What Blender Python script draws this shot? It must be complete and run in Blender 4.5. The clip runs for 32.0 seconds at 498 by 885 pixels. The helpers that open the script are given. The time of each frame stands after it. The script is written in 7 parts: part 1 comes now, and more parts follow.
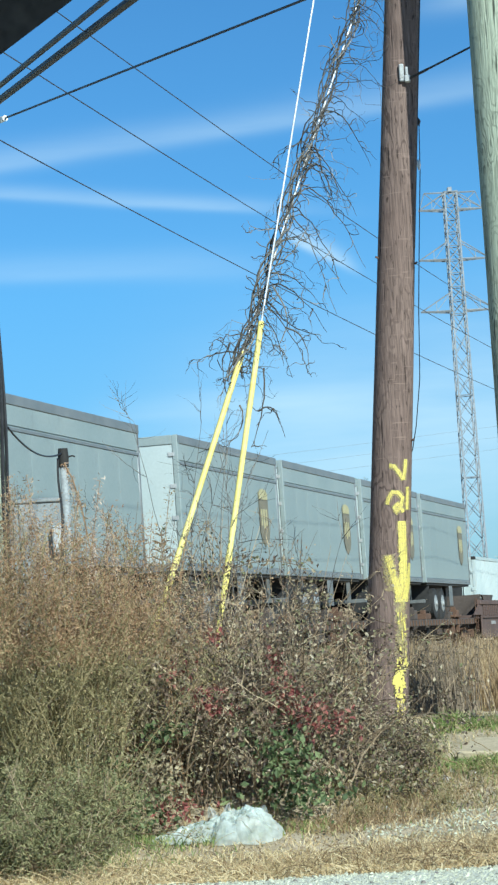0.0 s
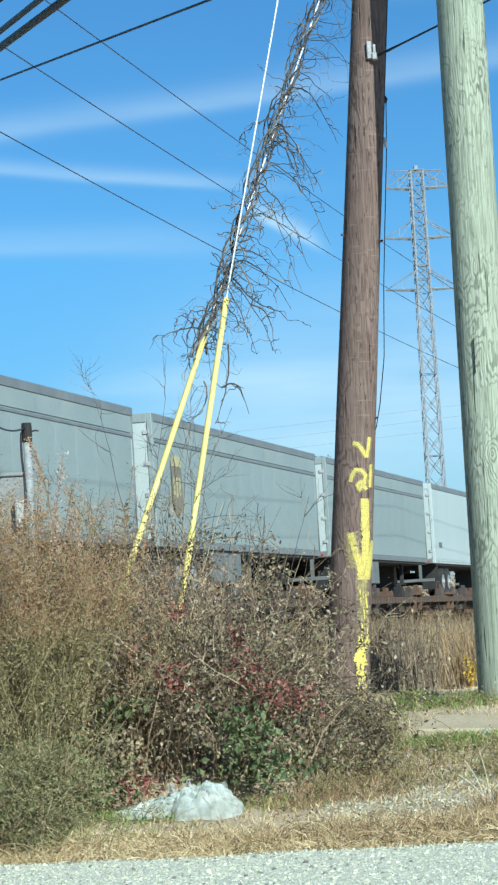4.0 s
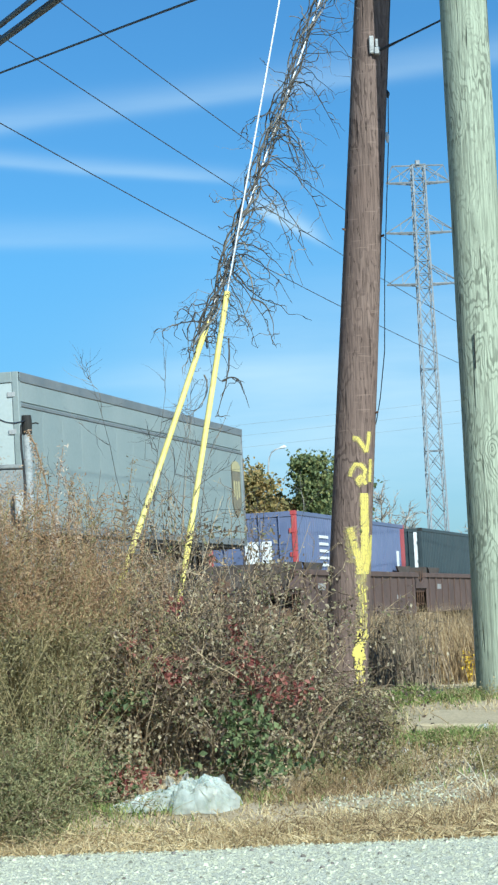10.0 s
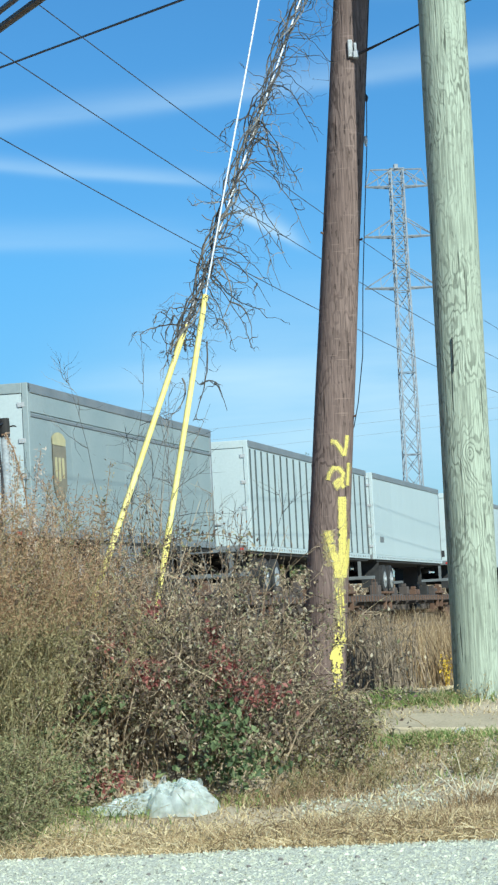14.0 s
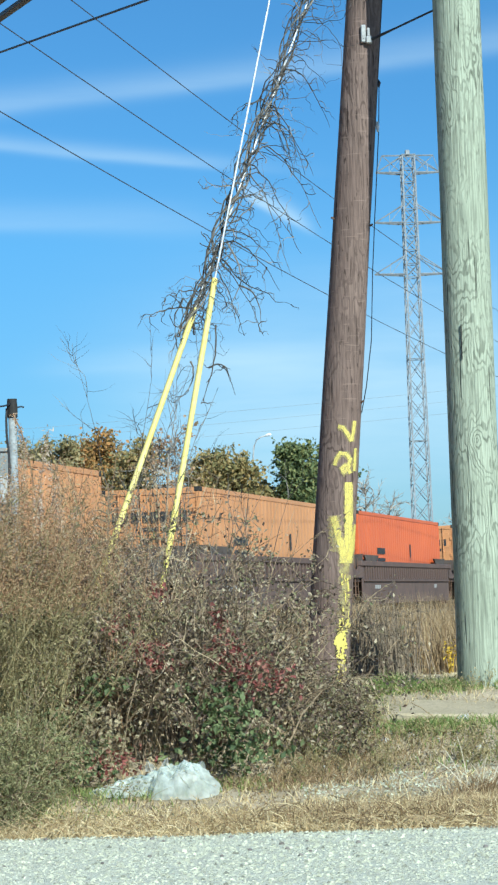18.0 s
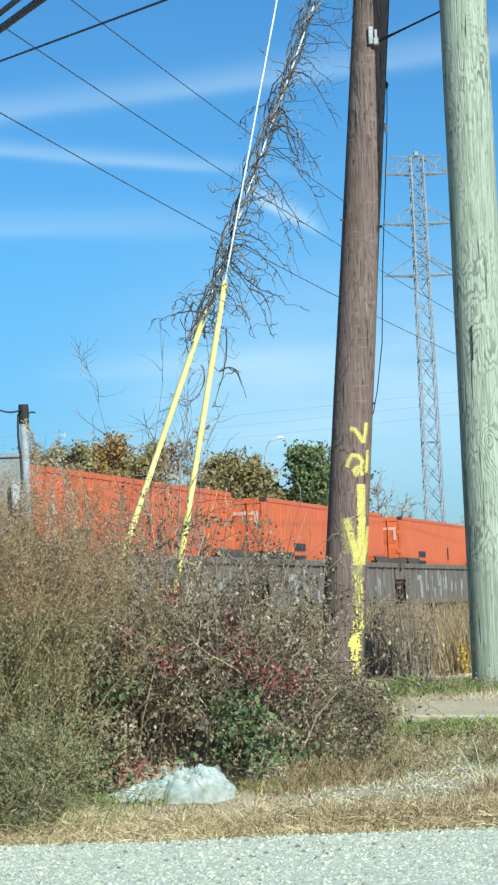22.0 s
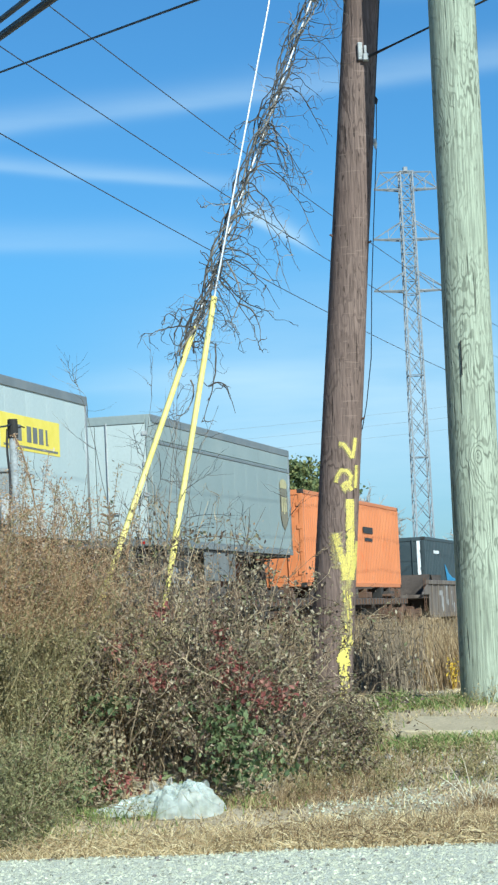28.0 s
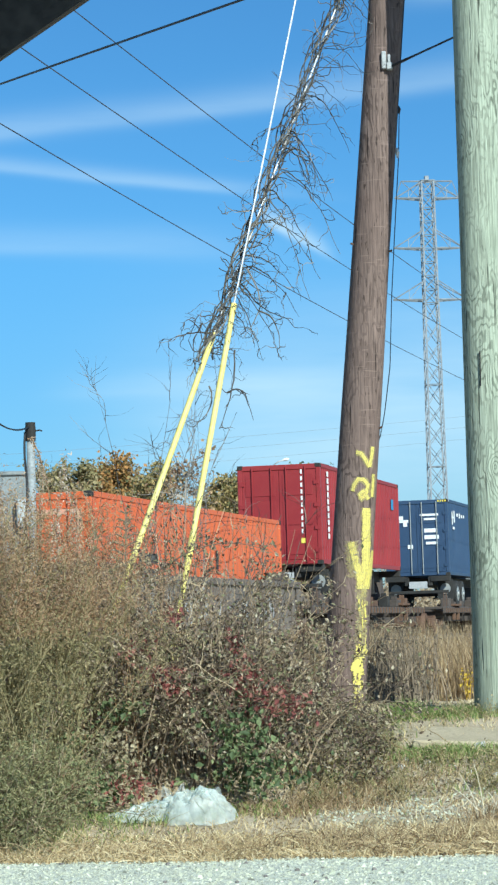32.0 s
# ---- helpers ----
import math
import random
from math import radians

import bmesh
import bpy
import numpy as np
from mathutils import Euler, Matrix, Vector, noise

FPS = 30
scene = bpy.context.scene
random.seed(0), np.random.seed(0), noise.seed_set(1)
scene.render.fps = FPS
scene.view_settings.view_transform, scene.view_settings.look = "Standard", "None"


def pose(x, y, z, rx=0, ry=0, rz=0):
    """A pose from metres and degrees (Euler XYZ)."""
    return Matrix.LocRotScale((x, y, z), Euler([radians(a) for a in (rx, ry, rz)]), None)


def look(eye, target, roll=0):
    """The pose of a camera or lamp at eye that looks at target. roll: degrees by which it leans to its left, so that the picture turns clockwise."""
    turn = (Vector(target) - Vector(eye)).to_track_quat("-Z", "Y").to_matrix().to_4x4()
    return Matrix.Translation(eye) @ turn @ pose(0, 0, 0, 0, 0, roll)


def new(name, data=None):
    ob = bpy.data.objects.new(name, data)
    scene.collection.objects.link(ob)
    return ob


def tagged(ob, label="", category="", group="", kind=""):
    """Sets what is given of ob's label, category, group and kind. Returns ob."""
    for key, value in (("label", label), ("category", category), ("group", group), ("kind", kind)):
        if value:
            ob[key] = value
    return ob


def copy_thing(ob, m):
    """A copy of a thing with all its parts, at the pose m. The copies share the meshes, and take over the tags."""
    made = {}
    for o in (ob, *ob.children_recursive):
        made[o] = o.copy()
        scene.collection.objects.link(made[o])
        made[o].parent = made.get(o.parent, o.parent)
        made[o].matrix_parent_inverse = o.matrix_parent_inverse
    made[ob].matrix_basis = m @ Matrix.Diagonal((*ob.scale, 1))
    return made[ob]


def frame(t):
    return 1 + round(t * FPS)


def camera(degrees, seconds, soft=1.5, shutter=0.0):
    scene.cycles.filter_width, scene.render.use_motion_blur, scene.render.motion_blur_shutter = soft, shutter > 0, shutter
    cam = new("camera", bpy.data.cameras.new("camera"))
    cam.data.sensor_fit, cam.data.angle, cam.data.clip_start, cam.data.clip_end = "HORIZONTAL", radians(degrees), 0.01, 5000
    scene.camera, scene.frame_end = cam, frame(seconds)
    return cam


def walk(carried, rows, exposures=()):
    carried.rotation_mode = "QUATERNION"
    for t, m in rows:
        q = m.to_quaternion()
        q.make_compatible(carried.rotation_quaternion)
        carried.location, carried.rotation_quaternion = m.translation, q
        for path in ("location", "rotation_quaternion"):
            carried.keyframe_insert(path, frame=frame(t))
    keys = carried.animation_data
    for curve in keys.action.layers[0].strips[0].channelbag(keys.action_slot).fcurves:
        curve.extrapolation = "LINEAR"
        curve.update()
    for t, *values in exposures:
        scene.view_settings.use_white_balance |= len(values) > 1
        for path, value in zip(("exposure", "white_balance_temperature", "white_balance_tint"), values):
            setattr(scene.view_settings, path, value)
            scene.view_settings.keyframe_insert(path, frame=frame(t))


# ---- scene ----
cam = camera(11.99, 32.0, soft=2.4)
EYE = (0.0, 0.0, 1.4)
# seconds and the camera's turn in degrees; it is held by hand inside a parked car
PATH = [
    (0, 94.965, 3.862, 1.252), (0.5, 94.863, 4.347, 1.446), (1, 94.916, 4.447, 1.502), (1.5, 94.993, 4.572, 1.557),
    (2, 95.016, 4.301, 1.492), (2.5, 94.948, 3.946, 1.237), (3, 94.767, 3.804, 0.862), (3.5, 94.530, 3.534, 0.493),
    (5.5, 93.845, 3.085, 0.364), (6, 93.637, 2.993, 0.510), (6.5, 93.543, 2.857, 0.609), (7, 93.604, 2.671, 0.602),
    (7.5, 93.650, 2.476, 0.479), (8, 93.644, 2.365, 0.342), (8.5, 93.701, 2.539, 0.207), (9, 93.838, 2.813, 0.189),
    (9.5, 94.040, 3.011, 0.255), (10, 94.188, 3.012, 0.301), (10.5, 94.160, 3.040, 0.195),
    (11, 94.132, 3.030, -0.012), (11.5, 94.221, 2.918, -0.137), (12, 94.329, 2.774, -0.142),
    (12.5, 94.406, 3.120, 0.012), (13, 94.367, 3.554, 0.026), (13.5, 94.314, 3.404, -0.147),
    (14, 94.241, 2.957, -0.236), (14.5, 94.229, 2.842, -0.332), (16.5, 93.837, 2.287, -0.543),
    (17, 93.908, 2.081, -0.391), (17.5, 93.924, 1.967, -0.199), (18, 93.862, 2.109, -0.121),
    (18.5, 93.914, 2.157, -0.074), (19, 94.074, 1.935, 0.031), (19.5, 94.161, 1.618, 0.238),
    (20, 94.107, 1.506, 0.332), (20.5, 93.905, 1.626, 0.268), (21, 93.763, 2.202, 0.223),
    (21.5, 93.875, 2.626, 0.201), (22, 93.949, 2.726, 0.207), (22.5, 93.905, 2.761, 0.199),
    (23, 93.841, 2.758, 0.117), (23.5, 93.854, 2.714, 0.114), (24, 93.947, 2.767, 0.246),
    (24.5, 94.006, 2.882, 0.347), (25, 93.905, 2.803, 0.293), (25.5, 93.910, 2.884, 0.177),
    (26, 94.017, 2.746, 0.110), (26.5, 94.194, 2.524, 0.043), (28.5, 94.309, 2.708, -0.068),
    (29, 94.326, 2.851, 0.085), (29.5, 94.196, 3.144, 0.169), (30, 94.139, 2.993, 0.136),
    (30.5, 94.234, 2.688, 0.099), (31, 94.495, 2.413, 0.156), (31.5, 94.665, 2.119, 0.273),
    (32, 94.465, 1.702, 0.274),
]


def lift(t):
    """The arm shifts by a few millimetres towards the end: a share from 0 to 1."""
    return min(max((t - 29.7) / 1.3, 0), 1)


walk(cam, [(t, pose(EYE[0] - 0.0041 * lift(t), EYE[1], EYE[2] + 0.0060 * lift(t), rx, ry, rz)) for t, rx, ry, rz in PATH],
     exposures=[(0, 0.73, 5800, -4), (32, 0.73, 5800, -4)])

# ---- world and sun ----
SUN = Vector((0.405, -0.74, 0.535)).normalized()
world = bpy.data.worlds.new("sky")
scene.world = world
world.use_nodes = True


class Nodes:
    """A short way to write node trees."""

    def __init__(self, tree):
        self.tree = tree
        tree.nodes.clear()

    def add(self, kind, inputs=None):
        node = self.tree.nodes.new(kind)
        return self.fill(node, inputs)

    def fill(self, node, inputs):
        for key, value in (inputs or {}).items():
            if isinstance(value, bpy.types.NodeSocket):
                self.tree.links.new(value, node.inputs[key])
            else:
                node.inputs[key].default_value = value
        return node

    def math(self, op, a, b=0.0, clamp=False):
        node = self.tree.nodes.new("ShaderNodeMath")
        node.operation, node.use_clamp = op, clamp
        return self.fill(node, {0: a, 1: b}).outputs[0]

    def mix(self, fac, a, b, blend="MIX"):
        node = self.tree.nodes.new("ShaderNodeMix")
        node.data_type, node.blend_type = "RGBA", blend
        return self.fill(node, {0: fac, 6: a, 7: b}).outputs[2]

    def ramp(self, fac, stops):
        node = self.add("ShaderNodeValToRGB", {0: fac})
        e = node.color_ramp.elements
        while len(e) < len(stops):
            e.new(0.5)
        for el, (p, c) in zip(e, stops):
            el.position, el.color = p, c if len(c) == 4 else (*c, 1)
        return node.outputs[0]


def grey(v):
    return (v, v, v, 1)


def build_sky():
    n = Nodes(world.node_tree)
    sky = n.add("ShaderNodeTexSky")
    sky.sky_type, sky.sun_disc = "NISHITA", False
    sky.sun_elevation, sky.sun_rotation = math.asin(SUN.z), math.atan2(SUN.x, SUN.y)
    sky.altitude, sky.air_density, sky.dust_density, sky.ozone_density = 100.0, 1.0, 0.0, 4.0
    xyz = n.add("ShaderNodeSeparateXYZ", {0: n.add("ShaderNodeTexCoord").outputs["Generated"]}).outputs
    yy = n.math("MAXIMUM", n.math("ABSOLUTE", xyz[1]), 0.05)
    u, v = n.math("DIVIDE", xyz[0], yy), n.math("DIVIDE", xyz[2], yy)
    flow = n.add("ShaderNodeCombineXYZ", {0: n.math("MULTIPLY", u, 9.0), 1: n.math("MULTIPLY", v, 60.0), 2: xyz[1]}).outputs[0]
    wisps = n.add("ShaderNodeTexNoise", {"Vector": flow, "Scale": 1.1, "Detail": 5.0, "Roughness": 0.55}).outputs[0]
    soft = n.add("ShaderNodeTexNoise", {"Vector": flow, "Scale": 0.35, "Detail": 3.0}).outputs[0]
    wob = n.math("MULTIPLY", n.math("SUBTRACT", soft, 0.5), 0.012)

    def band(v0, slope, width, u0, uw):
        dv = n.math("DIVIDE", n.math("SUBTRACT", n.math("ADD", v, wob), n.math("ADD", n.math("MULTIPLY", u, slope), v0)), width)
        dv = n.math("MULTIPLY", dv, n.math("ADD", n.math("MULTIPLY", n.math("LESS_THAN", dv, 0.0), 0.9), 0.75))
        du = n.math("DIVIDE", n.math("SUBTRACT", u, u0), uw)
        r = n.math("ADD", n.math("MULTIPLY", dv, dv), n.math("POWER", n.math("ABSOLUTE", du), 4.0))
        return n.math("EXPONENT", n.math("MULTIPLY", r, -1.0))

    # thin cirrus streaks, and a broad veil low over the horizon
    total = n.math("MULTIPLY", band(0.2235, 0.095, 0.0068, 0.0, 0.30), 0.25)
    for args, k in (((0.1850, -0.125, 0.0034, -0.07, 0.085), 0.27), ((0.1585, -0.06, 0.0065, -0.08, 0.075), 0.18),
                    ((0.1765, -0.55, 0.0040, 0.02, 0.014), 0.52), ((0.066, 0.04, 0.044, 0.09, 0.14), 0.36),
                    ((0.1010, 0.0, 0.0060, -0.03, 0.05), 0.16), ((0.082, 0.10, 0.030, 0.04, 0.09), 0.17), ((0.262, 0.1, 0.010, 0.12, 0.05), 0.30)):
        total = n.math("ADD", total, n.math("MULTIPLY", band(*args), k))
    fac = n.math("MULTIPLY", total, n.math("ADD", n.math("MULTIPLY", wisps, 1.1), 0.35), True)
    low = n.math("MULTIPLY", v, 6.5, True)
    tint = n.mix(1.0, sky.outputs[0], n.mix(low, (0.465, 0.605, 0.815, 1), (0.56, 0.88, 1.10, 1)), "MULTIPLY")
    colour = n.mix(fac, tint, (8.6, 9.6, 10.2, 1))
    back = n.add("ShaderNodeBackground", {0: colour, 1: 0.062})
    n.add("ShaderNodeOutputWorld", {0: back.outputs[0]})


build_sky()
sun = new("sun", bpy.data.lights.new("sun", "SUN"))
sun.data.energy, sun.data.angle, sun.data.color = 3.9, radians(0.53), (1.0, 0.95, 0.87)
sun.matrix_world = look(SUN * 60, (0, 0, 0))


# ---- materials ----
def material(name, a, b, scale=4.0, rough=0.6, metal=0.0, bump=0.15, fine=60.0, stretch=(1, 1, 1), stain=None, stain_amount=0.0,
             stain_scale=1.2, vary=0.0, coat=0.0, grain=0.45):
    """Two colours mixed by a coarse noise, a fine grain with relief, stains with a shape of their own, and a spread from object to object."""
    m = bpy.data.materials.new(name)
    m.use_nodes = True
    n = Nodes(m.node_tree)
    at = n.add("ShaderNodeMapping", {0: n.add("ShaderNodeTexCoord").outputs["Object"], 3: stretch}).outputs[0]
    big = n.add("ShaderNodeTexNoise", {"Vector": at, "Scale": scale, "Detail": 5.0, "Roughness": 0.6}).outputs[0]
    small = n.add("ShaderNodeTexNoise", {"Vector": at, "Scale": fine, "Detail": 3.0, "Roughness": 0.65}).outputs[0]
    colour = n.mix(n.ramp(big, [(0.32, grey(0)), (0.68, grey(1))]), (*a, 1), (*b, 1))
    colour = n.mix(grain, colour, n.ramp(small, [(0.3, grey(0.25)), (0.7, grey(0.75))]), "OVERLAY")
    if stain:
        mask = n.add("ShaderNodeTexNoise", {"Vector": at, "Scale": stain_scale, "Detail": 8.0, "Roughness": 0.7}).outputs[0]
        colour = n.mix(n.ramp(mask, [(0.62 - 0.3 * stain_amount, grey(0)), (0.72 - 0.2 * stain_amount, grey(0.9))]), colour, (*stain, 1))
    if vary:
        shift = n.add("ShaderNodeObjectInfo").outputs["Random"]
        v = n.math("ADD", n.math("MULTIPLY", shift, vary), 1.0 - vary / 2)
        colour = n.add("ShaderNodeHueSaturation", {"Value": v, "Color": colour}).outputs[0]
    relief = n.add("ShaderNodeBump", {"Strength": bump, "Distance": 0.02, "Height": small}).outputs[0]
    r = n.math("ADD", n.math("MULTIPLY", big, 0.25), rough - 0.12, True)
    bsdf = n.add("ShaderNodeBsdfPrincipled", {"Base Color": colour, "Roughness": r, "Metallic": metal, "Normal": relief, "Coat Weight": coat})
    n.add("ShaderNodeOutputMaterial", {0: bsdf.outputs[0]})
    return m


def leafy(name, stops, rough=0.6, glow_through=0.35):
    """Leaves, blades and twigs: every piece takes its own colour from the ramp; light passes partly through."""
    m = bpy.data.materials.new(name)
    m.use_nodes = True
    n = Nodes(m.node_tree)
    pick = n.add("ShaderNodeNewGeometry").outputs["Random Per Island"]
    colour = n.ramp(pick, stops)
    grain = n.add("ShaderNodeTexNoise", {"Vector": n.add("ShaderNodeTexCoord").outputs["Object"], "Scale": 45.0, "Detail": 3.0}).outputs[0]
    colour = n.mix(0.5, colour, n.ramp(grain, [(0.3, grey(0.25)), (0.7, grey(0.75))]), "OVERLAY")
    colour = n.mix(1.0, colour, (1.06, 1.045, 0.95, 1), "MULTIPLY")
    bsdf = n.add("ShaderNodeBsdfPrincipled", {"Base Color": colour, "Roughness": rough, "Specular IOR Level": 0.3})
    if glow_through:
        thin = n.add("ShaderNodeBsdfTranslucent", {"Color": colour})
        out = n.add("ShaderNodeMixShader", {0: glow_through, 1: bsdf.outputs[0], 2: thin.outputs[0]}).outputs[0]
    else:
        out = bsdf.outputs[0]
    n.add("ShaderNodeOutputMaterial", {0: out})
    return m


def pole_wood(name, dark, mid, light, knots, rings=9.0, pits=0.6, scuffs=0.5):
    """Round timber: long grain, drying cracks, and growth rings that sweep round the knots given as (across, height)."""
    m = bpy.data.materials.new(name)
    m.use_nodes = True
    n = Nodes(m.node_tree)
    at = n.add("ShaderNodeTexCoord").outputs["Object"]
    xyz = n.add("ShaderNodeSeparateXYZ", {0: at}).outputs
    warp = n.add("ShaderNodeTexNoise", {"Vector": n.add("ShaderNodeMapping", {0: at, 3: (3.2, 3.2, 1.1)}).outputs[0], "Scale": 1.6, "Detail": 3.0}).outputs[0]
    field = n.math("ADD", n.math("MULTIPLY", xyz[0], 2.2), n.math("MULTIPLY", warp, 2.1))
    for kx, kz in knots:
        dx, dz = n.math("SUBTRACT", xyz[0], kx), n.math("MULTIPLY", n.math("SUBTRACT", xyz[2], kz), 0.6)
        dist = n.math("SQRT", n.math("ADD", n.math("MULTIPLY", dx, dx), n.math("MULTIPLY", dz, dz)))
        near = n.math("EXPONENT", n.math("MULTIPLY", n.math("ADD", dist, n.math("MULTIPLY", warp, 0.10)), -9.0))
        field = n.math("ADD", field, n.math("MULTIPLY", near, 1.4))
    lines = n.math("SINE", n.math("MULTIPLY", field, rings * 6.28))
    lines = n.math("ADD", n.math("MULTIPLY", lines, 0.5), 0.5)
    fibre = n.add("ShaderNodeTexNoise", {"Vector": n.add("ShaderNodeMapping", {0: at, 3: (90, 90, 3.5)}).outputs[0], "Scale": 1.0, "Detail": 4.0}).outputs[0]
    crack = n.add("ShaderNodeTexNoise", {"Vector": n.add("ShaderNodeMapping", {0: at, 3: (26, 26, 1.6)}).outputs[0], "Scale": 1.0, "Detail": 2.0}).outputs[0]
    wear = n.add("ShaderNodeTexNoise", {"Vector": at, "Scale": 1.7, "Detail": 5.0}).outputs[0]
    patch = n.ramp(wear, [(0.42, grey(0.1)), (0.62, grey(1))])
    line = n.math("MULTIPLY", n.ramp(lines, [(0.62, grey(0)), (0.92, grey(0.75))]), patch)
    colour = n.mix(n.ramp(wear, [(0.3, grey(0)), (0.7, grey(1))]), (*mid, 1), (*light, 1))
    colour = n.mix(line, colour, (*dark, 1))
    colour = n.mix(n.ramp(crack, [(0.66, grey(0)), (0.72, grey(0.85))]), colour, (*[c * 0.35 for c in dark], 1))
    colour = n.mix(0.55, colour, n.ramp(fibre, [(0.3, grey(0.2)), (0.7, grey(0.8))]), "OVERLAY")
    pit = n.add("ShaderNodeTexNoise", {"Vector": n.add("ShaderNodeMapping", {0: at, 3: (42, 42, 9)}).outputs[0], "Scale": 1.0, "Detail": 2.0}).outputs[0]
    colour = n.mix(n.ramp(pit, [(0.64, grey(0)), (0.70, grey(pits))]), colour, (*[c * 0.45 for c in dark], 1))
    cut = n.add("ShaderNodeTexNoise", {"Vector": n.add("ShaderNodeMapping", {0: at, 3: (5, 5, 75)}).outputs[0], "Scale": 1.0, "Detail": 1.0}).outputs[0]
    colour = n.mix(n.ramp(cut, [(0.69, grey(0)), (0.73, grey(scuffs))]), colour, (*[c * 1.45 for c in light], 1))
    height = n.math("SUBTRACT", fibre, n.math("MULTIPLY", n.ramp(crack, [(0.64, grey(0)), (0.74, grey(1))]), 1.6))
    relief = n.add("ShaderNodeBump", {"Strength": 0.5, "Distance": 0.012, "Height": height}).outputs[0]
    bsdf = n.add("ShaderNodeBsdfPrincipled", {"Base Color": colour, "Roughness": 0.85, "Normal": relief, "Specular IOR Level": 0.25})
    n.add("ShaderNodeOutputMaterial", {0: bsdf.outputs[0]})
    return m


def sprayed(name, tint, cover, thick=0.92, blur=0.05):
    """Spray paint that covers only part of the grain under it: streaks and specks stay bare."""
    m = bpy.data.materials.new(name)
    m.use_nodes = True
    n = Nodes(m.node_tree)
    at = n.add("ShaderNodeTexCoord").outputs["Object"]
    streak = n.add("ShaderNodeTexNoise", {"Vector": n.add("ShaderNodeMapping", {0: at, 3: (70, 70, 14)}).outputs[0], "Scale": 1.0, "Detail": 5.0, "Roughness": 0.7}).outputs[0]
    blot = n.add("ShaderNodeTexNoise", {"Vector": at, "Scale": 11.0, "Detail": 3.0}).outputs[0]
    v = n.math("ADD", n.math("MULTIPLY", streak, 0.65), n.math("MULTIPLY", blot, 0.35))
    mask = n.ramp(v, [(0.71 - blur - 0.36 * cover, grey(0)), (0.71 + blur - 0.36 * cover, grey(thick))])
    colour = n.mix(blot, (*tint, 1), (*[c * 0.8 for c in tint], 1))
    bsdf = n.add("ShaderNodeBsdfPrincipled", {"Base Color": colour, "Roughness": 0.7, "Specular IOR Level": 0.3})
    clear = n.add("ShaderNodeBsdfTransparent")
    n.add("ShaderNodeOutputMaterial", {0: n.add("ShaderNodeMixShader", {0: mask, 1: clear.outputs[0], 2: bsdf.outputs[0]}).outputs[0]})
    return m


def sheeting(name, tint, alpha):
    """Milky plastic film."""
    m = bpy.data.materials.new(name)
    m.use_nodes = True
    n = Nodes(m.node_tree)
    bsdf = n.add("ShaderNodeBsdfPrincipled", {"Base Color": (*tint, 1), "Roughness": 0.28, "Specular IOR Level": 0.6})
    thin = n.add("ShaderNodeBsdfTranslucent", {"Color": (*tint, 1)})
    clear = n.add("ShaderNodeBsdfTransparent", {"Color": (0.95, 0.98, 0.98, 1)})
    one = n.add("ShaderNodeMixShader", {0: 0.35, 1: bsdf.outputs[0], 2: thin.outputs[0]}).outputs[0]
    cloud = n.add("ShaderNodeTexNoise", {"Vector": n.add("ShaderNodeTexCoord").outputs["Object"], "Scale": 11.0, "Detail": 4.0}).outputs[0]
    fac = n.math("ADD", n.math("MULTIPLY", n.math("SUBTRACT", cloud, 0.5), 1.1), alpha, True)
    out = n.add("ShaderNodeMixShader", {0: fac, 1: clear.outputs[0], 2: one}).outputs[0]
    n.add("ShaderNodeOutputMaterial", {0: out})
    return m


M_DIRT = material("verge_soil", (0.33, 0.265, 0.17), (0.50, 0.42, 0.30), 2.6, 0.95, bump=0.5, fine=45, stain=(0.24, 0.22, 0.13), stain_amount=0.35, stain_scale=0.9)
M_ROAD = material("gravelly_asphalt", (0.50, 0.51, 0.415), (0.70, 0.71, 0.59), 16, 0.97, bump=0.9, fine=60, stain=(0.25, 0.26, 0.235), stain_amount=0.10, stain_scale=38)
M_CHIP = leafy("loose_gravel", [(0.0, (0.13, 0.135, 0.12)), (0.2, (0.29, 0.30, 0.26)), (0.75, (0.44, 0.455, 0.38)), (1.0, (0.57, 0.59, 0.50))], 0.95, 0.0)
M_STONE = material("pale_gravel", (0.36, 0.36, 0.33), (0.58, 0.57, 0.53), 8, 0.9, fine=70, vary=0.5)
M_BALLAST = material("rail_ballast", (0.14, 0.125, 0.11), (0.24, 0.22, 0.20), 5, 0.95, bump=0.8, fine=22)
M_CONCRETE = material("worn_concrete", (0.38, 0.32, 0.21), (0.47, 0.395, 0.265), 2.0, 0.9, bump=0.25, fine=50, stain=(0.30, 0.26, 0.20), stain_amount=0.2)
M_RUST = material("rusty_steel", (0.10, 0.055, 0.035), (0.17, 0.10, 0.065), 3, 0.85, 0.2, fine=30)
M_RAIL = material("rail_steel", (0.16, 0.12, 0.10), (0.24, 0.20, 0.17), 6, 0.5, 0.7)
M_TIE = material("creosoted_timber", (0.05, 0.04, 0.032), (0.10, 0.08, 0.06), 4, 0.9, stretch=(1, 4, 4))
M_BROWNPOLE = pole_wood("creosoted_pole_wood", (0.068, 0.047, 0.040), (0.148, 0.104, 0.088), (0.205, 0.150, 0.128), [(-0.09, 3.0), (0.05, 1.6)], 6.0, 0.75, 0.40)
M_GREYPOLE = pole_wood("weathered_treated_pole_wood", (0.10, 0.115, 0.085), (0.285, 0.320, 0.245), (0.375, 0.415, 0.325), [(0.02, 2.07), (0.05, 0.77), (-0.06, 3.08), (0.035, 5.53)], 7.0, 0.45, 0.0)
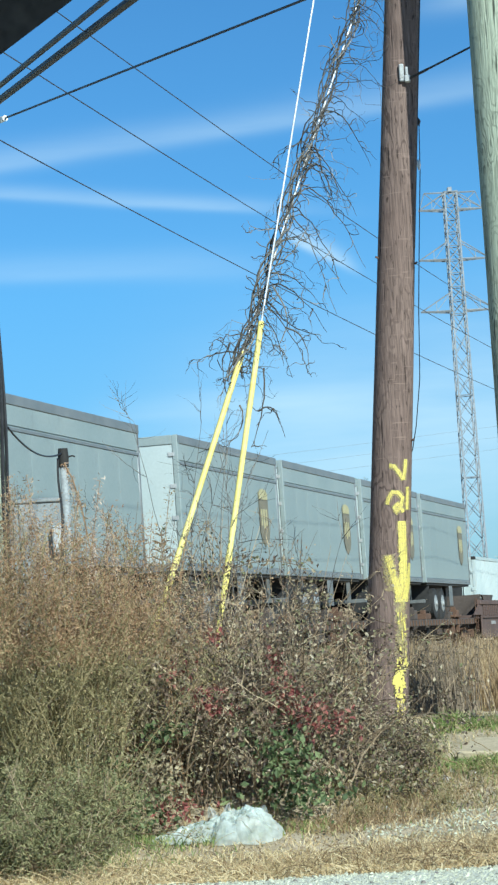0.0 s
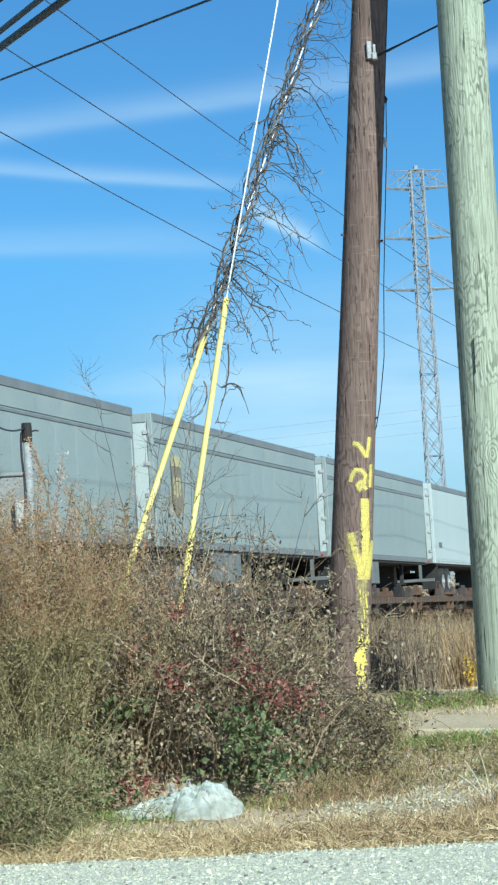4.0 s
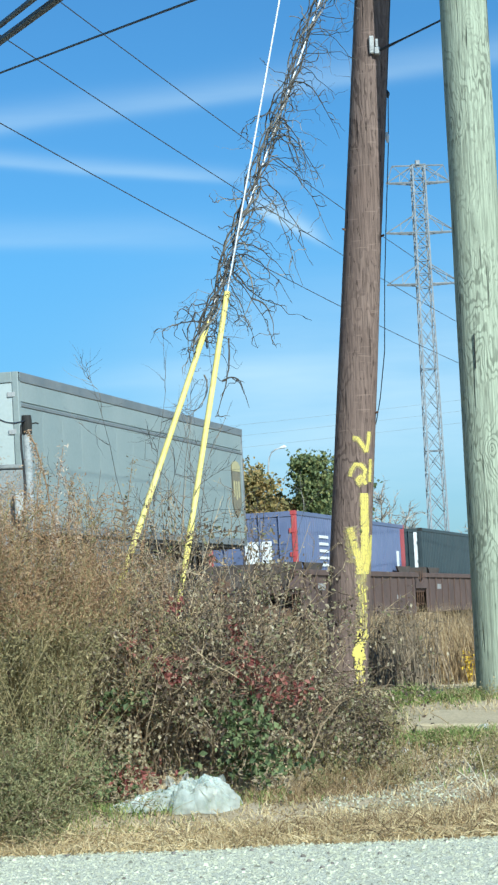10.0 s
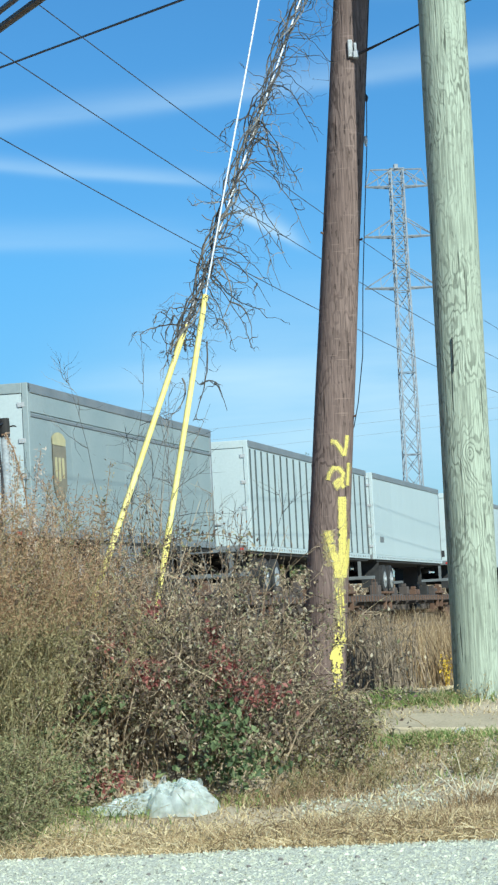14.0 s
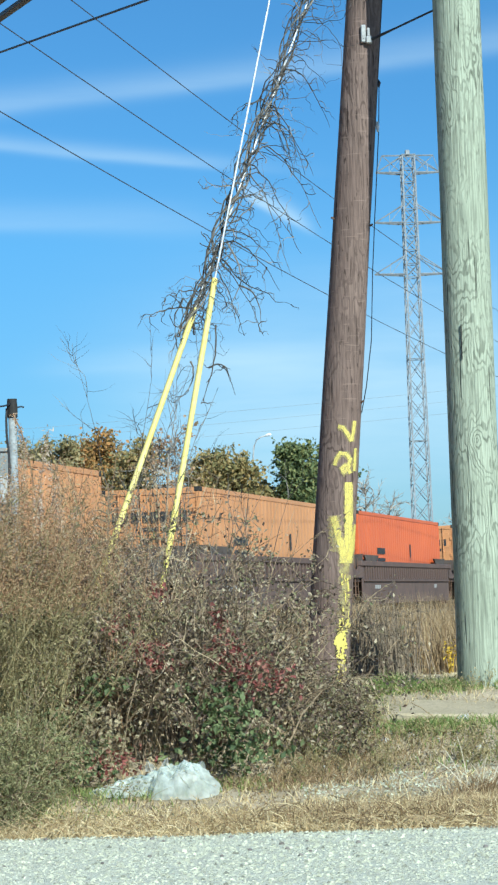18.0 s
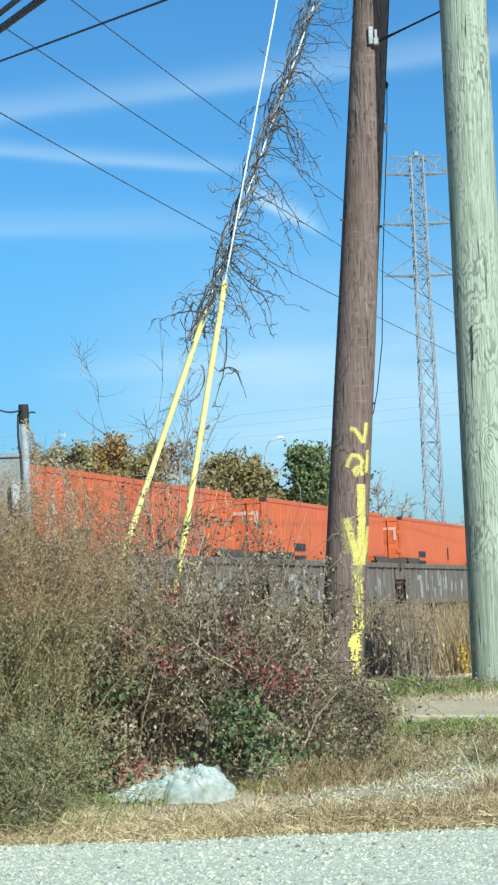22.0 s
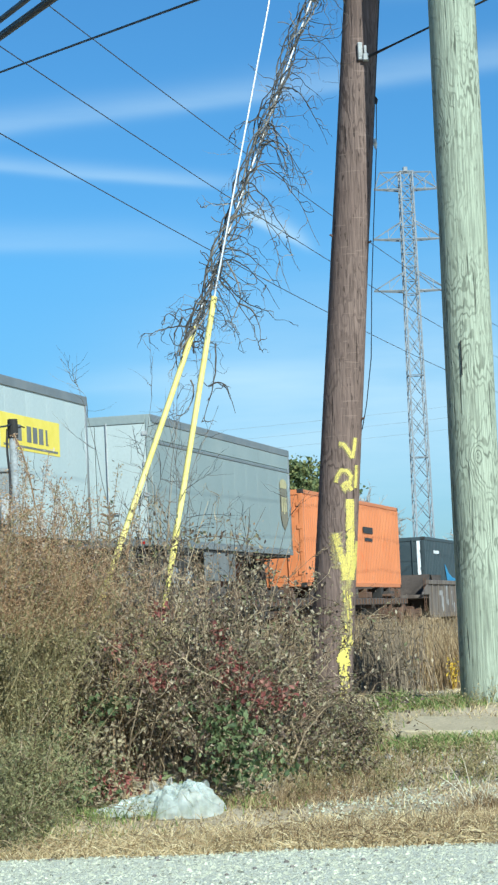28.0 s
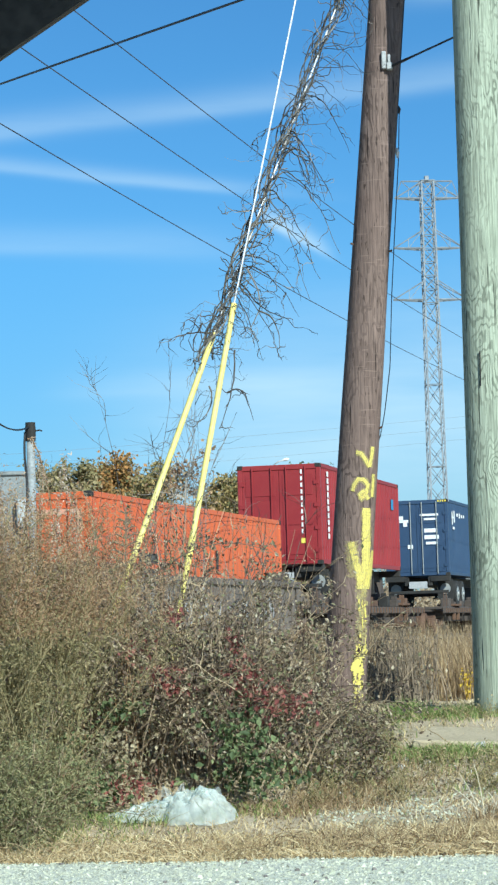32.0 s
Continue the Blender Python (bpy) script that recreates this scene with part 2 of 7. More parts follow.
M_YELLOW = material("yellow_plastic", (0.74, 0.63, 0.16), (0.82, 0.72, 0.26), 3, 0.5, bump=0.05, fine=20, stain=(0.50, 0.44, 0.20), stain_amount=0.22, stain_scale=9)
M_PAINT = sprayed("yellow_spray_paint", (0.75, 0.64, 0.17), 0.86)
M_PAINT_RUN = sprayed("runny_yellow_paint", (0.66, 0.58, 0.25), 0.50, 0.75, 0.13)
M_PAINT_THIN = sprayed("thin_yellow_overspray", (0.68, 0.58, 0.22), 0.62, 0.55, 0.16)
M_GALV = material("galvanised_steel", (0.36, 0.37, 0.37), (0.47, 0.48, 0.48), 6, 0.7, 0.1, fine=40)
M_PIPE = material("dull_grey_pipe", (0.25, 0.27, 0.275), (0.33, 0.35, 0.35), 5, 0.7, 0.1, fine=40)
M_WIRE = material("bright_guy_strand", (0.62, 0.64, 0.66), (0.75, 0.76, 0.78), 20, 0.4, 0.5)
M_CABLE = material("black_cable_sheath", (0.012, 0.012, 0.014), (0.025, 0.025, 0.028), 8, 0.5)
M_LINE = material("aged_line_wire", (0.05, 0.055, 0.06), (0.09, 0.09, 0.10), 8, 0.5, 0.4)
M_PORCELAIN = material("glazed_insulator", (0.75, 0.76, 0.78), (0.85, 0.86, 0.86), 5, 0.15, bump=0.02)
M_CABINET = material("grey_enamelled_sheet", (0.19, 0.205, 0.205), (0.25, 0.265, 0.265), 2, 0.45, fine=50, stain=(0.25, 0.22, 0.19), stain_amount=0.15)
M_WHITE = material("white_enamel", (0.74, 0.76, 0.76), (0.82, 0.83, 0.82), 3, 0.4, bump=0.05, stain=(0.55, 0.55, 0.52), stain_amount=0.1)
M_TOWER = material("zinc_lattice", (0.21, 0.235, 0.26), (0.30, 0.33, 0.36), 0.5, 0.6, 0.1, fine=3)
M_CARTRIM = material("dark_car_trim", (0.010, 0.012, 0.015), (0.018, 0.020, 0.024), 12, 0.6, bump=0.1)
M_TYRE = material("rubber", (0.018, 0.018, 0.018), (0.035, 0.034, 0.033), 6, 0.85)
M_BAG = sheeting("milky_plastic_film", (0.82, 0.88, 0.84), 0.52)
M_FILM = sheeting("clear_plastic_film", (0.86, 0.90, 0.88), 0.30)

# ---- train liveries ----
M_TRAILER_GREY = material("dulled_aluminium_panel", (0.262, 0.312, 0.305), (0.318, 0.366, 0.358), 0.7, 0.45, 0.1, bump=0.03, fine=18, stain=(0.23, 0.265, 0.26), stain_amount=0.18, stain_scale=1.5, vary=0.06, grain=0.12)
M_TRAILER_WHITE = material("white_trailer_paint", (0.425, 0.49, 0.485), (0.49, 0.55, 0.54), 0.6, 0.4, bump=0.03, fine=18, stain=(0.39, 0.43, 0.42), stain_amount=0.16, stain_scale=1.2, vary=0.05, grain=0.12)
M_ROOFRAIL = material("extruded_aluminium_rail", (0.19, 0.205, 0.21), (0.26, 0.275, 0.28), 2, 0.45, 0.3, grain=0.12)
M_POSTS = material("grey_side_post", (0.13, 0.14, 0.14), (0.20, 0.21, 0.21), 2, 0.6, 0.1, grain=0.12)
M_DARKPOST = material("dark_side_post", (0.055, 0.07, 0.07), (0.085, 0.10, 0.10), 2, 0.6, 0.1)
M_DARKFRAME = material("sooty_chassis_steel", (0.022, 0.021, 0.020), (0.045, 0.042, 0.038), 3, 0.8, 0.2, grain=0.12)
M_WHEELRIM = material("dusty_wheel_disc", (0.26, 0.27, 0.27), (0.40, 0.41, 0.40), 6, 0.6, 0.3, grain=0.12)
M_RED = material("red_lens", (0.45, 0.02, 0.015), (0.55, 0.03, 0.02), 9, 0.25, grain=0.12)
M_BROWNBADGE = material("faded_brown_vinyl", (0.17, 0.15, 0.10), (0.23, 0.20, 0.14), 6, 0.5, grain=0.12)
M_GOLD = material("gold_vinyl", (0.40, 0.36, 0.19), (0.50, 0.45, 0.25), 6, 0.5, grain=0.12)
M_YELLOWPANEL = material("yellow_vinyl_panel", (0.72, 0.58, 0.06), (0.80, 0.66, 0.12), 4, 0.5, grain=0.12)
M_INK = material("black_marking", (0.02, 0.02, 0.022), (0.035, 0.035, 0.036), 8, 0.6, grain=0.12)
M_WHITEMARK = material("white_marking", (0.72, 0.74, 0.75), (0.82, 0.83, 0.83), 8, 0.6, grain=0.12)
M_BLUEMARK = material("blue_marking", (0.03, 0.21, 0.42), (0.045, 0.27, 0.50), 8, 0.5, grain=0.12)
M_NAVY = material("dark_slate_container_paint", (0.036, 0.053, 0.060), (0.052, 0.071, 0.078), 0.8, 0.5, fine=20, stain=(0.07, 0.075, 0.08), stain_amount=0.12, vary=0.2, grain=0.12)
M_PURPLE = material("faded_violet_container_paint", (0.105, 0.138, 0.245), (0.145, 0.172, 0.285), 0.8, 0.5, fine=20, stain=(0.16, 0.16, 0.26), stain_amount=0.15, grain=0.12)
M_TAN = material("faded_orange_container_paint", (0.49, 0.225, 0.090), (0.565, 0.27, 0.118), 0.7, 0.5, fine=20, stain=(0.54, 0.21, 0.07), stain_amount=0.15, vary=0.08, grain=0.12)
M_ORANGE = material("bright_orange_red_container_paint", (0.54, 0.105, 0.030), (0.62, 0.135, 0.042), 0.7, 0.5, fine=20, stain=(0.52, 0.08, 0.03), stain_amount=0.12, vary=0.08, grain=0.12)
M_PUREORANGE = material("orange_container_paint", (0.54, 0.18, 0.065), (0.60, 0.215, 0.085), 0.7, 0.5, fine=20, stain=(0.6, 0.15, 0.04), stain_amount=0.12, vary=0.05, grain=0.12)
M_MAROON = material("maroon_container_paint", (0.23, 0.018, 0.022), (0.29, 0.030, 0.032), 0.7, 0.5, fine=20, stain=(0.20, 0.03, 0.025), stain_amount=0.2, grain=0.12)
M_BLUE = material("deep_blue_container_paint", (0.026, 0.054, 0.112), (0.036, 0.070, 0.138), 0.7, 0.5, fine=20, stain=(0.028, 0.052, 0.11), stain_amount=0.2, grain=0.12)
M_WELL_BROWN = material("oxide_brown_car_paint", (0.085, 0.055, 0.047), (0.13, 0.085, 0.072), 1.2, 0.8, fine=15, stain=(0.06, 0.045, 0.04), stain_amount=0.25, stain_scale=2, grain=0.12)
M_WELL_GREY = material("grimy_grey_car_paint", (0.125, 0.100, 0.082), (0.195, 0.165, 0.140), 1.3, 0.8, fine=15, stretch=(1, 2.0, 0.35), stain=(0.085, 0.062, 0.05), stain_amount=0.45, stain_scale=1.6, grain=0.12)
M_REDPOST = material("faded_red_post_paint", (0.36, 0.055, 0.06), (0.43, 0.08, 0.085), 2, 0.5, grain=0.12)
M_SALMON = material("pale_salmon_marking", (0.62, 0.30, 0.20), (0.70, 0.38, 0.27), 5, 0.6, grain=0.12)
M_FLAT = material("sooty_brown_flat_car_paint", (0.055, 0.044, 0.038), (0.10, 0.078, 0.066), 1.4, 0.85, fine=15, stain=(0.14, 0.11, 0.09), stain_amount=0.2, stain_scale=2, grain=0.25)
M_GRAFFITI = material("chalky_graffiti", (0.30, 0.30, 0.30), (0.42, 0.41, 0.40), 3, 0.7, stretch=(1, 2, 0.4), stain=(0.16, 0.14, 0.125), stain_amount=0.55, stain_scale=4, grain=0.12)


# ---- mesh tools ----
class Shape:
    """Collects corners and faces for one mesh."""

    def __init__(self):
        self.v, self.f = [], []

    def put(self, verts, faces):
        k = len(self.v)
        self.v += [tuple(p) for p in verts]
        self.f += [tuple(i + k for i in face) for face in faces]
        return self

    def box(self, x0, x1, y0, y1, z0, z1, b=0.0):
        """A block; b is the bevel of its edges."""
        if b <= 0:
            v = [(x, y, z) for x in (x0, x1) for y in (y0, y1) for z in (z0, z1)]
            return self.put(v, [(0, 1, 3, 2), (4, 6, 7, 5), (0, 4, 5, 1), (2, 3, 7, 6), (0, 2, 6, 4), (1, 5, 7, 3)])
        lo, hi, v, ids = (x0, y0, z0), (x1, y1, z1), [], {}
        for corner in range(8):
            s = [(corner >> i) & 1 for i in range(3)]
            for axis in range(3):
                p = [(hi[i] - (b if i != axis else 0)) if s[i] else (lo[i] + (b if i != axis else 0)) for i in range(3)]
                ids[tuple(s), axis] = len(v)
                v.append(p)
        f = []
        for axis in range(3):
            o1, o2 = (axis + 1) % 3, (axis + 2) % 3
            for side in (0, 1):
                face = []
                for a, c in ((0, 0), (1, 0), (1, 1), (0, 1)):
                    s = [0, 0, 0]
                    s[axis], s[o1], s[o2] = side, a, c
                    face.append(ids[tuple(s), axis])
                f.append(tuple(face if side else face[::-1]))
            for a in (0, 1):
                for c in (0, 1):
                    s, t = [0, 0, 0], [0, 0, 0]
                    s[o1], s[o2], t[o1], t[o2], t[axis] = a, c, a, c, 1
                    q = (ids[tuple(s), o1], ids[tuple(t), o1], ids[tuple(t), o2], ids[tuple(s), o2])
                    f.append(q if a == c else q[::-1])
        for corner in range(8):
            s = tuple((corner >> i) & 1 for i in range(3))
            tri = (ids[s, 0], ids[s, 1], ids[s, 2])
            f.append(tri if sum(s) % 2 else tri[::-1])
        return self.put(v, f)

    def tube(self, pts, radii, sides=6, caps=True):
        pts = [Vector(p) for p in pts]
        if not hasattr(radii, "__len__"):
            radii = [radii] * len(pts)
        k0 = len(self.v)
        ref = Vector((0.31, 0.22, 0.93))
        for i, p in enumerate(pts):
            way = (pts[min(i + 1, len(pts) - 1)] - pts[max(i - 1, 0)]).normalized()
            side = way.cross(ref if abs(way.dot(ref)) < 0.95 else Vector((1, 0, 0))).normalized()
            up = way.cross(side)
            for j in range(sides):
                a = 2 * math.pi * j / sides
                self.v.append(tuple(p + (side * math.cos(a) + up * math.sin(a)) * radii[i]))
        for i in range(len(pts) - 1):
            for j in range(sides):
                a, c = k0 + i * sides + j, k0 + i * sides + (j + 1) % sides
                self.f.append((a, c, c + sides, a + sides))
        if caps:
            self.f.append(tuple(range(k0 + sides - 1, k0 - 1, -1)))
            self.f.append(tuple(range(k0 + (len(pts) - 1) * sides, k0 + len(pts) * sides)))
        return self

    def disc(self, c, axis, r, depth, sides=20):
        c, axis = Vector(c), Vector(axis).normalized()
        return self.tube([c - axis * depth / 2, c + axis * depth / 2], r, sides)

    def data(self, name, mat, smooth=False):
        me = bpy.data.meshes.new(name)
        me.from_pydata(self.v, [], self.f)
        me.materials.append(mat)
        if smooth:
            me.polygons.foreach_set("use_smooth", [True] * len(me.polygons))
        me.update()
        return me


def thing(name, label, category, group="", kind="", at=None):
    ob = tagged(new(name), label, category, group, kind)
    if at is not None:
        ob.matrix_basis = at
    return ob


def part(name, shape, mat, parent, label="", smooth=False, at=None):
    """One mesh object under a thing or a part; shape may be a finished mesh."""
    ob = new(name, shape if isinstance(shape, bpy.types.Mesh) else shape.data(name, mat, smooth))
    ob.parent = parent
    if at is not None:
        ob.matrix_basis = at
    return tagged(ob, label)


def solo(name, shape, mat, label, category, group="", kind="", smooth=False, at=None):
    """A thing that is one mesh."""
    ob = tagged(new(name, shape.data(name, mat, smooth)), label, category, group, kind)
    if at is not None:
        ob.matrix_basis = at
    return ob


rng = np.random.default_rng(7)


def rnd(a, b):
    return float(rng.uniform(a, b))


# ---- ground, road and railway ----
TURN = radians(13.717)                      # the line's heading, clockwise from +y
ALONG = Vector((math.sin(TURN), math.cos(TURN), 0))
LEFT = Vector((-math.cos(TURN), math.sin(TURN), 0))
MID = 14.19 + 1.30                          # from the eye to the middle of the track
RAIL_TOP = 0.90


def beside(s, off, z):
    """A place by its distance along the line, its distance to the left of the eye, and its height."""
    return ALONG * s + LEFT * off + Vector((0, 0, z))


def road_edge(x):
    return 14.42 - 0.13 * x + 0.05 * math.sin(x * 2.1) + 0.03 * math.sin(x * 5.3 + 1)


def land(x, y):
    """Height of the ground: a low bank rises behind the road; the track lies on a flat ballast bed."""
    y2 = y + 0.13 * x
    bank = float(np.interp(y2, [-400, 14.4, 15.6, 16.4, 17.8, 19.0, 20.2, 26, 40, 400], [0, 0, 0.06, 0.17, 0.48, 0.655, 0.70, 0.68, 0.55, 0.45]))
    off = abs(Vector((x, y, 0)).dot(LEFT) - MID)
    bed = float(np.interp(off, [0, 2.3, 4.2], [1, 1, 0]))
    bumps = 0.05 * noise.noise(Vector((x * 0.9, y * 0.9, 3))) + 0.02 * noise.noise(Vector((x * 3.1, y * 3.1, 8)))
    bumps *= 1 - 0.9 * math.exp(-((x - 1.6) ** 2 / 0.8 + (y - 17.9) ** 2 / 0.4))
    bumps *= min(max((y2 - 14.4) / 1.5, 0), 1) * (1 - bed)
    bank += 0.055 * math.exp(-((x - 1.7) / 0.75) ** 2 - ((y - 17.25) / 0.22) ** 2)
    if x < -8 or x > 40:
        bank = max(bank, 0.45 * min(1, (abs(x) - 8) / 4))
    return bank * (1 - bed) + 0.66 * bed + bumps


def build_ground():
    xs = sorted({round(v, 3) for v in [*np.arange(-3.6, 4.01, 0.10), *np.arange(-60, 60, 1.2), *np.linspace(-3000, 3000, 41)]})
    ys = sorted({round(v, 3) for v in [*np.arange(12.5, 26.0, 0.10), *np.arange(-40, 130, 1.5), *np.linspace(-3000, 4500, 41)]})
    v = [(x, y, land(x, y)) for y in ys for x in xs]
    nx = len(xs)
    f = [(j * nx + i, j * nx + i + 1, (j + 1) * nx + i + 1, (j + 1) * nx + i) for j in range(len(ys) - 1) for i in range(nx - 1)]
    solo("ground", Shape().put(v, f), M_DIRT, "dry grassy soil verge with patches of dirt", "ground", kind="structure", smooth=True)
    xs2 = list(np.arange(-7.5, 39, 0.25))
    top, faces = [], []
    for x in xs2:
        top += [(x, -9.0, 0.012), (x, 6.0, 0.012), (x, road_edge(x) - 0.18, 0.012), (x, road_edge(x), 0.006), (x, road_edge(x) + 0.02, -0.05)]
    for i in range(len(xs2) - 1):
        for j in range(4):
            faces.append((i * 5 + j, (i + 1) * 5 + j, (i + 1) * 5 + j + 1, i * 5 + j + 1))
    solo("road", Shape().put(top, faces), M_ROAD, "pale grey gravelly asphalt road along the verge", "road", kind="structure")
    bits = Shape()
    for k in range(24000):
        x = rnd(-2.2, 2.3)
        y = road_edge(x) + 0.03 - rnd(0.0, 2.8)
        r = rnd(0.0025, 0.0085) * (1.9 if k % 19 == 0 else 1)
        bits.put([(x + dx * r * rnd(0.7, 1.3), y + dy * r * rnd(0.7, 1.3), 0.010 + h * r * rnd(0.6, 1.2)) for dx, dy, h in ((-1, -0.8, 0), (1, -0.9, 0), (0.9, 1, 0), (-1, 0.8, 0), (-0.4, -0.3, 1.0), (0.5, -0.2, 0.9), (0, 0.5, 1.0))],
                 [(0, 1, 5, 4), (1, 2, 6, 5), (2, 3, 6), (3, 0, 4, 6), (4, 5, 6)])
    for k in range(2300):
        x, y = rnd(0.35, 2.4), 16.15 + float(rng.normal(0, 0.32)) + rnd(-0.2, 0.2)
        r = rnd(0.003, 0.012)
        z = land(x, y) + 0.003
        bits.put([(x - r, y - r, z), (x + r, y - 0.8 * r, z), (x + 0.2 * r, y + r, z), (x, y, z + r * rnd(0.7, 1.3))], [(0, 1, 3), (1, 2, 3), (2, 0, 3)])
    for k in range(26):
        x = rnd(-2.0, 2.2)
        y, r = road_edge(x) - rnd(0.1, 1.6), rnd(0.008, 0.017)
        clod = Shape().tube([(0, 0, -0.3 * r), (0.1 * r, 0, 0.35 * r), (0.2 * r, 0.1 * r, 0.8 * r)], [r, r * 0.95, r * 0.4], 7)
        solo("asphalt_lump", Shape().put([(x + a * rnd(0.85, 1.2), y + b * rnd(0.85, 1.2), 0.014 + max(-0.002, c)) for a, b, c in clod.v], clod.f), M_BALLAST,
             "small dark lump of broken asphalt on the road", "stone", "dark lumps on the road")
    solo("gravel", bits, M_CHIP, "loose pale and dark gravel scattered on the asphalt", "gravel", kind="stuff")


def build_track():
    for k, side in enumerate((-0.76, 0.76)):
        sh = Shape()
        for w0, w1, z0, z1 in ((-0.035, 0.035, RAIL_TOP - 0.04, RAIL_TOP), (-0.01, 0.01, RAIL_TOP - 0.13, RAIL_TOP - 0.04), (-0.07, 0.07, RAIL_TOP - 0.15, RAIL_TOP - 0.13)):
            for s0 in range(-600, 800, 100):
                sh.put([beside(s0 + ds, MID + side + w, z) for ds in (0, 100) for w in (w0, w1) for z in (z0, z1)],
                       [(0, 1, 3, 2), (4, 6, 7, 5), (0, 4, 5, 1), (2, 3, 7, 6), (0, 2, 6, 4), (1, 5, 7, 3)])
        solo("rail", sh, M_RAIL, "worn steel rail on timber sleepers", "rail", "rails of the line", "structure")
    turn = pose(0, 0, 0, 0, 0, -math.degrees(TURN))
    sh = Shape()
    for i in range(260):
        c = beside(-20 + i * 0.55, MID, 0)
        sub = Shape().box(-1.3, 1.3, -0.11, 0.11, 0.58, 0.745, 0.01)
        sh.put([turn @ Vector(p) + c for p in sub.v], sub.f)
    solo("sleepers", sh, M_TIE, "dark creosoted timber sleepers under the rails", "sleepers", kind="stuff")
    sh = Shape()
    for i in range(5200):
        s, w = rnd(25, 120), rnd(-2.6, 2.6)
        c = beside(s, MID + w, 0.665 - max(0, abs(w) - 2.2) * 0.1)
        r = rnd(0.02, 0.045)
        sh.put([c + Vector((rnd(-r, r) + a * r, rnd(-r, r) + b_ * r, h * r)) for a, b_, h in ((-1, -1, -0.4), (1, -1, -0.4), (0, 1.2, -0.4), (0, 0, 1.2))],
               [(0, 1, 3), (1, 2, 3), (2, 0, 3)])
    solo("ballast", sh, M_BALLAST, "grey-brown crushed stone ballast", "ballast", kind="stuff")


build_ground()
build_track()


# ---- poles, wires and other fixed things ----
def timber(base, lean, height, r0, r1, seed):
    """A round pole, slightly uneven, in its own space with the foot at the origin."""
    rows, sides = 60, 28
    sh = Shape()
    for i in range(rows + 1):
        h = height * i / rows
        for j in range(sides):
            a = 2 * math.pi * j / sides
            r = (r0 + (r1 - r0) * i / rows) * (1 + 0.02 * noise.noise(Vector((math.cos(a) * 1.5 + seed, math.sin(a) * 1.5, h * 0.9))))
            sh.v.append((lean * h + r * math.cos(a), r * math.sin(a), h))
    for i in range(rows):
        for j in range(sides):
            a, c = i * sides + j, i * sides + (j + 1) % sides
            sh.f.append((a, c, c + sides, a + sides))
    sh.f.append(tuple(range(rows * sides, (rows + 1) * sides)))
    return sh


BROWN, BROWN_LEAN = Vector((0.659, 20.0, 0.60)), 0.0940


def brown_at(z, out=0.0):
    """A point on the brown pole's axis at height z, moved out towards the road."""
    return Vector((BROWN.x + BROWN_LEAN * (z - BROWN.z), BROWN.y - out, z))


def stroke(path, width, ragged=0.15, lift_off=0.006):
    """A sprayed line on the brown pole's face, wrapped to the round timber: points are (across, height)."""
    sh, pts = Shape(), []
    for (a0, z0), (a1, z1) in zip(path[:-1], path[1:]):
        k = max(2, int(math.hypot(a1 - a0, z1 - z0) / 0.012))
        pts += [(a0 + (a1 - a0) * i / k, z0 + (z1 - z0) * i / k) for i in range(k)]
    pts.append(path[-1])
    for i, (a, z) in enumerate(pts):
        a2, z2 = pts[min(i + 1, len(pts) - 1)]
        a1, z1 = pts[max(i - 1, 0)]
        d = Vector((a2 - a1, z2 - z1)).normalized()
        wl, wr = [width * (1 + ragged * rnd(-1, 1)) * 0.5 for _ in range(2)]
        for side in (-1, -0.5, 0, 0.5, 1):
            w = wl if side < 0 else wr
            pa, pz = a - d.y * w * side, z + d.x * w * side
            c = brown_at(pz)
            r = 0.184 - 0.0058 * (pz - BROWN.z)
            dx = max(-r * 0.98, min(r * 0.98, pa - c.x))
            sh.v.append((c.x + dx, c.y - math.sqrt(r * r - dx * dx) * 1.02 - lift_off, pz))
    for i in range(len(pts) - 1):
        for k in range(4):
            sh.f.append((5 * i + k, 5 * i + k + 1, 5 * i + k + 6, 5 * i + k + 5))
    return sh


def sag(a, b, drop, k=24):
    a, b = Vector(a), Vector(b)
    return [a.lerp(b, i / k) - Vector((0, 0, drop * 4 * (i / k) * (1 - i / k))) for i in range(k + 1)]


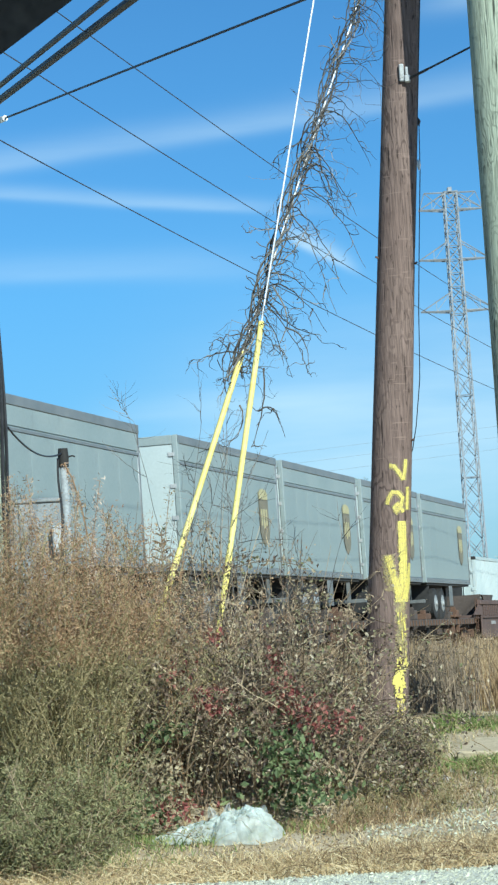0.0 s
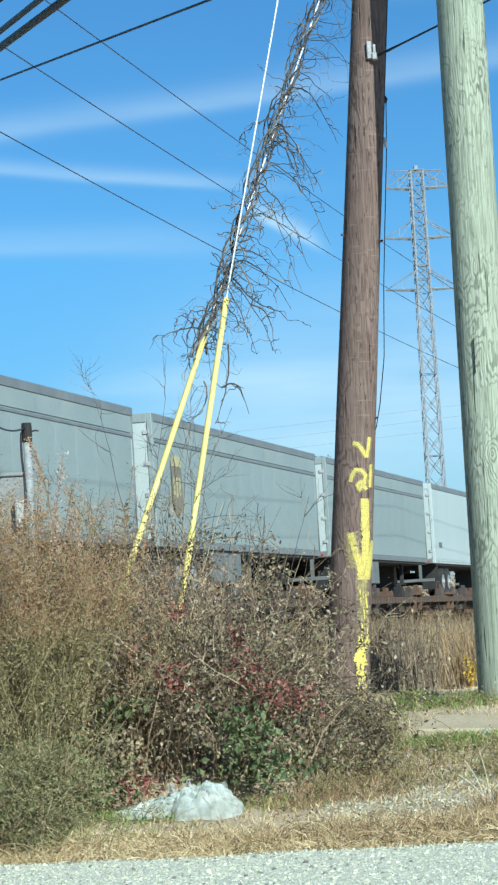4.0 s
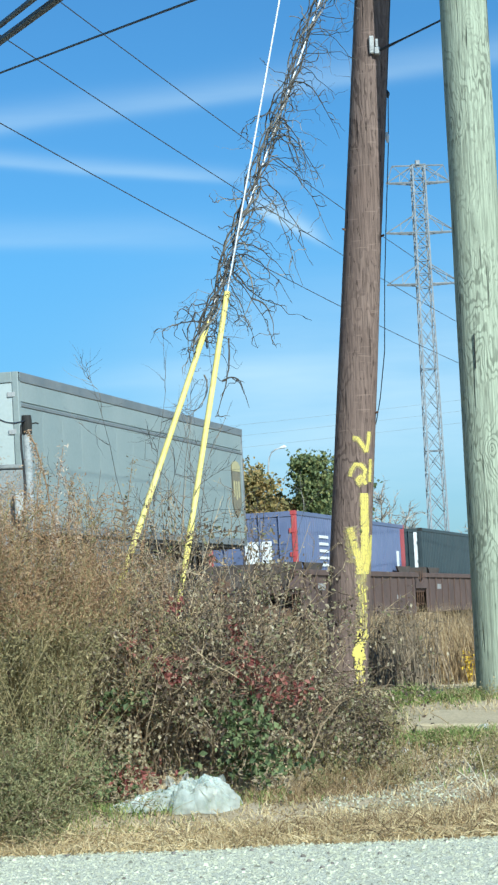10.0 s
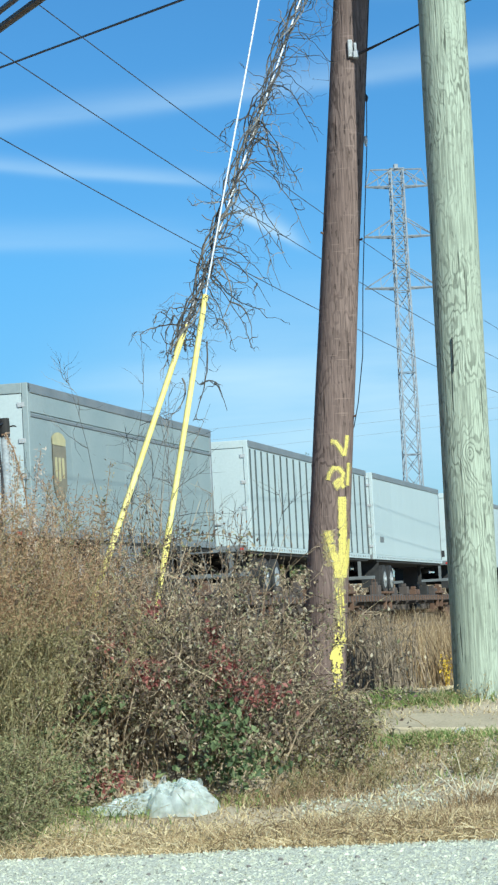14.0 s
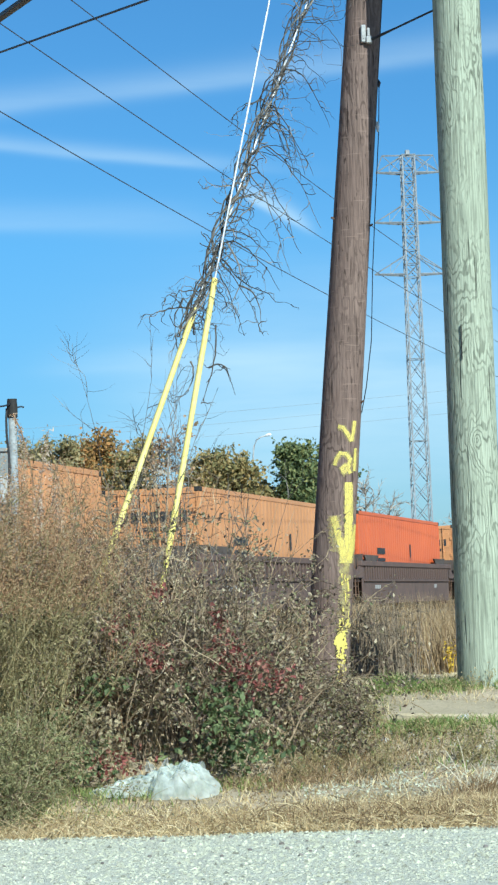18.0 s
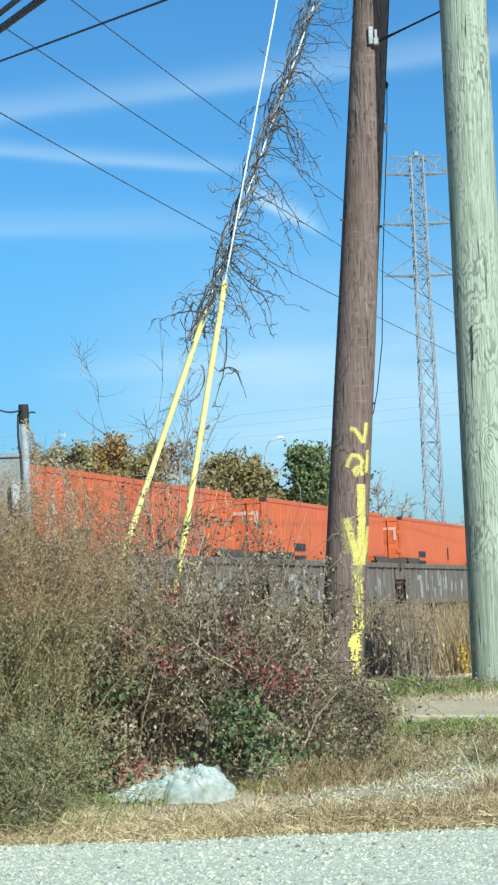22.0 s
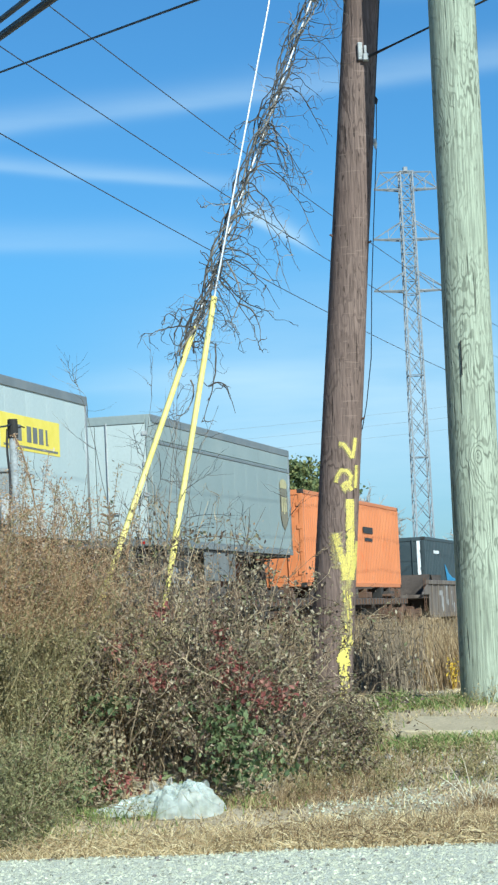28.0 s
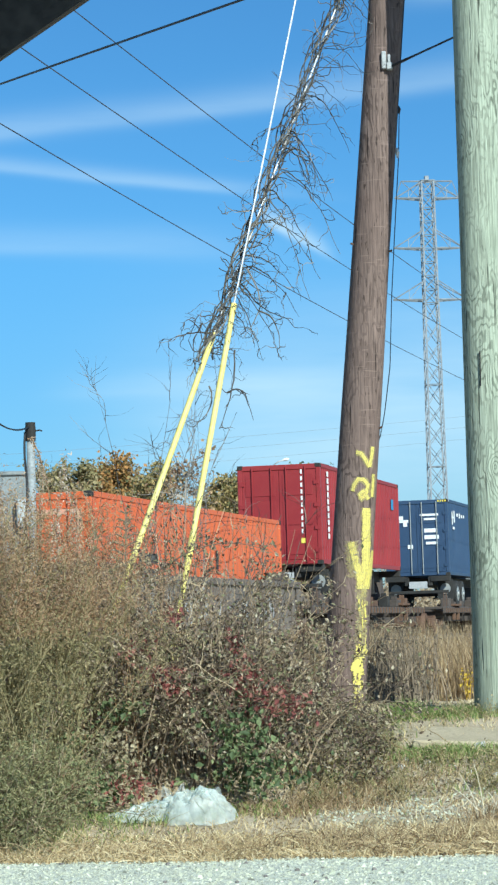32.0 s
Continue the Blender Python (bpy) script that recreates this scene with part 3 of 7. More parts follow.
def build_poles():
    pole = thing("utility_pole", "dark brown creosoted wooden utility pole with yellow spray paint", "utility pole", at=Matrix.Translation(BROWN))
    inv = Matrix.Translation(-BROWN)
    part("shaft", timber(BROWN, BROWN_LEAN, 13.2, 0.184, 0.107, 1.0), M_BROWNPOLE, pole, smooth=True)
    marks = (([(0.842, 2.845), (0.885, 2.835), (0.920, 2.78), (0.952, 2.72)], 0.030), ([(0.985, 2.89), (0.972, 2.80), (0.952, 2.72)], 0.026),
             ([(0.802, 2.52), (0.815, 2.57), (0.85, 2.62), (0.90, 2.615), (0.935, 2.57), (0.92, 2.51), (0.875, 2.455), (0.86, 2.49), (0.89, 2.52), (0.935, 2.45)], 0.028),
             ([(0.985, 2.66), (0.975, 2.56), (0.965, 2.47)], 0.020), ([(0.913, 2.375), (0.905, 2.10), (0.885, 1.76)], 0.066), ([(0.868, 1.90), (0.868, 1.80), (0.866, 1.70)], 0.105),
             ([(0.776, 2.09), (0.795, 1.99), (0.822, 1.88), (0.850, 1.76)], 0.052), ([(0.972, 2.02), (0.945, 1.90), (0.890, 1.72)], 0.044))
    layer = [0.004]

    def daub(name, path, w, mat, ragged, label=""):
        layer[0] += 0.00006
        sh = stroke(path, w, ragged, layer[0])
        sh.v = [tuple(inv @ Vector(p)) for p in sh.v]
        part(name, sh, mat, pole, label)

    for path, w in marks:
        daub("paint_mark", path, w, M_PAINT, 0.12, "yellow spray-painted mark")
        daub("overspray", [(p, q - 0.004) for p, q in path], w + 0.022, M_PAINT_THIN, 0.25)
    daub("paint_run", [(0.858, 1.74), (0.838, 1.4), (0.812, 1.08)], 0.10, M_PAINT_RUN, 0.35, "thin run of yellow paint")
    daub("overspray", [(0.775, 2.10), (0.775, 1.95), (0.80, 1.80)], 0.10, M_PAINT_THIN, 0.4)
    daub("paint_run", [(0.865, 1.70), (0.86, 1.45), (0.855, 1.2)], 0.045, M_PAINT_THIN, 0.4)
    for k in range(44):
        z = 0.62 + rnd(0, 1) ** 0.8 * 0.62
        x = 0.768 + 0.12 * (z - 0.8) + float(rng.normal(0, 0.034))
        daub("paint_splash", [(x, z), (x + rnd(-0.02, 0.02), z - rnd(0.03, 0.10))], rnd(0.012, 0.042), M_PAINT, 0.6)
    for k in range(7):
        z, x = rnd(1.2, 1.65), 0.85 + rnd(-0.05, 0.04)
        daub("paint_splash", [(x, z), (x + rnd(-0.01, 0.01), z - rnd(0.05, 0.16))], rnd(0.006, 0.016), M_PAINT, 0.6)

    def on(p):
        return tuple(inv @ Vector(p))

    b = brown_at(6.18, 0.155) + Vector((0.03, 0, 0))
    part("bracket", Shape().box(b.x - 0.045 - BROWN.x, b.x - 0.005 - BROWN.x, b.y - 0.03 - BROWN.y, b.y + 0.03 - BROWN.y, 5.50, 5.65, 0.006).box(b.x - 0.005 - BROWN.x, b.x + 0.045 - BROWN.x, b.y - 0.045 - BROWN.y, b.y + 0.03 - BROWN.y, 5.49, 5.55, 0.006).box(b.x + 0.005 - BROWN.x, b.x + 0.03 - BROWN.x, b.y - 0.04 - BROWN.y, b.y + 0.03 - BROWN.y, 5.55, 5.62, 0.005), M_GALV, pole, "galvanised steel bracket")
    # black strip added along the upper right flank in place of a shadow
    sh = Shape().tube([on(brown_at(z, 0) + Vector((0.150, 0.06, 0))) for z in (9.5, 8, 6.4, 5.2, 4.7)], 0.013, 8)
    part("cable_riser", sh, M_CABLE, pole, "black strip standing in for shade on the pole's flank")
    for z, dx in ((4.62, -0.155), (4.55, 0.155), (3.05, 0.160)):
        c = brown_at(z)
        part("step_bolt", Shape().tube([on(c + Vector((dx, -0.06, 0))), on(c + Vector((dx * 1.15, -0.07, 0.010)))], 0.009, 6), M_RUST, pole)
    c0, c1 = brown_at(3.05), brown_at(0.9)
    part("ground_wire", Shape().tube([on(c0 + Vector((0.152, -0.05, 0.3))), on(c0 + Vector((0.152, -0.05, 0))), on(brown_at(2.0) + Vector((0.155, -0.05, 0)))], 0.008, 6), M_GALV, pole)

    g = thing("utility_pole", "pale grey-green weathered wooden utility pole", "utility pole", at=Matrix.Translation((1.879, 19.0, 0.55)))
    part("shaft", timber(None, 0.004, 12.5, 0.198, 0.187, 5.0), M_GREYPOLE, g, smooth=True)
    part("staple", Shape().tube([(-0.07, -0.19, 2.72), (-0.068, -0.192, 3.0)], 0.005, 5), M_DARKFRAME, g)
    part("ground_wire", Shape().tube([(-0.19, -0.02, 0), (-0.188, -0.03, 0.75), (-0.186, -0.03, 0.78)], 0.007, 5), M_GALV, g)

    k = thing("utility_pole", "grey weathered utility pole with black cables down its side", "utility pole", at=Matrix.Translation((-2.71, 21.0, 0.6)))
    part("shaft", timber(None, 0.010, 12.0, 0.175, 0.14, 9.0), M_GREYPOLE, k, smooth=True)
    for dx, dy in ((0.165, -0.10), (0.185, -0.04)):
        pts = [(dx + 0.010 * h + 0.015 * math.sin(h * 2.3 + dx * 40) - 0.0022 * h, dy, h) for h in np.linspace(0.3, 9.0, 34)]
        part("riser_cable", Shape().tube(pts, 0.017, 7), M_CABLE, k, "black cable")


def build_guys():
    # two stay wires run from anchors in the brambles to the brown pole; each wears a yellow guard
    lines = (((-0.815, 18.85, 0.72), (-0.14, 19.3, 4.06), 12.4), ((-1.375, 18.72, 1.0), (-0.31, 19.3, 3.82), 8.05))
    for (foot, guard, top_z), full in zip(lines, (True, False)):
        top = brown_at(top_z, 0.05)
        g = thing("guy_wire", "steel stay wire with a yellow plastic guard", "guy wire", "stay wires of the brown pole")
        pts = [Vector(foot), Vector(guard)] + [Vector(guard).lerp(top, i / 8) for i in range(1, 9)]
        part("strand", Shape().tube(pts, 0.0085, 7), M_WIRE, g)
        a, b = Vector(foot), Vector(guard)
        sh = Shape()
        k = 26
        sh.tube([a.lerp(b, i / k) for i in range(k + 1)], [0.024 + 0.004 * rnd(-0.4, 1) * (i < 14) for i in range(k + 1)], 10)
        part("guard", sh, M_YELLOW, g, "yellow plastic guy guard", smooth=True)
        part("anchor_rod", Shape().tube([Vector(foot), Vector(foot) - (b - a).normalized() * 0.9], 0.012, 6), M_RUST, g)
        part("clamp", Shape().box(foot[0] - 0.03, foot[0] + 0.03, foot[1] - 0.03, foot[1] + 0.03, foot[2] - 0.04, foot[2] + 0.05, 0.006), M_GALV, g)


def build_lines():
    for off, z in ((9.0, 9.24), (9.0, 8.28), (9.0, 7.22)):
        pts = sag(beside(-10, off, z + 0.55), beside(72, off, z + 0.62), 0.62, 40)
        pts += sag(beside(72, off, z + 0.62), beside(160, off, z + 0.4), 0.7, 24)[1:]
        solo("power_line", Shape().tube(pts, 0.0076, 5), M_LINE, "dark overhead power line wire", "power line", "overhead wires along the railway")
    # twin service cables run from the far-left pole across the road, low over the car
    for a, b, r in ((Vector((-2.36, 20.5, 6.32)), Vector((-0.84, 16.0, 5.91)), 0.032), (Vector((-2.36, 20.5, 6.44)), Vector((-1.03, 16.0, 5.92)), 0.024)):
        w = (b - a).normalized()
        solo("service_cable", Shape().tube([a - w * 0.75, a, b, b + w * 7], r, 8), M_CABLE, "thick black overhead service cable", "cable", "twin service cables")
    a, b = Vector((-2.39, 20.6, 6.175)), Vector((-0.70, 17.0, 5.75))
    drop = thing("drop_wire", "twisted black service wire with a pale connector sleeve", "cable")
    w = (b - a).normalized()
    part("strand", Shape().tube(sag(a - w * 0.6, b + w * 6, 0.0, 30), 0.009, 6), M_CABLE, drop)
    c = a + w * 0.16
    part("sleeve", Shape().tube([c, c + w * 0.16], 0.026, 8), M_PORCELAIN, drop, "pale connector sleeve")
    # cable from the bracket on the brown pole to beyond the grey pole
    arm = thing("tie_cable", "black cable with a steel dead-end clamp", "cable")
    p0 = brown_at(6.12, 0.19) + Vector((0.08, 0, 0))
    p1 = Vector((2.4, 18.6, 6.36))
    part("strand", Shape().tube([p0, p1], 0.009, 6), M_CABLE, arm)
    part("dead_end", Shape().tube([p0, p0.lerp(p1, 0.08), p0.lerp(p1, 0.16)], [0.013, 0.012, 0.009], 8), M_CABLE, arm)
    # loose wire that hangs down behind the brown pole
    hang = thing("hanging_wire", "thin dark wire hanging down with small insulators", "wire")
    pts = [(a - 0.065, b, c) for a, b, c in ((1.30, 20.25, 6.9), (1.33, 20.25, 6.3), (1.37, 20.25, 5.95), (1.395, 20.25, 5.80), (1.375, 20.25, 5.4), (1.315, 20.25, 4.7), (1.275, 20.25, 4.2), (1.24, 20.25, 3.6), (1.18, 20.25, 3.2), (1.135, 20.25, 3.0), (1.09, 20.14, 2.9))]
    part("strand", Shape().tube(pts, 0.0042, 5), M_CABLE, hang)
    part("bead", Shape().tube([(1.325, 20.25, 5.87), (1.328, 20.25, 5.84), (1.33, 20.25, 5.80)], [0.006, 0.02, 0.006], 8), M_CABLE, hang, "dark bead")
    part("insulator", Shape().tube([(1.300, 20.24, 5.50), (1.302, 20.24, 5.46), (1.303, 20.24, 5.41)], [0.010, 0.020, 0.008], 8), M_PORCELAIN, hang, "white glazed insulator")


def build_post_and_cabinet():
    p = thing("pipe_post", "grey steel pipe post with a dark cap and wire", "post")
    z0 = land(-2.28, 24.0) - 0.1
    part("pipe", Shape().tube([(-2.28, 24, z0), (-2.28, 24, 3.42)], 0.042, 14), M_PIPE, p, smooth=True)
    part("cap", Shape().tube([(-2.28, 24, 3.36), (-2.28, 24, 3.46), (-2.28, 24, 3.55)], [0.052, 0.056, 0.050], 14), M_DARKFRAME, p, "dark cap")
    part("hook", Shape().tube([(-2.24, 24, 3.46), (-2.19, 24, 3.47), (-2.16, 24, 3.46)], 0.008, 6), M_DARKFRAME, p)
    part("strap_cable", Shape().tube([(-2.33 - 0.01 * math.sin(i), 23.95, 3.45 - 0.12 * i) for i in range(20)], 0.012, 6), M_CABLE, p)
    pts = sag((-2.54, 20.92, 3.62), (-2.29, 23.96, 3.50), 0.16, 20)
    solo("slack_wire", Shape().tube(pts, 0.009, 6), M_CABLE, "slack black wire between pole and pipe post", "wire")
    c = thing("signal_cabinet", "grey sheet-metal trackside equipment cabinet", "cabinet", at=pose(-2.95, 26.0, land(-2.95, 26.0), 0, 0, 10))
    h = 3.20 - land(-2.95, 26.0)
    part("body", Shape().box(-0.55, 0.42, 0.0, 0.7, 0.0, h - 0.05, 0.012), M_CABINET, c)
    part("roof", Shape().box(-0.565, 0.435, -0.028, 0.715, h - 0.048, h, 0.010), M_CABINET, c)
    for x0, x1 in ((-0.52, -0.07), (-0.05, 0.39)):
        d = part("door", Shape().box(x0, x1, -0.022, -0.004, 0.2, h - 0.06, 0.006), M_CABINET, c)
        part("latch", Shape().box(x1 - 0.07, x1 - 0.04, -0.045, -0.026, 1.15, 1.33, 0.005), M_GALV, d)
    part("meter_box", Shape().box(0.30, 0.46, -0.16, -0.026, h - 0.62, h - 0.32, 0.015), M_GALV, c, "pale meter box")


def build_slab():
    a = pose(1.075, 17.5, 0.462, 4.9, 2.6, -5.0)
    sh = Shape().box(0, 1.9, 0.0, 0.80, -0.03, 0.088, 0.014)
    sh.v = [(x + 0.16 * y, y + 0.02 * noise.noise(Vector((x * 3, y, 4))), z + 0.008 * noise.noise(Vector((x * 2, y * 5, 1)))) for x, y, z in sh.v]
    solo("concrete_slab", sh, M_CONCRETE, "tan weathered concrete slab in the grass", "slab", at=a)
    for x, y, r in ((1.57, 17.42, 0.055), (0.51, 16.62, 0.03), (1.02, 17.25, 0.026), (0.97, 17.08, 0.03), (1.16, 17.1, 0.03), (0.75, 18.35, 0.04), (0.90, 17.6, 0.022),
                    (1.35, 17.0, 0.022), (0.62, 17.3, 0.02), (1.45, 16.9, 0.02), (1.62, 16.8, 0.025), (0.2, 16.4, 0.018)):
        ball = bmesh.new()
        bmesh.ops.create_icosphere(ball, subdivisions=2, radius=r)
        for v in ball.verts:
            v.co *= 1 + 0.35 * noise.noise(v.co * (1.2 / r) + Vector((x * 9, y, 0)))
            v.co.z *= 0.75
        me = bpy.data.meshes.new("stone")
        ball.to_mesh(me)
        ball.free()
        me.materials.append(M_STONE)
        ob = tagged(new("stone", me), "small whitish stone lying in the grass", "stone", "stones on the verge")
        ob.location = (x, y, land(x, y) + r * 0.35)


def build_bag():
    """A crumpled sheet of milky film lying on the bank, with a standing flap and a trailing tail."""
    b = thing("plastic_bag", "crumpled translucent white plastic bag lying on dry grass", "plastic bag")

    def mound(name, cx, cy, ax, ay, tops, gather, pleats, seed):
        """A puffed film: its crest follows tops, sharp pleats run out from the gather point, and its rim tucks under."""
        sh, rings, sides = Shape(), 13, 40
        crush = random.Random(int(seed))
        for j in range(rings + 1):
            for i in range(sides):
                r, a = j / rings, 2 * math.pi * i / sides
                wob = 1 + 0.16 * noise.noise(Vector((math.cos(a) * 2.3, math.sin(a) * 2.3, seed)))
                x, y = ax * r * wob * math.cos(a), ay * r * wob * math.sin(a)
                dx, dy = x - gather[0], (y - gather[1]) * 1.3
                ang, far = math.atan2(dy, dx), math.hypot(dx, dy)
                fold = abs(2 * ((ang * pleats + 0.55 * noise.noise(Vector((ang * 1.5, far * 6, seed)))) % 1) - 1)
                facet = 1 - 2.2 * abs(noise.noise(Vector((x * 8 + seed, y * 6, 4))))
                crest = float(np.interp(x, [p[0] for p in tops], [p[1] for p in tops]))
                h = crest * max(0.0, 1 - r ** 2.6) ** 0.55 * (0.84 + 0.20 * facet) * (1 - 0.20 * fold * min(1, far * 6))
                loose = 0.013 * min(1, 4 * (1 - r))
                gx, gy = cx + x + crush.uniform(-loose, loose), cy + y - 0.25 * h * (1 - r) + crush.uniform(-loose, loose)
                h += crush.uniform(-loose, loose) * 0.9
                sh.v.append((gx, gy, land(gx, gy) + 0.010 + max(0.0, h)))
        for j in range(rings):
            for i in range(sides):
                k, k2 = j * sides + i, j * sides + (i + 1) % sides
                sh.f += [(k, k2, k2 + sides), (k, k2 + sides, k + sides)]
        part(name, sh, M_BAG, b)

    mound("body", -0.445, 16.02, 0.25, 0.19, [(-0.25, 0.17), (-0.18, 0.225), (-0.10, 0.215), (0.0, 0.225), (0.07, 0.225), (0.13, 0.195), (0.18, 0.15), (0.25, 0.11)], (-0.12, 0.06), 1.9, 2.0)
    mound("tail", -0.78, 16.18, 0.33, 0.15, [(-0.30, 0.04), (-0.15, 0.08), (0.0, 0.12), (0.12, 0.155), (0.30, 0.18)], (0.24, 0.0), 2.3, 7.0)
    # torn lips of film that stand up from the crest
    for x, w, h, lean in ((-0.655, 0.09, 0.075, -0.03), (-0.585, 0.07, 0.09, 0.03), (-0.36, 0.12, 0.06, 0.04), (-0.47, 0.10, 0.05, -0.03)):
        sh = Shape()
        for j in range(9):
            for i in range(7):
                u, v = i / 6 - 0.5, j / 8
                half_w = w * (1 - v) ** 0.7 + 0.006
                sh.v.append((x + u * half_w + lean * v, 16.03 + 0.03 * math.sin(u * 9 + x * 40) * (1 - v * 0.4), land(x, 16.03) + 0.165 + h * v))
        for j in range(8):
            for i in range(6):
                k = j * 7 + i
                sh.f.append((k, k + 1, k + 8, k + 7))
        part("torn_lip", sh, M_FILM, b, "clear torn edge of plastic film", smooth=True)


def build_tower():
    """A slim lattice tower with three pairs of crossarms."""
    t = thing("lattice_tower", "tall galvanised steel lattice power tower", "power tower", at=pose(18.36, 240, 0.4, 0, 0, 7))
    H = 46.0

    def half(z):
        return float(np.interp(z, [0, 12, 33.4, H], [0.98, 0.84, 0.68, 0.62]))

    lv = [*np.linspace(0, 33.4, 17), *np.linspace(33.4, H, 10)[1:]]
    for sx in (-1, 1):
        for sy in (-1, 1):
            part("leg", Shape().tube([(sx * half(z), sy * half(z), z) for z in (0, 12, 33.4, H)], 0.105, 4), M_TOWER, t)
    for fx, fy, gx, gy in ((-1, -1, 1, -1), (-1, 1, 1, 1), (-1, -1, -1, 1), (1, -1, 1, 1)):
        sh = Shape()
        for i in range(len(lv) - 1):
            z0, z1 = lv[i], lv[i + 1]
            h0, h1 = half(z0), half(z1)
            sh.tube([(fx * h0, fy * h0, z0), (gx * h1, gy * h1, z1)], 0.045, 4)
            sh.tube([(gx * h0, gy * h0, z0), (fx * h1, fy * h1, z1)], 0.045, 4)
            if i % 4 == 0 or z0 > 33:
                sh.tube([(fx * h0, fy * h0, z0), (gx * h0, gy * h0, z0)], 0.055, 4)
        part("lattice_face", sh, M_TOWER, t)
    for z, reach, rise in ((44.15, 3.35, 1.75), (39.0, 3.65, 1.9), (33.7, 3.85, 2.0)):
        for side in (-1, 1):
            h = half(z)
            part("crossarm", Shape().tube([(side * h, -h, z), (side * reach, 0, z + 0.1)], 0.11, 4).tube([(side * h, h, z), (side * reach, 0, z + 0.1)], 0.09, 4)
                       .tube([(side * h, -h, z + rise), (side * reach, 0, z + 0.1)], 0.06, 4).tube([(side * h, h, z + rise), (side * reach, 0, z + 0.1)], 0.06, 4)
                       .tube([(side * (h + reach) / 2, -h / 2, z + 0.05), (side * (h + reach) / 2, -h / 2, z + rise / 2)], 0.045, 4)
                       .tube([(side * h, -h, z + rise), (side * (h + reach) / 2, -h / 2, z + 0.05)], 0.045, 4)
                       .tube([(side * (h + reach) / 2, -h / 2, z + 0.05), (side * (h + reach) / 2, h / 2, z + 0.05)], 0.045, 4), M_TOWER, t)
    part("peak_frame", Shape().tube([(-2.65, 0, H), (2.65, 0, H)], 0.09, 4).tube([(-2.65, 0, H), (-3.3, 0, 44.25)], 0.05, 4).tube([(2.65, 0, H), (3.3, 0, 44.25)], 0.05, 4).tube([(-2.65, 0, H), (-0.65, 0, 44.2)], 0.05, 4).tube([(2.65, 0, H), (0.65, 0, 44.2)], 0.05, 4)
         .tube([(-0.7, -0.7, H), (-0.7, 0.7, H), (0.7, 0.7, H), (0.7, -0.7, H), (-0.7, -0.7, H)], 0.06, 4), M_TOWER, t)
    part("cap_light", Shape().box(-0.22, 0.22, -0.24, 0.24, H + 0.05, H + 0.55, 0.05), M_TOWER, t)
    # a second line crosses far behind the tower
    for z in (20.6, 19.2, 17.7):
        pts = sag((-130, 300, z + 2.0), (230, 300, z + 30.0), 7.6, 40)
        solo("transmission_line", Shape().tube(pts, 0.015, 4), M_TOWER, "thin far-off transmission conductor", "power line", "conductors of the distant line")


def build_street_lamp():
    lamp = thing("street_lamp", "tall curved-arm street lamp behind the trees", "street lamp", at=Matrix.Translation((1.02, 165, 0.45)))
    part("mast", Shape().tube([(0, 0, 0), (0, 0, 11.17), (0.08, 0, 11.80), (0.28, 0, 12.24), (0.57, 0, 12.43), (0.91, 0, 12.52)], [0.07, 0.055, 0.05, 0.05, 0.05, 0.05], 8), M_GALV, lamp, smooth=True)
    part("head", Shape().tube([(0.86, 0, 12.50), (0.99, 0, 12.55), (1.20, 0, 12.59), (1.33, 0, 12.60)], [0.06, 0.10, 0.12, 0.035], 8), M_WHITE, lamp)


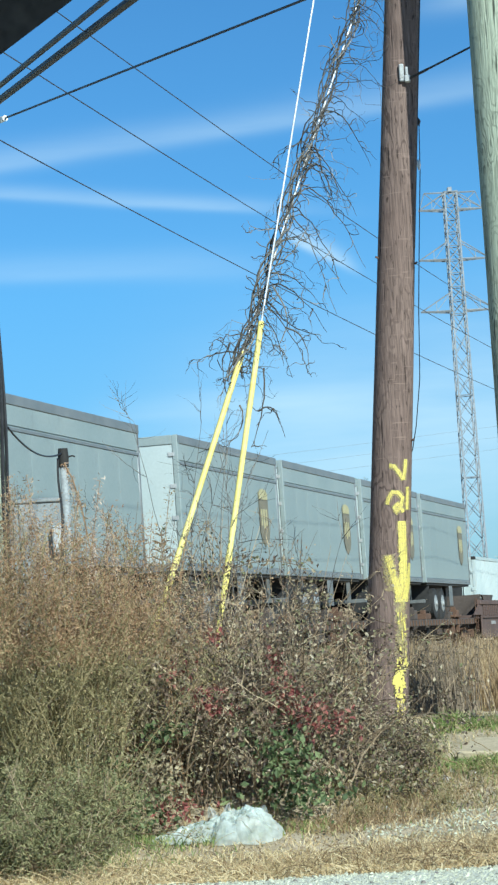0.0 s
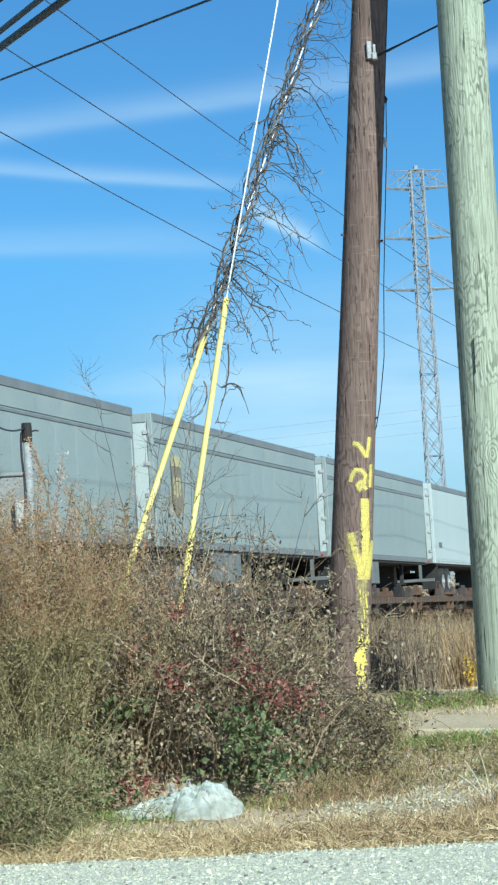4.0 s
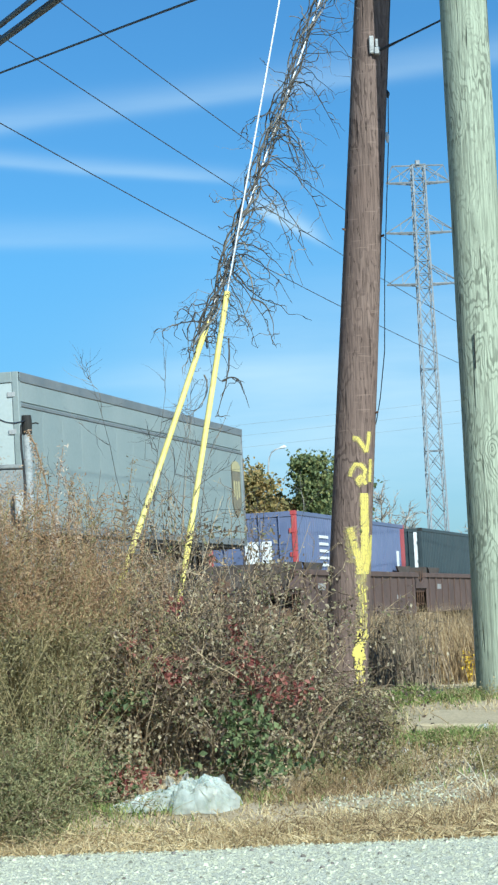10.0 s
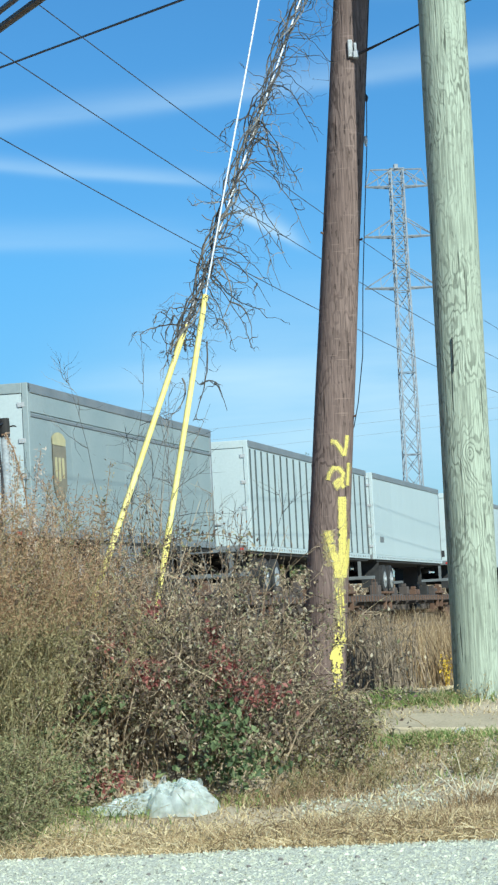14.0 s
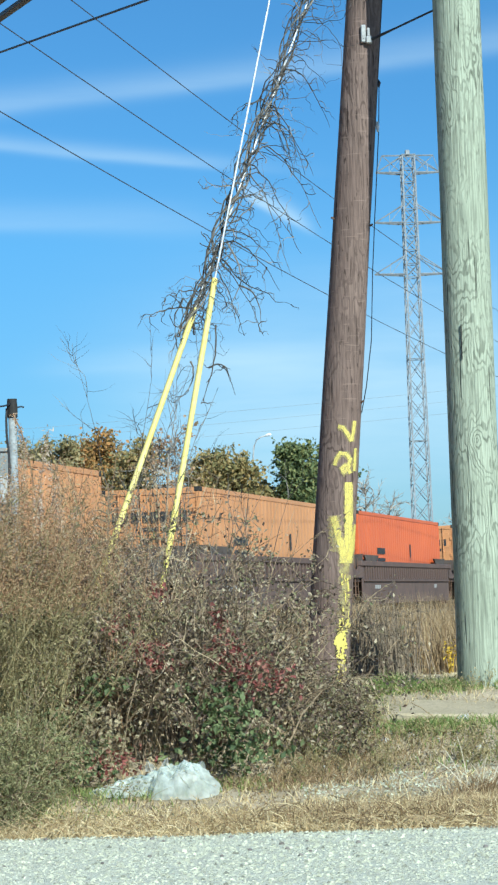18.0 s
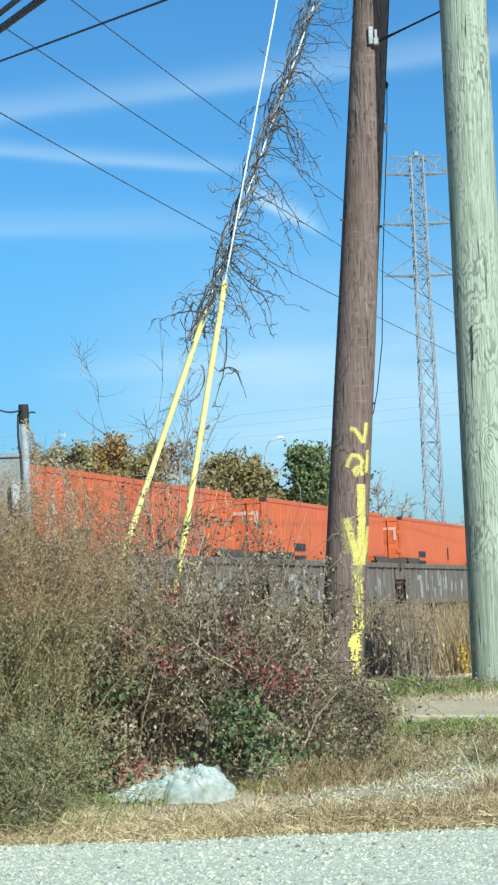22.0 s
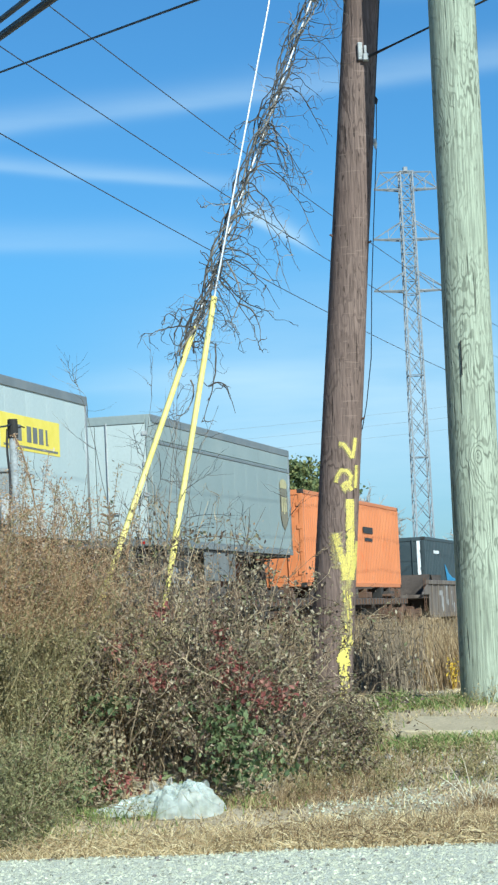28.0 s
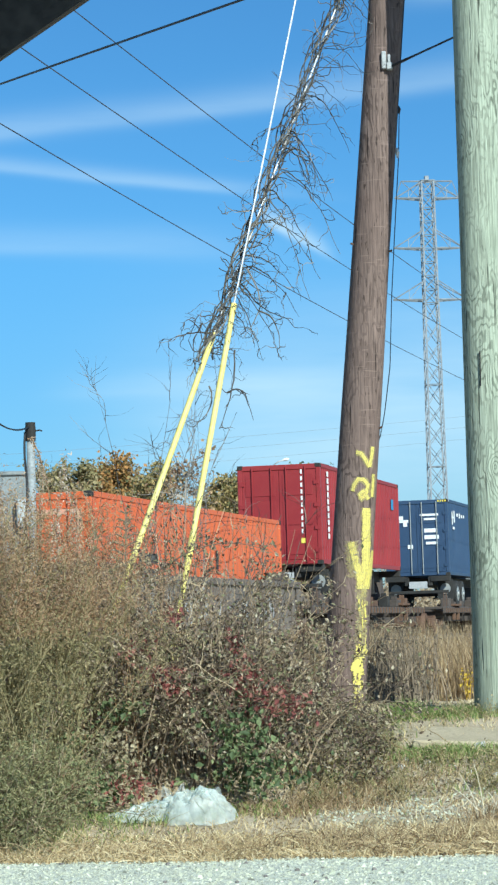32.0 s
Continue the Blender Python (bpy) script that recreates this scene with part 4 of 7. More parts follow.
def build_car():
    """The parked car that the camera sits in: only a dark pillar edge of its window frame shows."""
    car = thing("parked_car", "dark trim of a parked car's open window", "car")
    a, b = Vector((-0.048, 0.45, 1.519)), Vector((-0.030, 0.45, 1.531))
    w = (b - a).normalized()
    nrm = Vector((-w.z, 0, w.x))
    rows = [a - w * 0.55, a - w * 0.1, a, b, b + w * 0.1, b + w * 0.6]
    sh = Shape()
    for p in rows:
        bend = 0.0
        for q in (p, p + nrm * 0.012 + Vector((0, -0.02, 0)), p + nrm * 0.09 + Vector((0, -0.02, 0)), p + nrm * 0.09 + Vector((0, 0.04, 0)), p + nrm * 0.012 + Vector((0, 0.04, 0))):
            sh.v.append(tuple(q))
    for i in range(len(rows) - 1):
        for j in range(5):
            sh.f.append((i * 5 + j, i * 5 + (j + 1) % 5, (i + 1) * 5 + (j + 1) % 5, (i + 1) * 5 + j))
    part("window_frame", sh, M_CARTRIM, car, "dark window frame")
    part("front_door", Shape().box(-0.95, 0.12, 0.44, 0.52, 0.34, 1.02, 0.03), M_CARTRIM, car)
    part("rear_door", Shape().box(0.13, 1.05, 0.44, 0.52, 0.34, 1.02, 0.03), M_CARTRIM, car)
    part("front_wing", Shape().box(-2.25, -0.96, 0.40, 0.52, 0.42, 0.98, 0.05), M_CARTRIM, car)
    part("rear_wing", Shape().box(1.06, 2.25, 0.40, 0.52, 0.42, 1.05, 0.05), M_CARTRIM, car)
    part("far_side", Shape().box(-2.25, 2.25, -1.32, -1.22, 0.34, 1.02, 0.04), M_CARTRIM, car)
    part("bonnet", Shape().box(-2.3, -1.0, -1.25, 0.42, 0.86, 0.98, 0.05), M_CARTRIM, car)
    part("floor_pan", Shape().box(-2.2, 2.2, -1.25, 0.42, 0.24, 0.32, 0.02), M_CARTRIM, car)
    part("tailgate", Shape().box(2.18, 2.28, -1.25, 0.42, 0.4, 1.1, 0.03), M_CARTRIM, car)
    part("roof", Shape().box(0.52, 2.1, -1.15, 0.44, 1.88, 1.93, 0.02), M_CARTRIM, car)
    for y in (0.47, -1.2):
        part("rear_pillar", Shape().tube([(2.2, y, 1.02), (2.1, y, 1.5), (1.9, y, 1.88)], 0.035, 6), M_CARTRIM, car)
    part("front_pillar", Shape().tube([(-0.95, -1.2, 1.0), (-0.4, -1.18, 1.3), (0.55, -1.15, 1.88)], 0.035, 6), M_CARTRIM, car)
    for x in (-1.45, 1.55):
        for y, s in ((0.40, 1), (-1.20, -1)):
            wheel = part("tyre", Shape().disc((x, y, 0.33), (0, 1, 0), 0.32, 0.2, 24), M_TYRE, car)
            part("rim", Shape().disc((x, y + s * 0.105, 0.33), (0, 1, 0), 0.2, 0.02, 16), M_WHEELRIM, wheel)


# ---- plants ----
def leaves(shape, centres, size, spread=0.35, long=1.6, droop=0.0):
    """A folded leaf of two facets at every centre."""
    n = len(centres)
    c = np.asarray(centres, float)
    ax = rng.normal(size=(n, 3))
    ax[:, 2] -= droop
    ax /= np.linalg.norm(ax, axis=1)[:, None]
    up = rng.normal(size=(n, 3)) * 0.8 + np.array([0.15, -0.45, 0.75])
    sd = np.cross(ax, up)
    sd /= np.linalg.norm(sd, axis=1)[:, None] + 1e-9
    nr = np.cross(sd, ax)
    s = size * (1 + spread * rng.uniform(-1, 1, n))[:, None]
    base, tip = c - ax * s * long / 2, c + ax * s * long / 2
    l, r = c - sd * s * 0.5 + nr * s * 0.16, c + sd * s * 0.5 + nr * s * 0.16
    k = len(shape.v)
    shape.v += [tuple(p) for p in np.stack([base, r, tip, l], 1).reshape(-1, 3)]
    shape.f += [t for i in range(n) for t in ((k + 4 * i, k + 4 * i + 1, k + 4 * i + 2), (k + 4 * i, k + 4 * i + 2, k + 4 * i + 3))]


def blades(shape, feet, heights, width, lean, bend=0.5):
    """Grass blades: a narrow strip of three joints that bends over."""
    n = len(feet)
    c = np.asarray(feet, float)
    h = np.asarray(heights, float)[:, None]
    a = rng.uniform(0, 2 * np.pi, n)
    out = np.stack([np.cos(a), np.sin(a), np.zeros(n)], 1)
    b = rng.uniform(0, 2 * np.pi, n)
    side = np.stack([np.cos(b), 0.35 * np.sin(b), np.zeros(n)], 1) * width * 0.5
    ln = lean * rng.uniform(0.2, 1.3, n)[:, None]
    p = [c, c + out * h * ln * 0.35 + np.array([0, 0, 1]) * h * 0.5, c + out * h * ln + np.array([0, 0, 1]) * h * (1 - bend * ln * 0.4)]
    k = len(shape.v)
    shape.v += [tuple(q) for q in np.stack([p[0] - side, p[0] + side, p[1] + side * 0.8, p[1] - side * 0.8, p[2]], 1).reshape(-1, 3)]
    for i in range(n):
        j = k + 5 * i
        shape.f += [(j, j + 1, j + 2, j + 3), (j + 3, j + 2, j + 4)]


def cane(foot, way, length, steps, curl, droop):
    """A wandering shoot: a list of points."""
    p, d, pts = np.array(foot, float), np.array(way, float), []
    d /= np.linalg.norm(d)
    for i in range(steps + 1):
        pts.append(tuple(p))
        d = d + rng.normal(size=3) * curl + np.array([0, 0, -droop])
        d /= np.linalg.norm(d)
        p = p + d * length / steps
    return pts


def shoots(shape, pts, r, depth, n, length, curl, droop, tips=None, sides=3):
    """A branch with side shoots, each finer than the last."""
    m = len(pts)
    shape.tube(pts, [r * (1 - 0.75 * i / (m - 1)) for i in range(m)], sides, False)
    if tips is not None:
        tips += pts[m // 2:]
    if depth == 0:
        return
    for _ in range(n):
        i = int(rng.integers(max(1, m // 5), m))
        d = np.array(pts[i]) - np.array(pts[i - 1])
        d = d / (np.linalg.norm(d) + 1e-9) + rng.normal(size=3) * 0.75
        shoots(shape, cane(pts[i], d, length * rnd(0.5, 1.1), max(3, m - 2), curl, droop), r * 0.55, depth - 1, max(2, n - 1), length * 0.6, curl, droop, tips, sides)


L_BRAMBLE = leafy("bramble_leaves", [(0.0, (0.070, 0.058, 0.050)), (0.35, (0.19, 0.135, 0.11)), (0.62, (0.21, 0.225, 0.12)), (0.80, (0.34, 0.265, 0.195)), (1.0, (0.54, 0.48, 0.37))])
L_GREEN = leafy("green_vine_leaves", [(0.0, (0.070, 0.105, 0.050)), (0.5, (0.130, 0.175, 0.085)), (1.0, (0.26, 0.31, 0.16))])
L_JUNIPER = leafy("juniper_sprays", [(0.0, (0.135, 0.15, 0.075)), (0.5, (0.26, 0.262, 0.14)), (1.0, (0.42, 0.385, 0.225))])
L_RED = leafy("red_vine_leaves", [(0.0, (0.17, 0.06, 0.058)), (0.6, (0.315, 0.11, 0.105)), (1.0, (0.42, 0.22, 0.18))])
L_LITTER = leafy("leaf_litter", [(0.0, (0.16, 0.11, 0.07)), (0.5, (0.32, 0.25, 0.15)), (0.85, (0.46, 0.39, 0.26)), (1.0, (0.20, 0.24, 0.10))])
L_PALE = leafy("pale_dead_leaves", [(0.0, (0.22, 0.18, 0.12)), (1.0, (0.48, 0.42, 0.3))])
L_STALK = leafy("bleached_stalks", [(0.0, (0.50, 0.45, 0.36)), (1.0, (0.72, 0.66, 0.55))], 0.7, 0.0)
L_TWIG = leafy("bramble_twigs", [(0.0, (0.10, 0.074, 0.053)), (0.5, (0.24, 0.178, 0.125)), (1.0, (0.45, 0.365, 0.26))], 0.8, 0.0)
L_VINE = leafy("dead_vine_bark", [(0.0, (0.048, 0.045, 0.046)), (0.55, (0.105, 0.098, 0.096)), (1.0, (0.25, 0.235, 0.225))], 0.85, 0.0)
L_DRY = leafy("dry_brown_weeds", [(0.0, (0.21, 0.122, 0.075)), (0.5, (0.40, 0.25, 0.155)), (0.8, (0.54, 0.385, 0.25)), (1.0, (0.34, 0.26, 0.14))])
L_OLIVE = leafy("olive_feathery_foliage", [(0.0, (0.19, 0.175, 0.09)), (0.5, (0.33, 0.29, 0.155)), (1.0, (0.48, 0.385, 0.24))])
L_STRAW = leafy("straw", [(0.0, (0.38, 0.29, 0.17)), (0.5, (0.63, 0.51, 0.32)), (1.0, (0.82, 0.72, 0.50))])
L_GRASS = leafy("green_grass", [(0.0, (0.14, 0.20, 0.06)), (0.6, (0.22, 0.30, 0.10)), (1.0, (0.46, 0.43, 0.22))])
L_TALLDRY = leafy("tall_dry_grass", [(0.0, (0.15, 0.105, 0.068)), (0.5, (0.36, 0.26, 0.155)), (1.0, (0.54, 0.42, 0.275))])
L_DARKSTEM = leafy("dark_weed_stems", [(0.0, (0.085, 0.07, 0.058)), (1.0, (0.26, 0.205, 0.155))], 0.8, 0.0)
L_YELLOW = leafy("yellow_weed_leaves", [(0.0, (0.55, 0.36, 0.03)), (1.0, (0.75, 0.55, 0.08))])
L_PLUME = leafy("weed_seed_heads", [(0.0, (0.33, 0.235, 0.18)), (1.0, (0.60, 0.48, 0.39))])
L_FLUFF = leafy("pale_seed_fluff", [(0.0, (0.34, 0.26, 0.22)), (0.5, (0.50, 0.41, 0.36)), (1.0, (0.66, 0.57, 0.51))])
L_AUTUMN = leafy("autumn_tree_leaves", [(0.0, (0.17, 0.18, 0.085)), (0.5, (0.32, 0.27, 0.125)), (1.0, (0.47, 0.335, 0.155))])
L_RUSSET = leafy("russet_tree_leaves", [(0.0, (0.20, 0.175, 0.07)), (0.5, (0.37, 0.23, 0.095)), (1.0, (0.50, 0.26, 0.10))])
L_OAK = leafy("deep_green_tree_leaves", [(0.0, (0.095, 0.135, 0.065)), (0.6, (0.18, 0.225, 0.105)), (1.0, (0.33, 0.33, 0.14))])
L_BARK = leafy("tree_bark", [(0.0, (0.08, 0.065, 0.055)), (1.0, (0.14, 0.12, 0.1))], 0.9, 0.0)
L_FARTWIG = leafy("far_bare_twigs", [(0.0, (0.238, 0.217, 0.21)), (1.0, (0.42, 0.378, 0.35))], 0.9, 0.0)


def bush_top(x):
    """Height of the brambles over the ground along their length."""
    return float(np.interp(x, [-1.55, -1.3, -0.9, -0.4, 0.1, 0.35, 0.5, 0.75, 0.95], [1.2, 1.48, 1.46, 1.38, 1.05, 0.62, 0.36, 0.15, 0.09]))


def build_bramble():
    bush = thing("bramble_bush", "tangled purple-brown bramble thicket with a few red and green leaves", "bush")
    canes, tips = Shape(), []
    for _ in range(330):
        x = rnd(-1.6, 0.88)
        y = rnd(16.55, 18.5) + 0.15 * max(0, x) + rnd(0, 0.2)
        h = bush_top(x) * rnd(0.55, 1.12)
        pts = cane((x, y, land(x, y) - 0.03), (rnd(-0.5, 0.5), rnd(-0.6, 0.25), 1), h * 1.25, 9, 0.16, 0.075)
        shoots(canes, pts, 0.0075, 1, 5, 0.34 * min(1, 0.25 + bush_top(x)), 0.25, 0.04, tips)
    for _ in range(90):
        x = rnd(-1.5, 0.5)
        y = rnd(17.0, 18.4)
        pts = cane((x, y, land(x, y)), (rnd(-0.3, 0.3), rnd(-0.3, 0.2), 1), bush_top(x) * rnd(1.05, 1.5), 9, 0.09, 0.01)
        shoots(canes, pts, 0.006, 2, 3, 0.22, 0.22, 0.0)
    part("cane_tangle", canes, L_TWIG, bush)
    tips = np.array(tips)
    fol = Shape()
    for k in range(2):
        pick = tips[rng.integers(0, len(tips), 14500)] + rng.normal(size=(14500, 3)) * (0.035, 0.035, 0.035)
        leaves(fol, pick, 0.0175, 0.55, 1.7, 0.4)
    part("leaves", fol, L_BRAMBLE, bush, "small dull purple-brown and grey-green leaves")

    def cluster(name, mat, spots, n, size, label):
        sh = Shape()
        for x, z, rx, rz, k in spots:
            c = np.stack([rng.normal(x, rx, k), np.zeros(k), rng.normal(z, rz, k)], 1)
            c[:, 1] = [16.13 + 0.72 * max(0.0, zz - 0.15) + rnd(-0.08, 0.14) for zz in c[:, 2]]
            for q in c:
                if -0.78 < q[0] < -0.12 and q[2] < 0.45:
                    q[1] += 0.3
                q[2] = max(q[2], land(q[0], q[1]) + 0.02)
            leaves(sh, c, size, 0.4, 1.5, 0.3)
        part(name, sh, mat, bush, label)

    cluster("green_leaves", L_GREEN, [(-1.02, 0.87, 0.10, 0.05, 110), (-0.16, 0.66, 0.12, 0.12, 230), (-0.02, 0.48, 0.15, 0.09, 170), (-1.2, 0.42, 0.12, 0.08, 90), (-1.15, 0.30, 0.15, 0.06, 130), (-0.30, 0.36, 0.18, 0.06, 90), (0.08, 0.38, 0.18, 0.06, 60), (-1.35, 0.60, 0.10, 0.10, 80)], 0, 0.034, "green bramble leaves")
    cluster("red_leaves", L_RED, [(-0.92, 1.27, 0.07, 0.04, 70), (-0.20, 1.28, 0.035, 0.05, 70), (-0.14, 1.10, 0.07, 0.05, 90), (0.16, 0.86, 0.10, 0.06, 120), (-0.72, 1.10, 0.08, 0.04, 100), (-0.62, 0.98, 0.06, 0.03, 70), (-0.92, 0.35, 0.11, 0.05, 120), (-0.02, 0.95, 0.12, 0.05, 90), (-1.38, 0.30, 0.05, 0.07, 60), (-0.62, 1.50, 0.04, 0.03, 50)], 0, 0.028, "red creeper leaves")
    cluster("dead_leaves", L_PALE, [(-1.02, 0.62, 0.10, 0.06, 190), (-0.95, 0.48, 0.09, 0.06, 170), (-1.22, 0.55, 0.12, 0.08, 130), (-1.05, 0.34, 0.12, 0.05, 120), (-1.15, 1.02, 0.12, 0.08, 90), (-0.2, 0.8, 0.4, 0.3, 160)], 0, 0.022, "pale dead leaves")


def build_left_shrubs():
    shrub = thing("dry_shrub", "feathery tan-brown dead shrub", "shrub")
    sh, tips = Shape(), []

    def top(x):
        return float(np.interp(x, [-2.9, -2.2, -1.8, -1.55, -1.4, -1.3, -1.18], [2.25, 2.2, 2.1, 1.9, 1.7, 1.5, 1.2]))

    for _ in range(560):
        x = rnd(-2.9, -1.2)
        y = rnd(15.75, 17.6) if x < -1.40 else rnd(17.3, 18.5)
        h = max(0.25, (top(x) - 0.02) * rnd(0.62, 1.0) ** 0.7)
        pts = cane((x, y, land(x, y) - 0.02), (rnd(-0.35, 0.35), rnd(-0.5, 0.2), 1), h * 1.08, 7, 0.10, 0.03)
        shoots(sh, pts, 0.005, 1, 8, 0.28, 0.16, 0.0, tips)
    part("stem_tangle", sh, L_OLIVE, shrub)
    tips = np.array(tips)
    fuzz = Shape()
    low = tips[tips[:, 2] < 1.52]
    high = tips[tips[:, 2] >= 1.38]
    for _ in range(2):
        leaves(fuzz, high[rng.integers(0, len(high), 44000)] + rng.normal(size=(44000, 3)) * 0.04, 0.0057, 0.45, 4.6)
    part("dead_foliage", fuzz, L_DRY, shrub, "fine dry brown foliage")
    olive = Shape()
    for _ in range(2):
        leaves(olive, low[rng.integers(0, len(low), 34000)] + rng.normal(size=(34000, 3)) * 0.045 - (0, 0.05, 0), 0.0066, 0.4, 4.2)
    part("olive_foliage", olive, L_OLIVE, shrub, "olive green feathery lower foliage")

    green = thing("juniper_shrub", "low dull olive-green feathery juniper shrub", "shrub")
    sh, tips = Shape(), []
    for _ in range(180):
        x, y = rnd(-2.4, -1.56), rnd(15.25, 16.1)
        h = rnd(0.25, 0.95) * float(np.interp(x, [-1.7, -1.3], [1, 0.45]))
        pts = cane((x, y, land(x, y) - 0.02), (rnd(-0.5, 0.9), rnd(-0.7, 0.2), 0.75), h, 6, 0.12, 0.07)
        shoots(sh, pts, 0.006, 1, 7, 0.22, 0.15, 0.03, tips)
    part("stem_tangle", sh, L_TWIG, green)
    tips = np.array(tips)
    fol = Shape()
    leaves(fol, tips[rng.integers(0, len(tips), 42000)] + rng.normal(size=(42000, 3)) * 0.035, 0.0072, 0.45, 4.4, -0.1)
    part("foliage", fol, L_JUNIPER, green, "dull olive-green feathery foliage")

    for i in range(64):
        x = -2.75 + 1.95 * (i / 64) ** 1.1 + rnd(-0.06, 0.06)
        y = rnd(16.6, 18.2)
        h = float(np.interp(x, [-2.8, -1.9, -1.5, -1.0], [2.32, 2.28, 2.15, 1.80])) + rnd(-0.45, 0.22)
        w = thing("tall_weed", "tall dry weed stalk with a brown seed head", "weed", "dry weeds above the shrubs")
        pts = cane((x, y, land(x, y) - 0.02), (rnd(-0.12, 0.12), rnd(-0.1, 0.1), 1), h, 10, 0.035, 0.0)
        part("stalk", Shape().tube(pts, [0.006 - 0.0004 * k for k in range(11)], 4), L_DRY, w)
        sh = Shape()
        n = 150
        t = rng.uniform(0.58, 1.0, n) * 10
        c = np.array([np.array(pts[min(9, int(q))]) + (np.array(pts[min(10, int(q) + 1)]) - np.array(pts[min(9, int(q))])) * (q - int(q)) for q in t])
        leaves(sh, c + rng.normal(size=(n, 3)) * (0.020, 0.020, 0.014), 0.0085, 0.5, 3.4)
        if i % 3 == 0 and x < -1.3:
            k = 240
            q = rng.uniform(0.72, 1.0, k) * 9.99
            c = np.array([np.array(pts[int(v)]) + (np.array(pts[int(v) + 1]) - np.array(pts[int(v)])) * (v - int(v)) for v in q])
            leaves(sh, c + rng.normal(size=(k, 3)) * (0.022, 0.022, 0.016), 0.0075, 0.4, 3.0)
            tagged(part("plume", sh, L_FLUFF, w, "pale fluffy seed plume"), kind="stuff")
        elif i % 2 == 0:
            tagged(part("seed_head", sh, L_PLUME, w, "fluffy brown seed head"), kind="stuff")
        else:
            tagged(part("dry_leafage", sh, L_PALE, w), kind="stuff")
    w = thing("goldenrod_stalk", "dark feathery dead goldenrod stalk above the brambles", "weed")
    pts = [(-1.0 + 0.03 * q, 17.5, 1.5 + 0.82 * q) for q in np.linspace(0, 1, 12)]
    part("stalk", Shape().tube(pts, 0.005, 4), L_DARKSTEM, w)
    for k in range(9):
        for sx in (-1, 1):
            x0, z0, ln = -1.0 + 0.03 * (0.3 + k * 0.08), 1.5 + 0.82 * (0.34 + k * 0.075), 0.17 * (1 - k * 0.085)
            part("frond", Shape().tube([(x0, 17.5, z0), (x0 + sx * ln * 0.6, 17.49, z0 + ln * 0.35), (x0 + sx * ln, 17.48, z0 + ln * 0.30)], [0.005, 0.007, 0.002], 4), L_DARKSTEM, w)
    w = thing("arching_cane", "dark bramble cane arching above the thicket", "bramble")
    pts = [(-0.95 + 0.98 * q, 18.0 - 0.1 * q, 1.72 + 0.26 * math.sin(q * 2.4) + 0.10 * q) for q in np.linspace(0, 1, 16)]
    part("stem", Shape().tube(pts, [0.007 - 0.0003 * k for k in range(16)], 4), L_DARKSTEM, w)
    sh = Shape()
    leaves(sh, np.array([pts[int(k)] for k in rng.integers(3, 16, 90)]) + rng.normal(size=(90, 3)) * (0.05, 0.03, 0.03), 0.024, 0.4, 1.7)
    tagged(part("leafage", sh, L_BRAMBLE, w), kind="stuff")
    # one tall arching stalk beside the pipe post
    w = thing("tall_weed", "arching tall dry weed with a drooping seed head", "weed", "dry weeds above the shrubs")
    pts = [(-1.62, 19.0, 0.7), (-1.60, 19, 1.6), (-1.62, 19, 2.2), (-1.68, 19, 2.6), (-1.74, 19, 2.85), (-1.80, 19, 2.98), (-1.83, 19, 2.97)]
    part("stalk", Shape().tube(pts, 0.006, 4), L_DRY, w)
    sh = Shape()
    leaves(sh, np.array([np.array(pts[3]) + (np.array(pts[5]) - np.array(pts[3])) * q for q in rng.uniform(0, 1, 160)]) + rng.normal(size=(160, 3)) * 0.013, 0.011, 0.4, 2.6)
    part("seed_head", sh, L_PLUME, w)


def build_saplings():
    for x, y, h, k in ((-1.25, 22.0, 3.15, 6), (-0.80, 21.8, 2.95, 6), (-0.98, 22.5, 3.35, 7), (-0.50, 20.6, 2.1, 5), (-0.1, 20.2, 1.9, 4), (0.05, 20.5, 1.8, 4), (-0.62, 21.0, 2.4, 5), (-1.05, 20.4, 2.2, 6)):
        s = thing("bare_sapling", "thin sapling with a few withered leaves behind the brambles", "sapling", "bare saplings by the stay wires")
        sh, tips = Shape(), []
        for _ in range(3):
            pts = cane((x + rnd(-0.1, 0.1), y, land(x, y) - 0.03), (rnd(-0.25, 0.25), rnd(-0.1, 0.1), 1), h * rnd(0.75, 1.0), 10, 0.07, 0.0)
            shoots(sh, pts, 0.0075, 2, k, 0.5, 0.14, -0.02, tips)
        part("branchwork", sh, L_VINE, s)
        low = np.array([p for p in tips if p[2] < 2.35])
        if len(low):
            n = 90
            fol = Shape()
            leaves(fol, low[rng.integers(0, len(low), n)] + rng.normal(size=(n, 3)) * 0.03, 0.014, 0.5, 2.0, 0.3)
            part("withered_leaves", fol, L_DRY, s, "withered brown leaves")


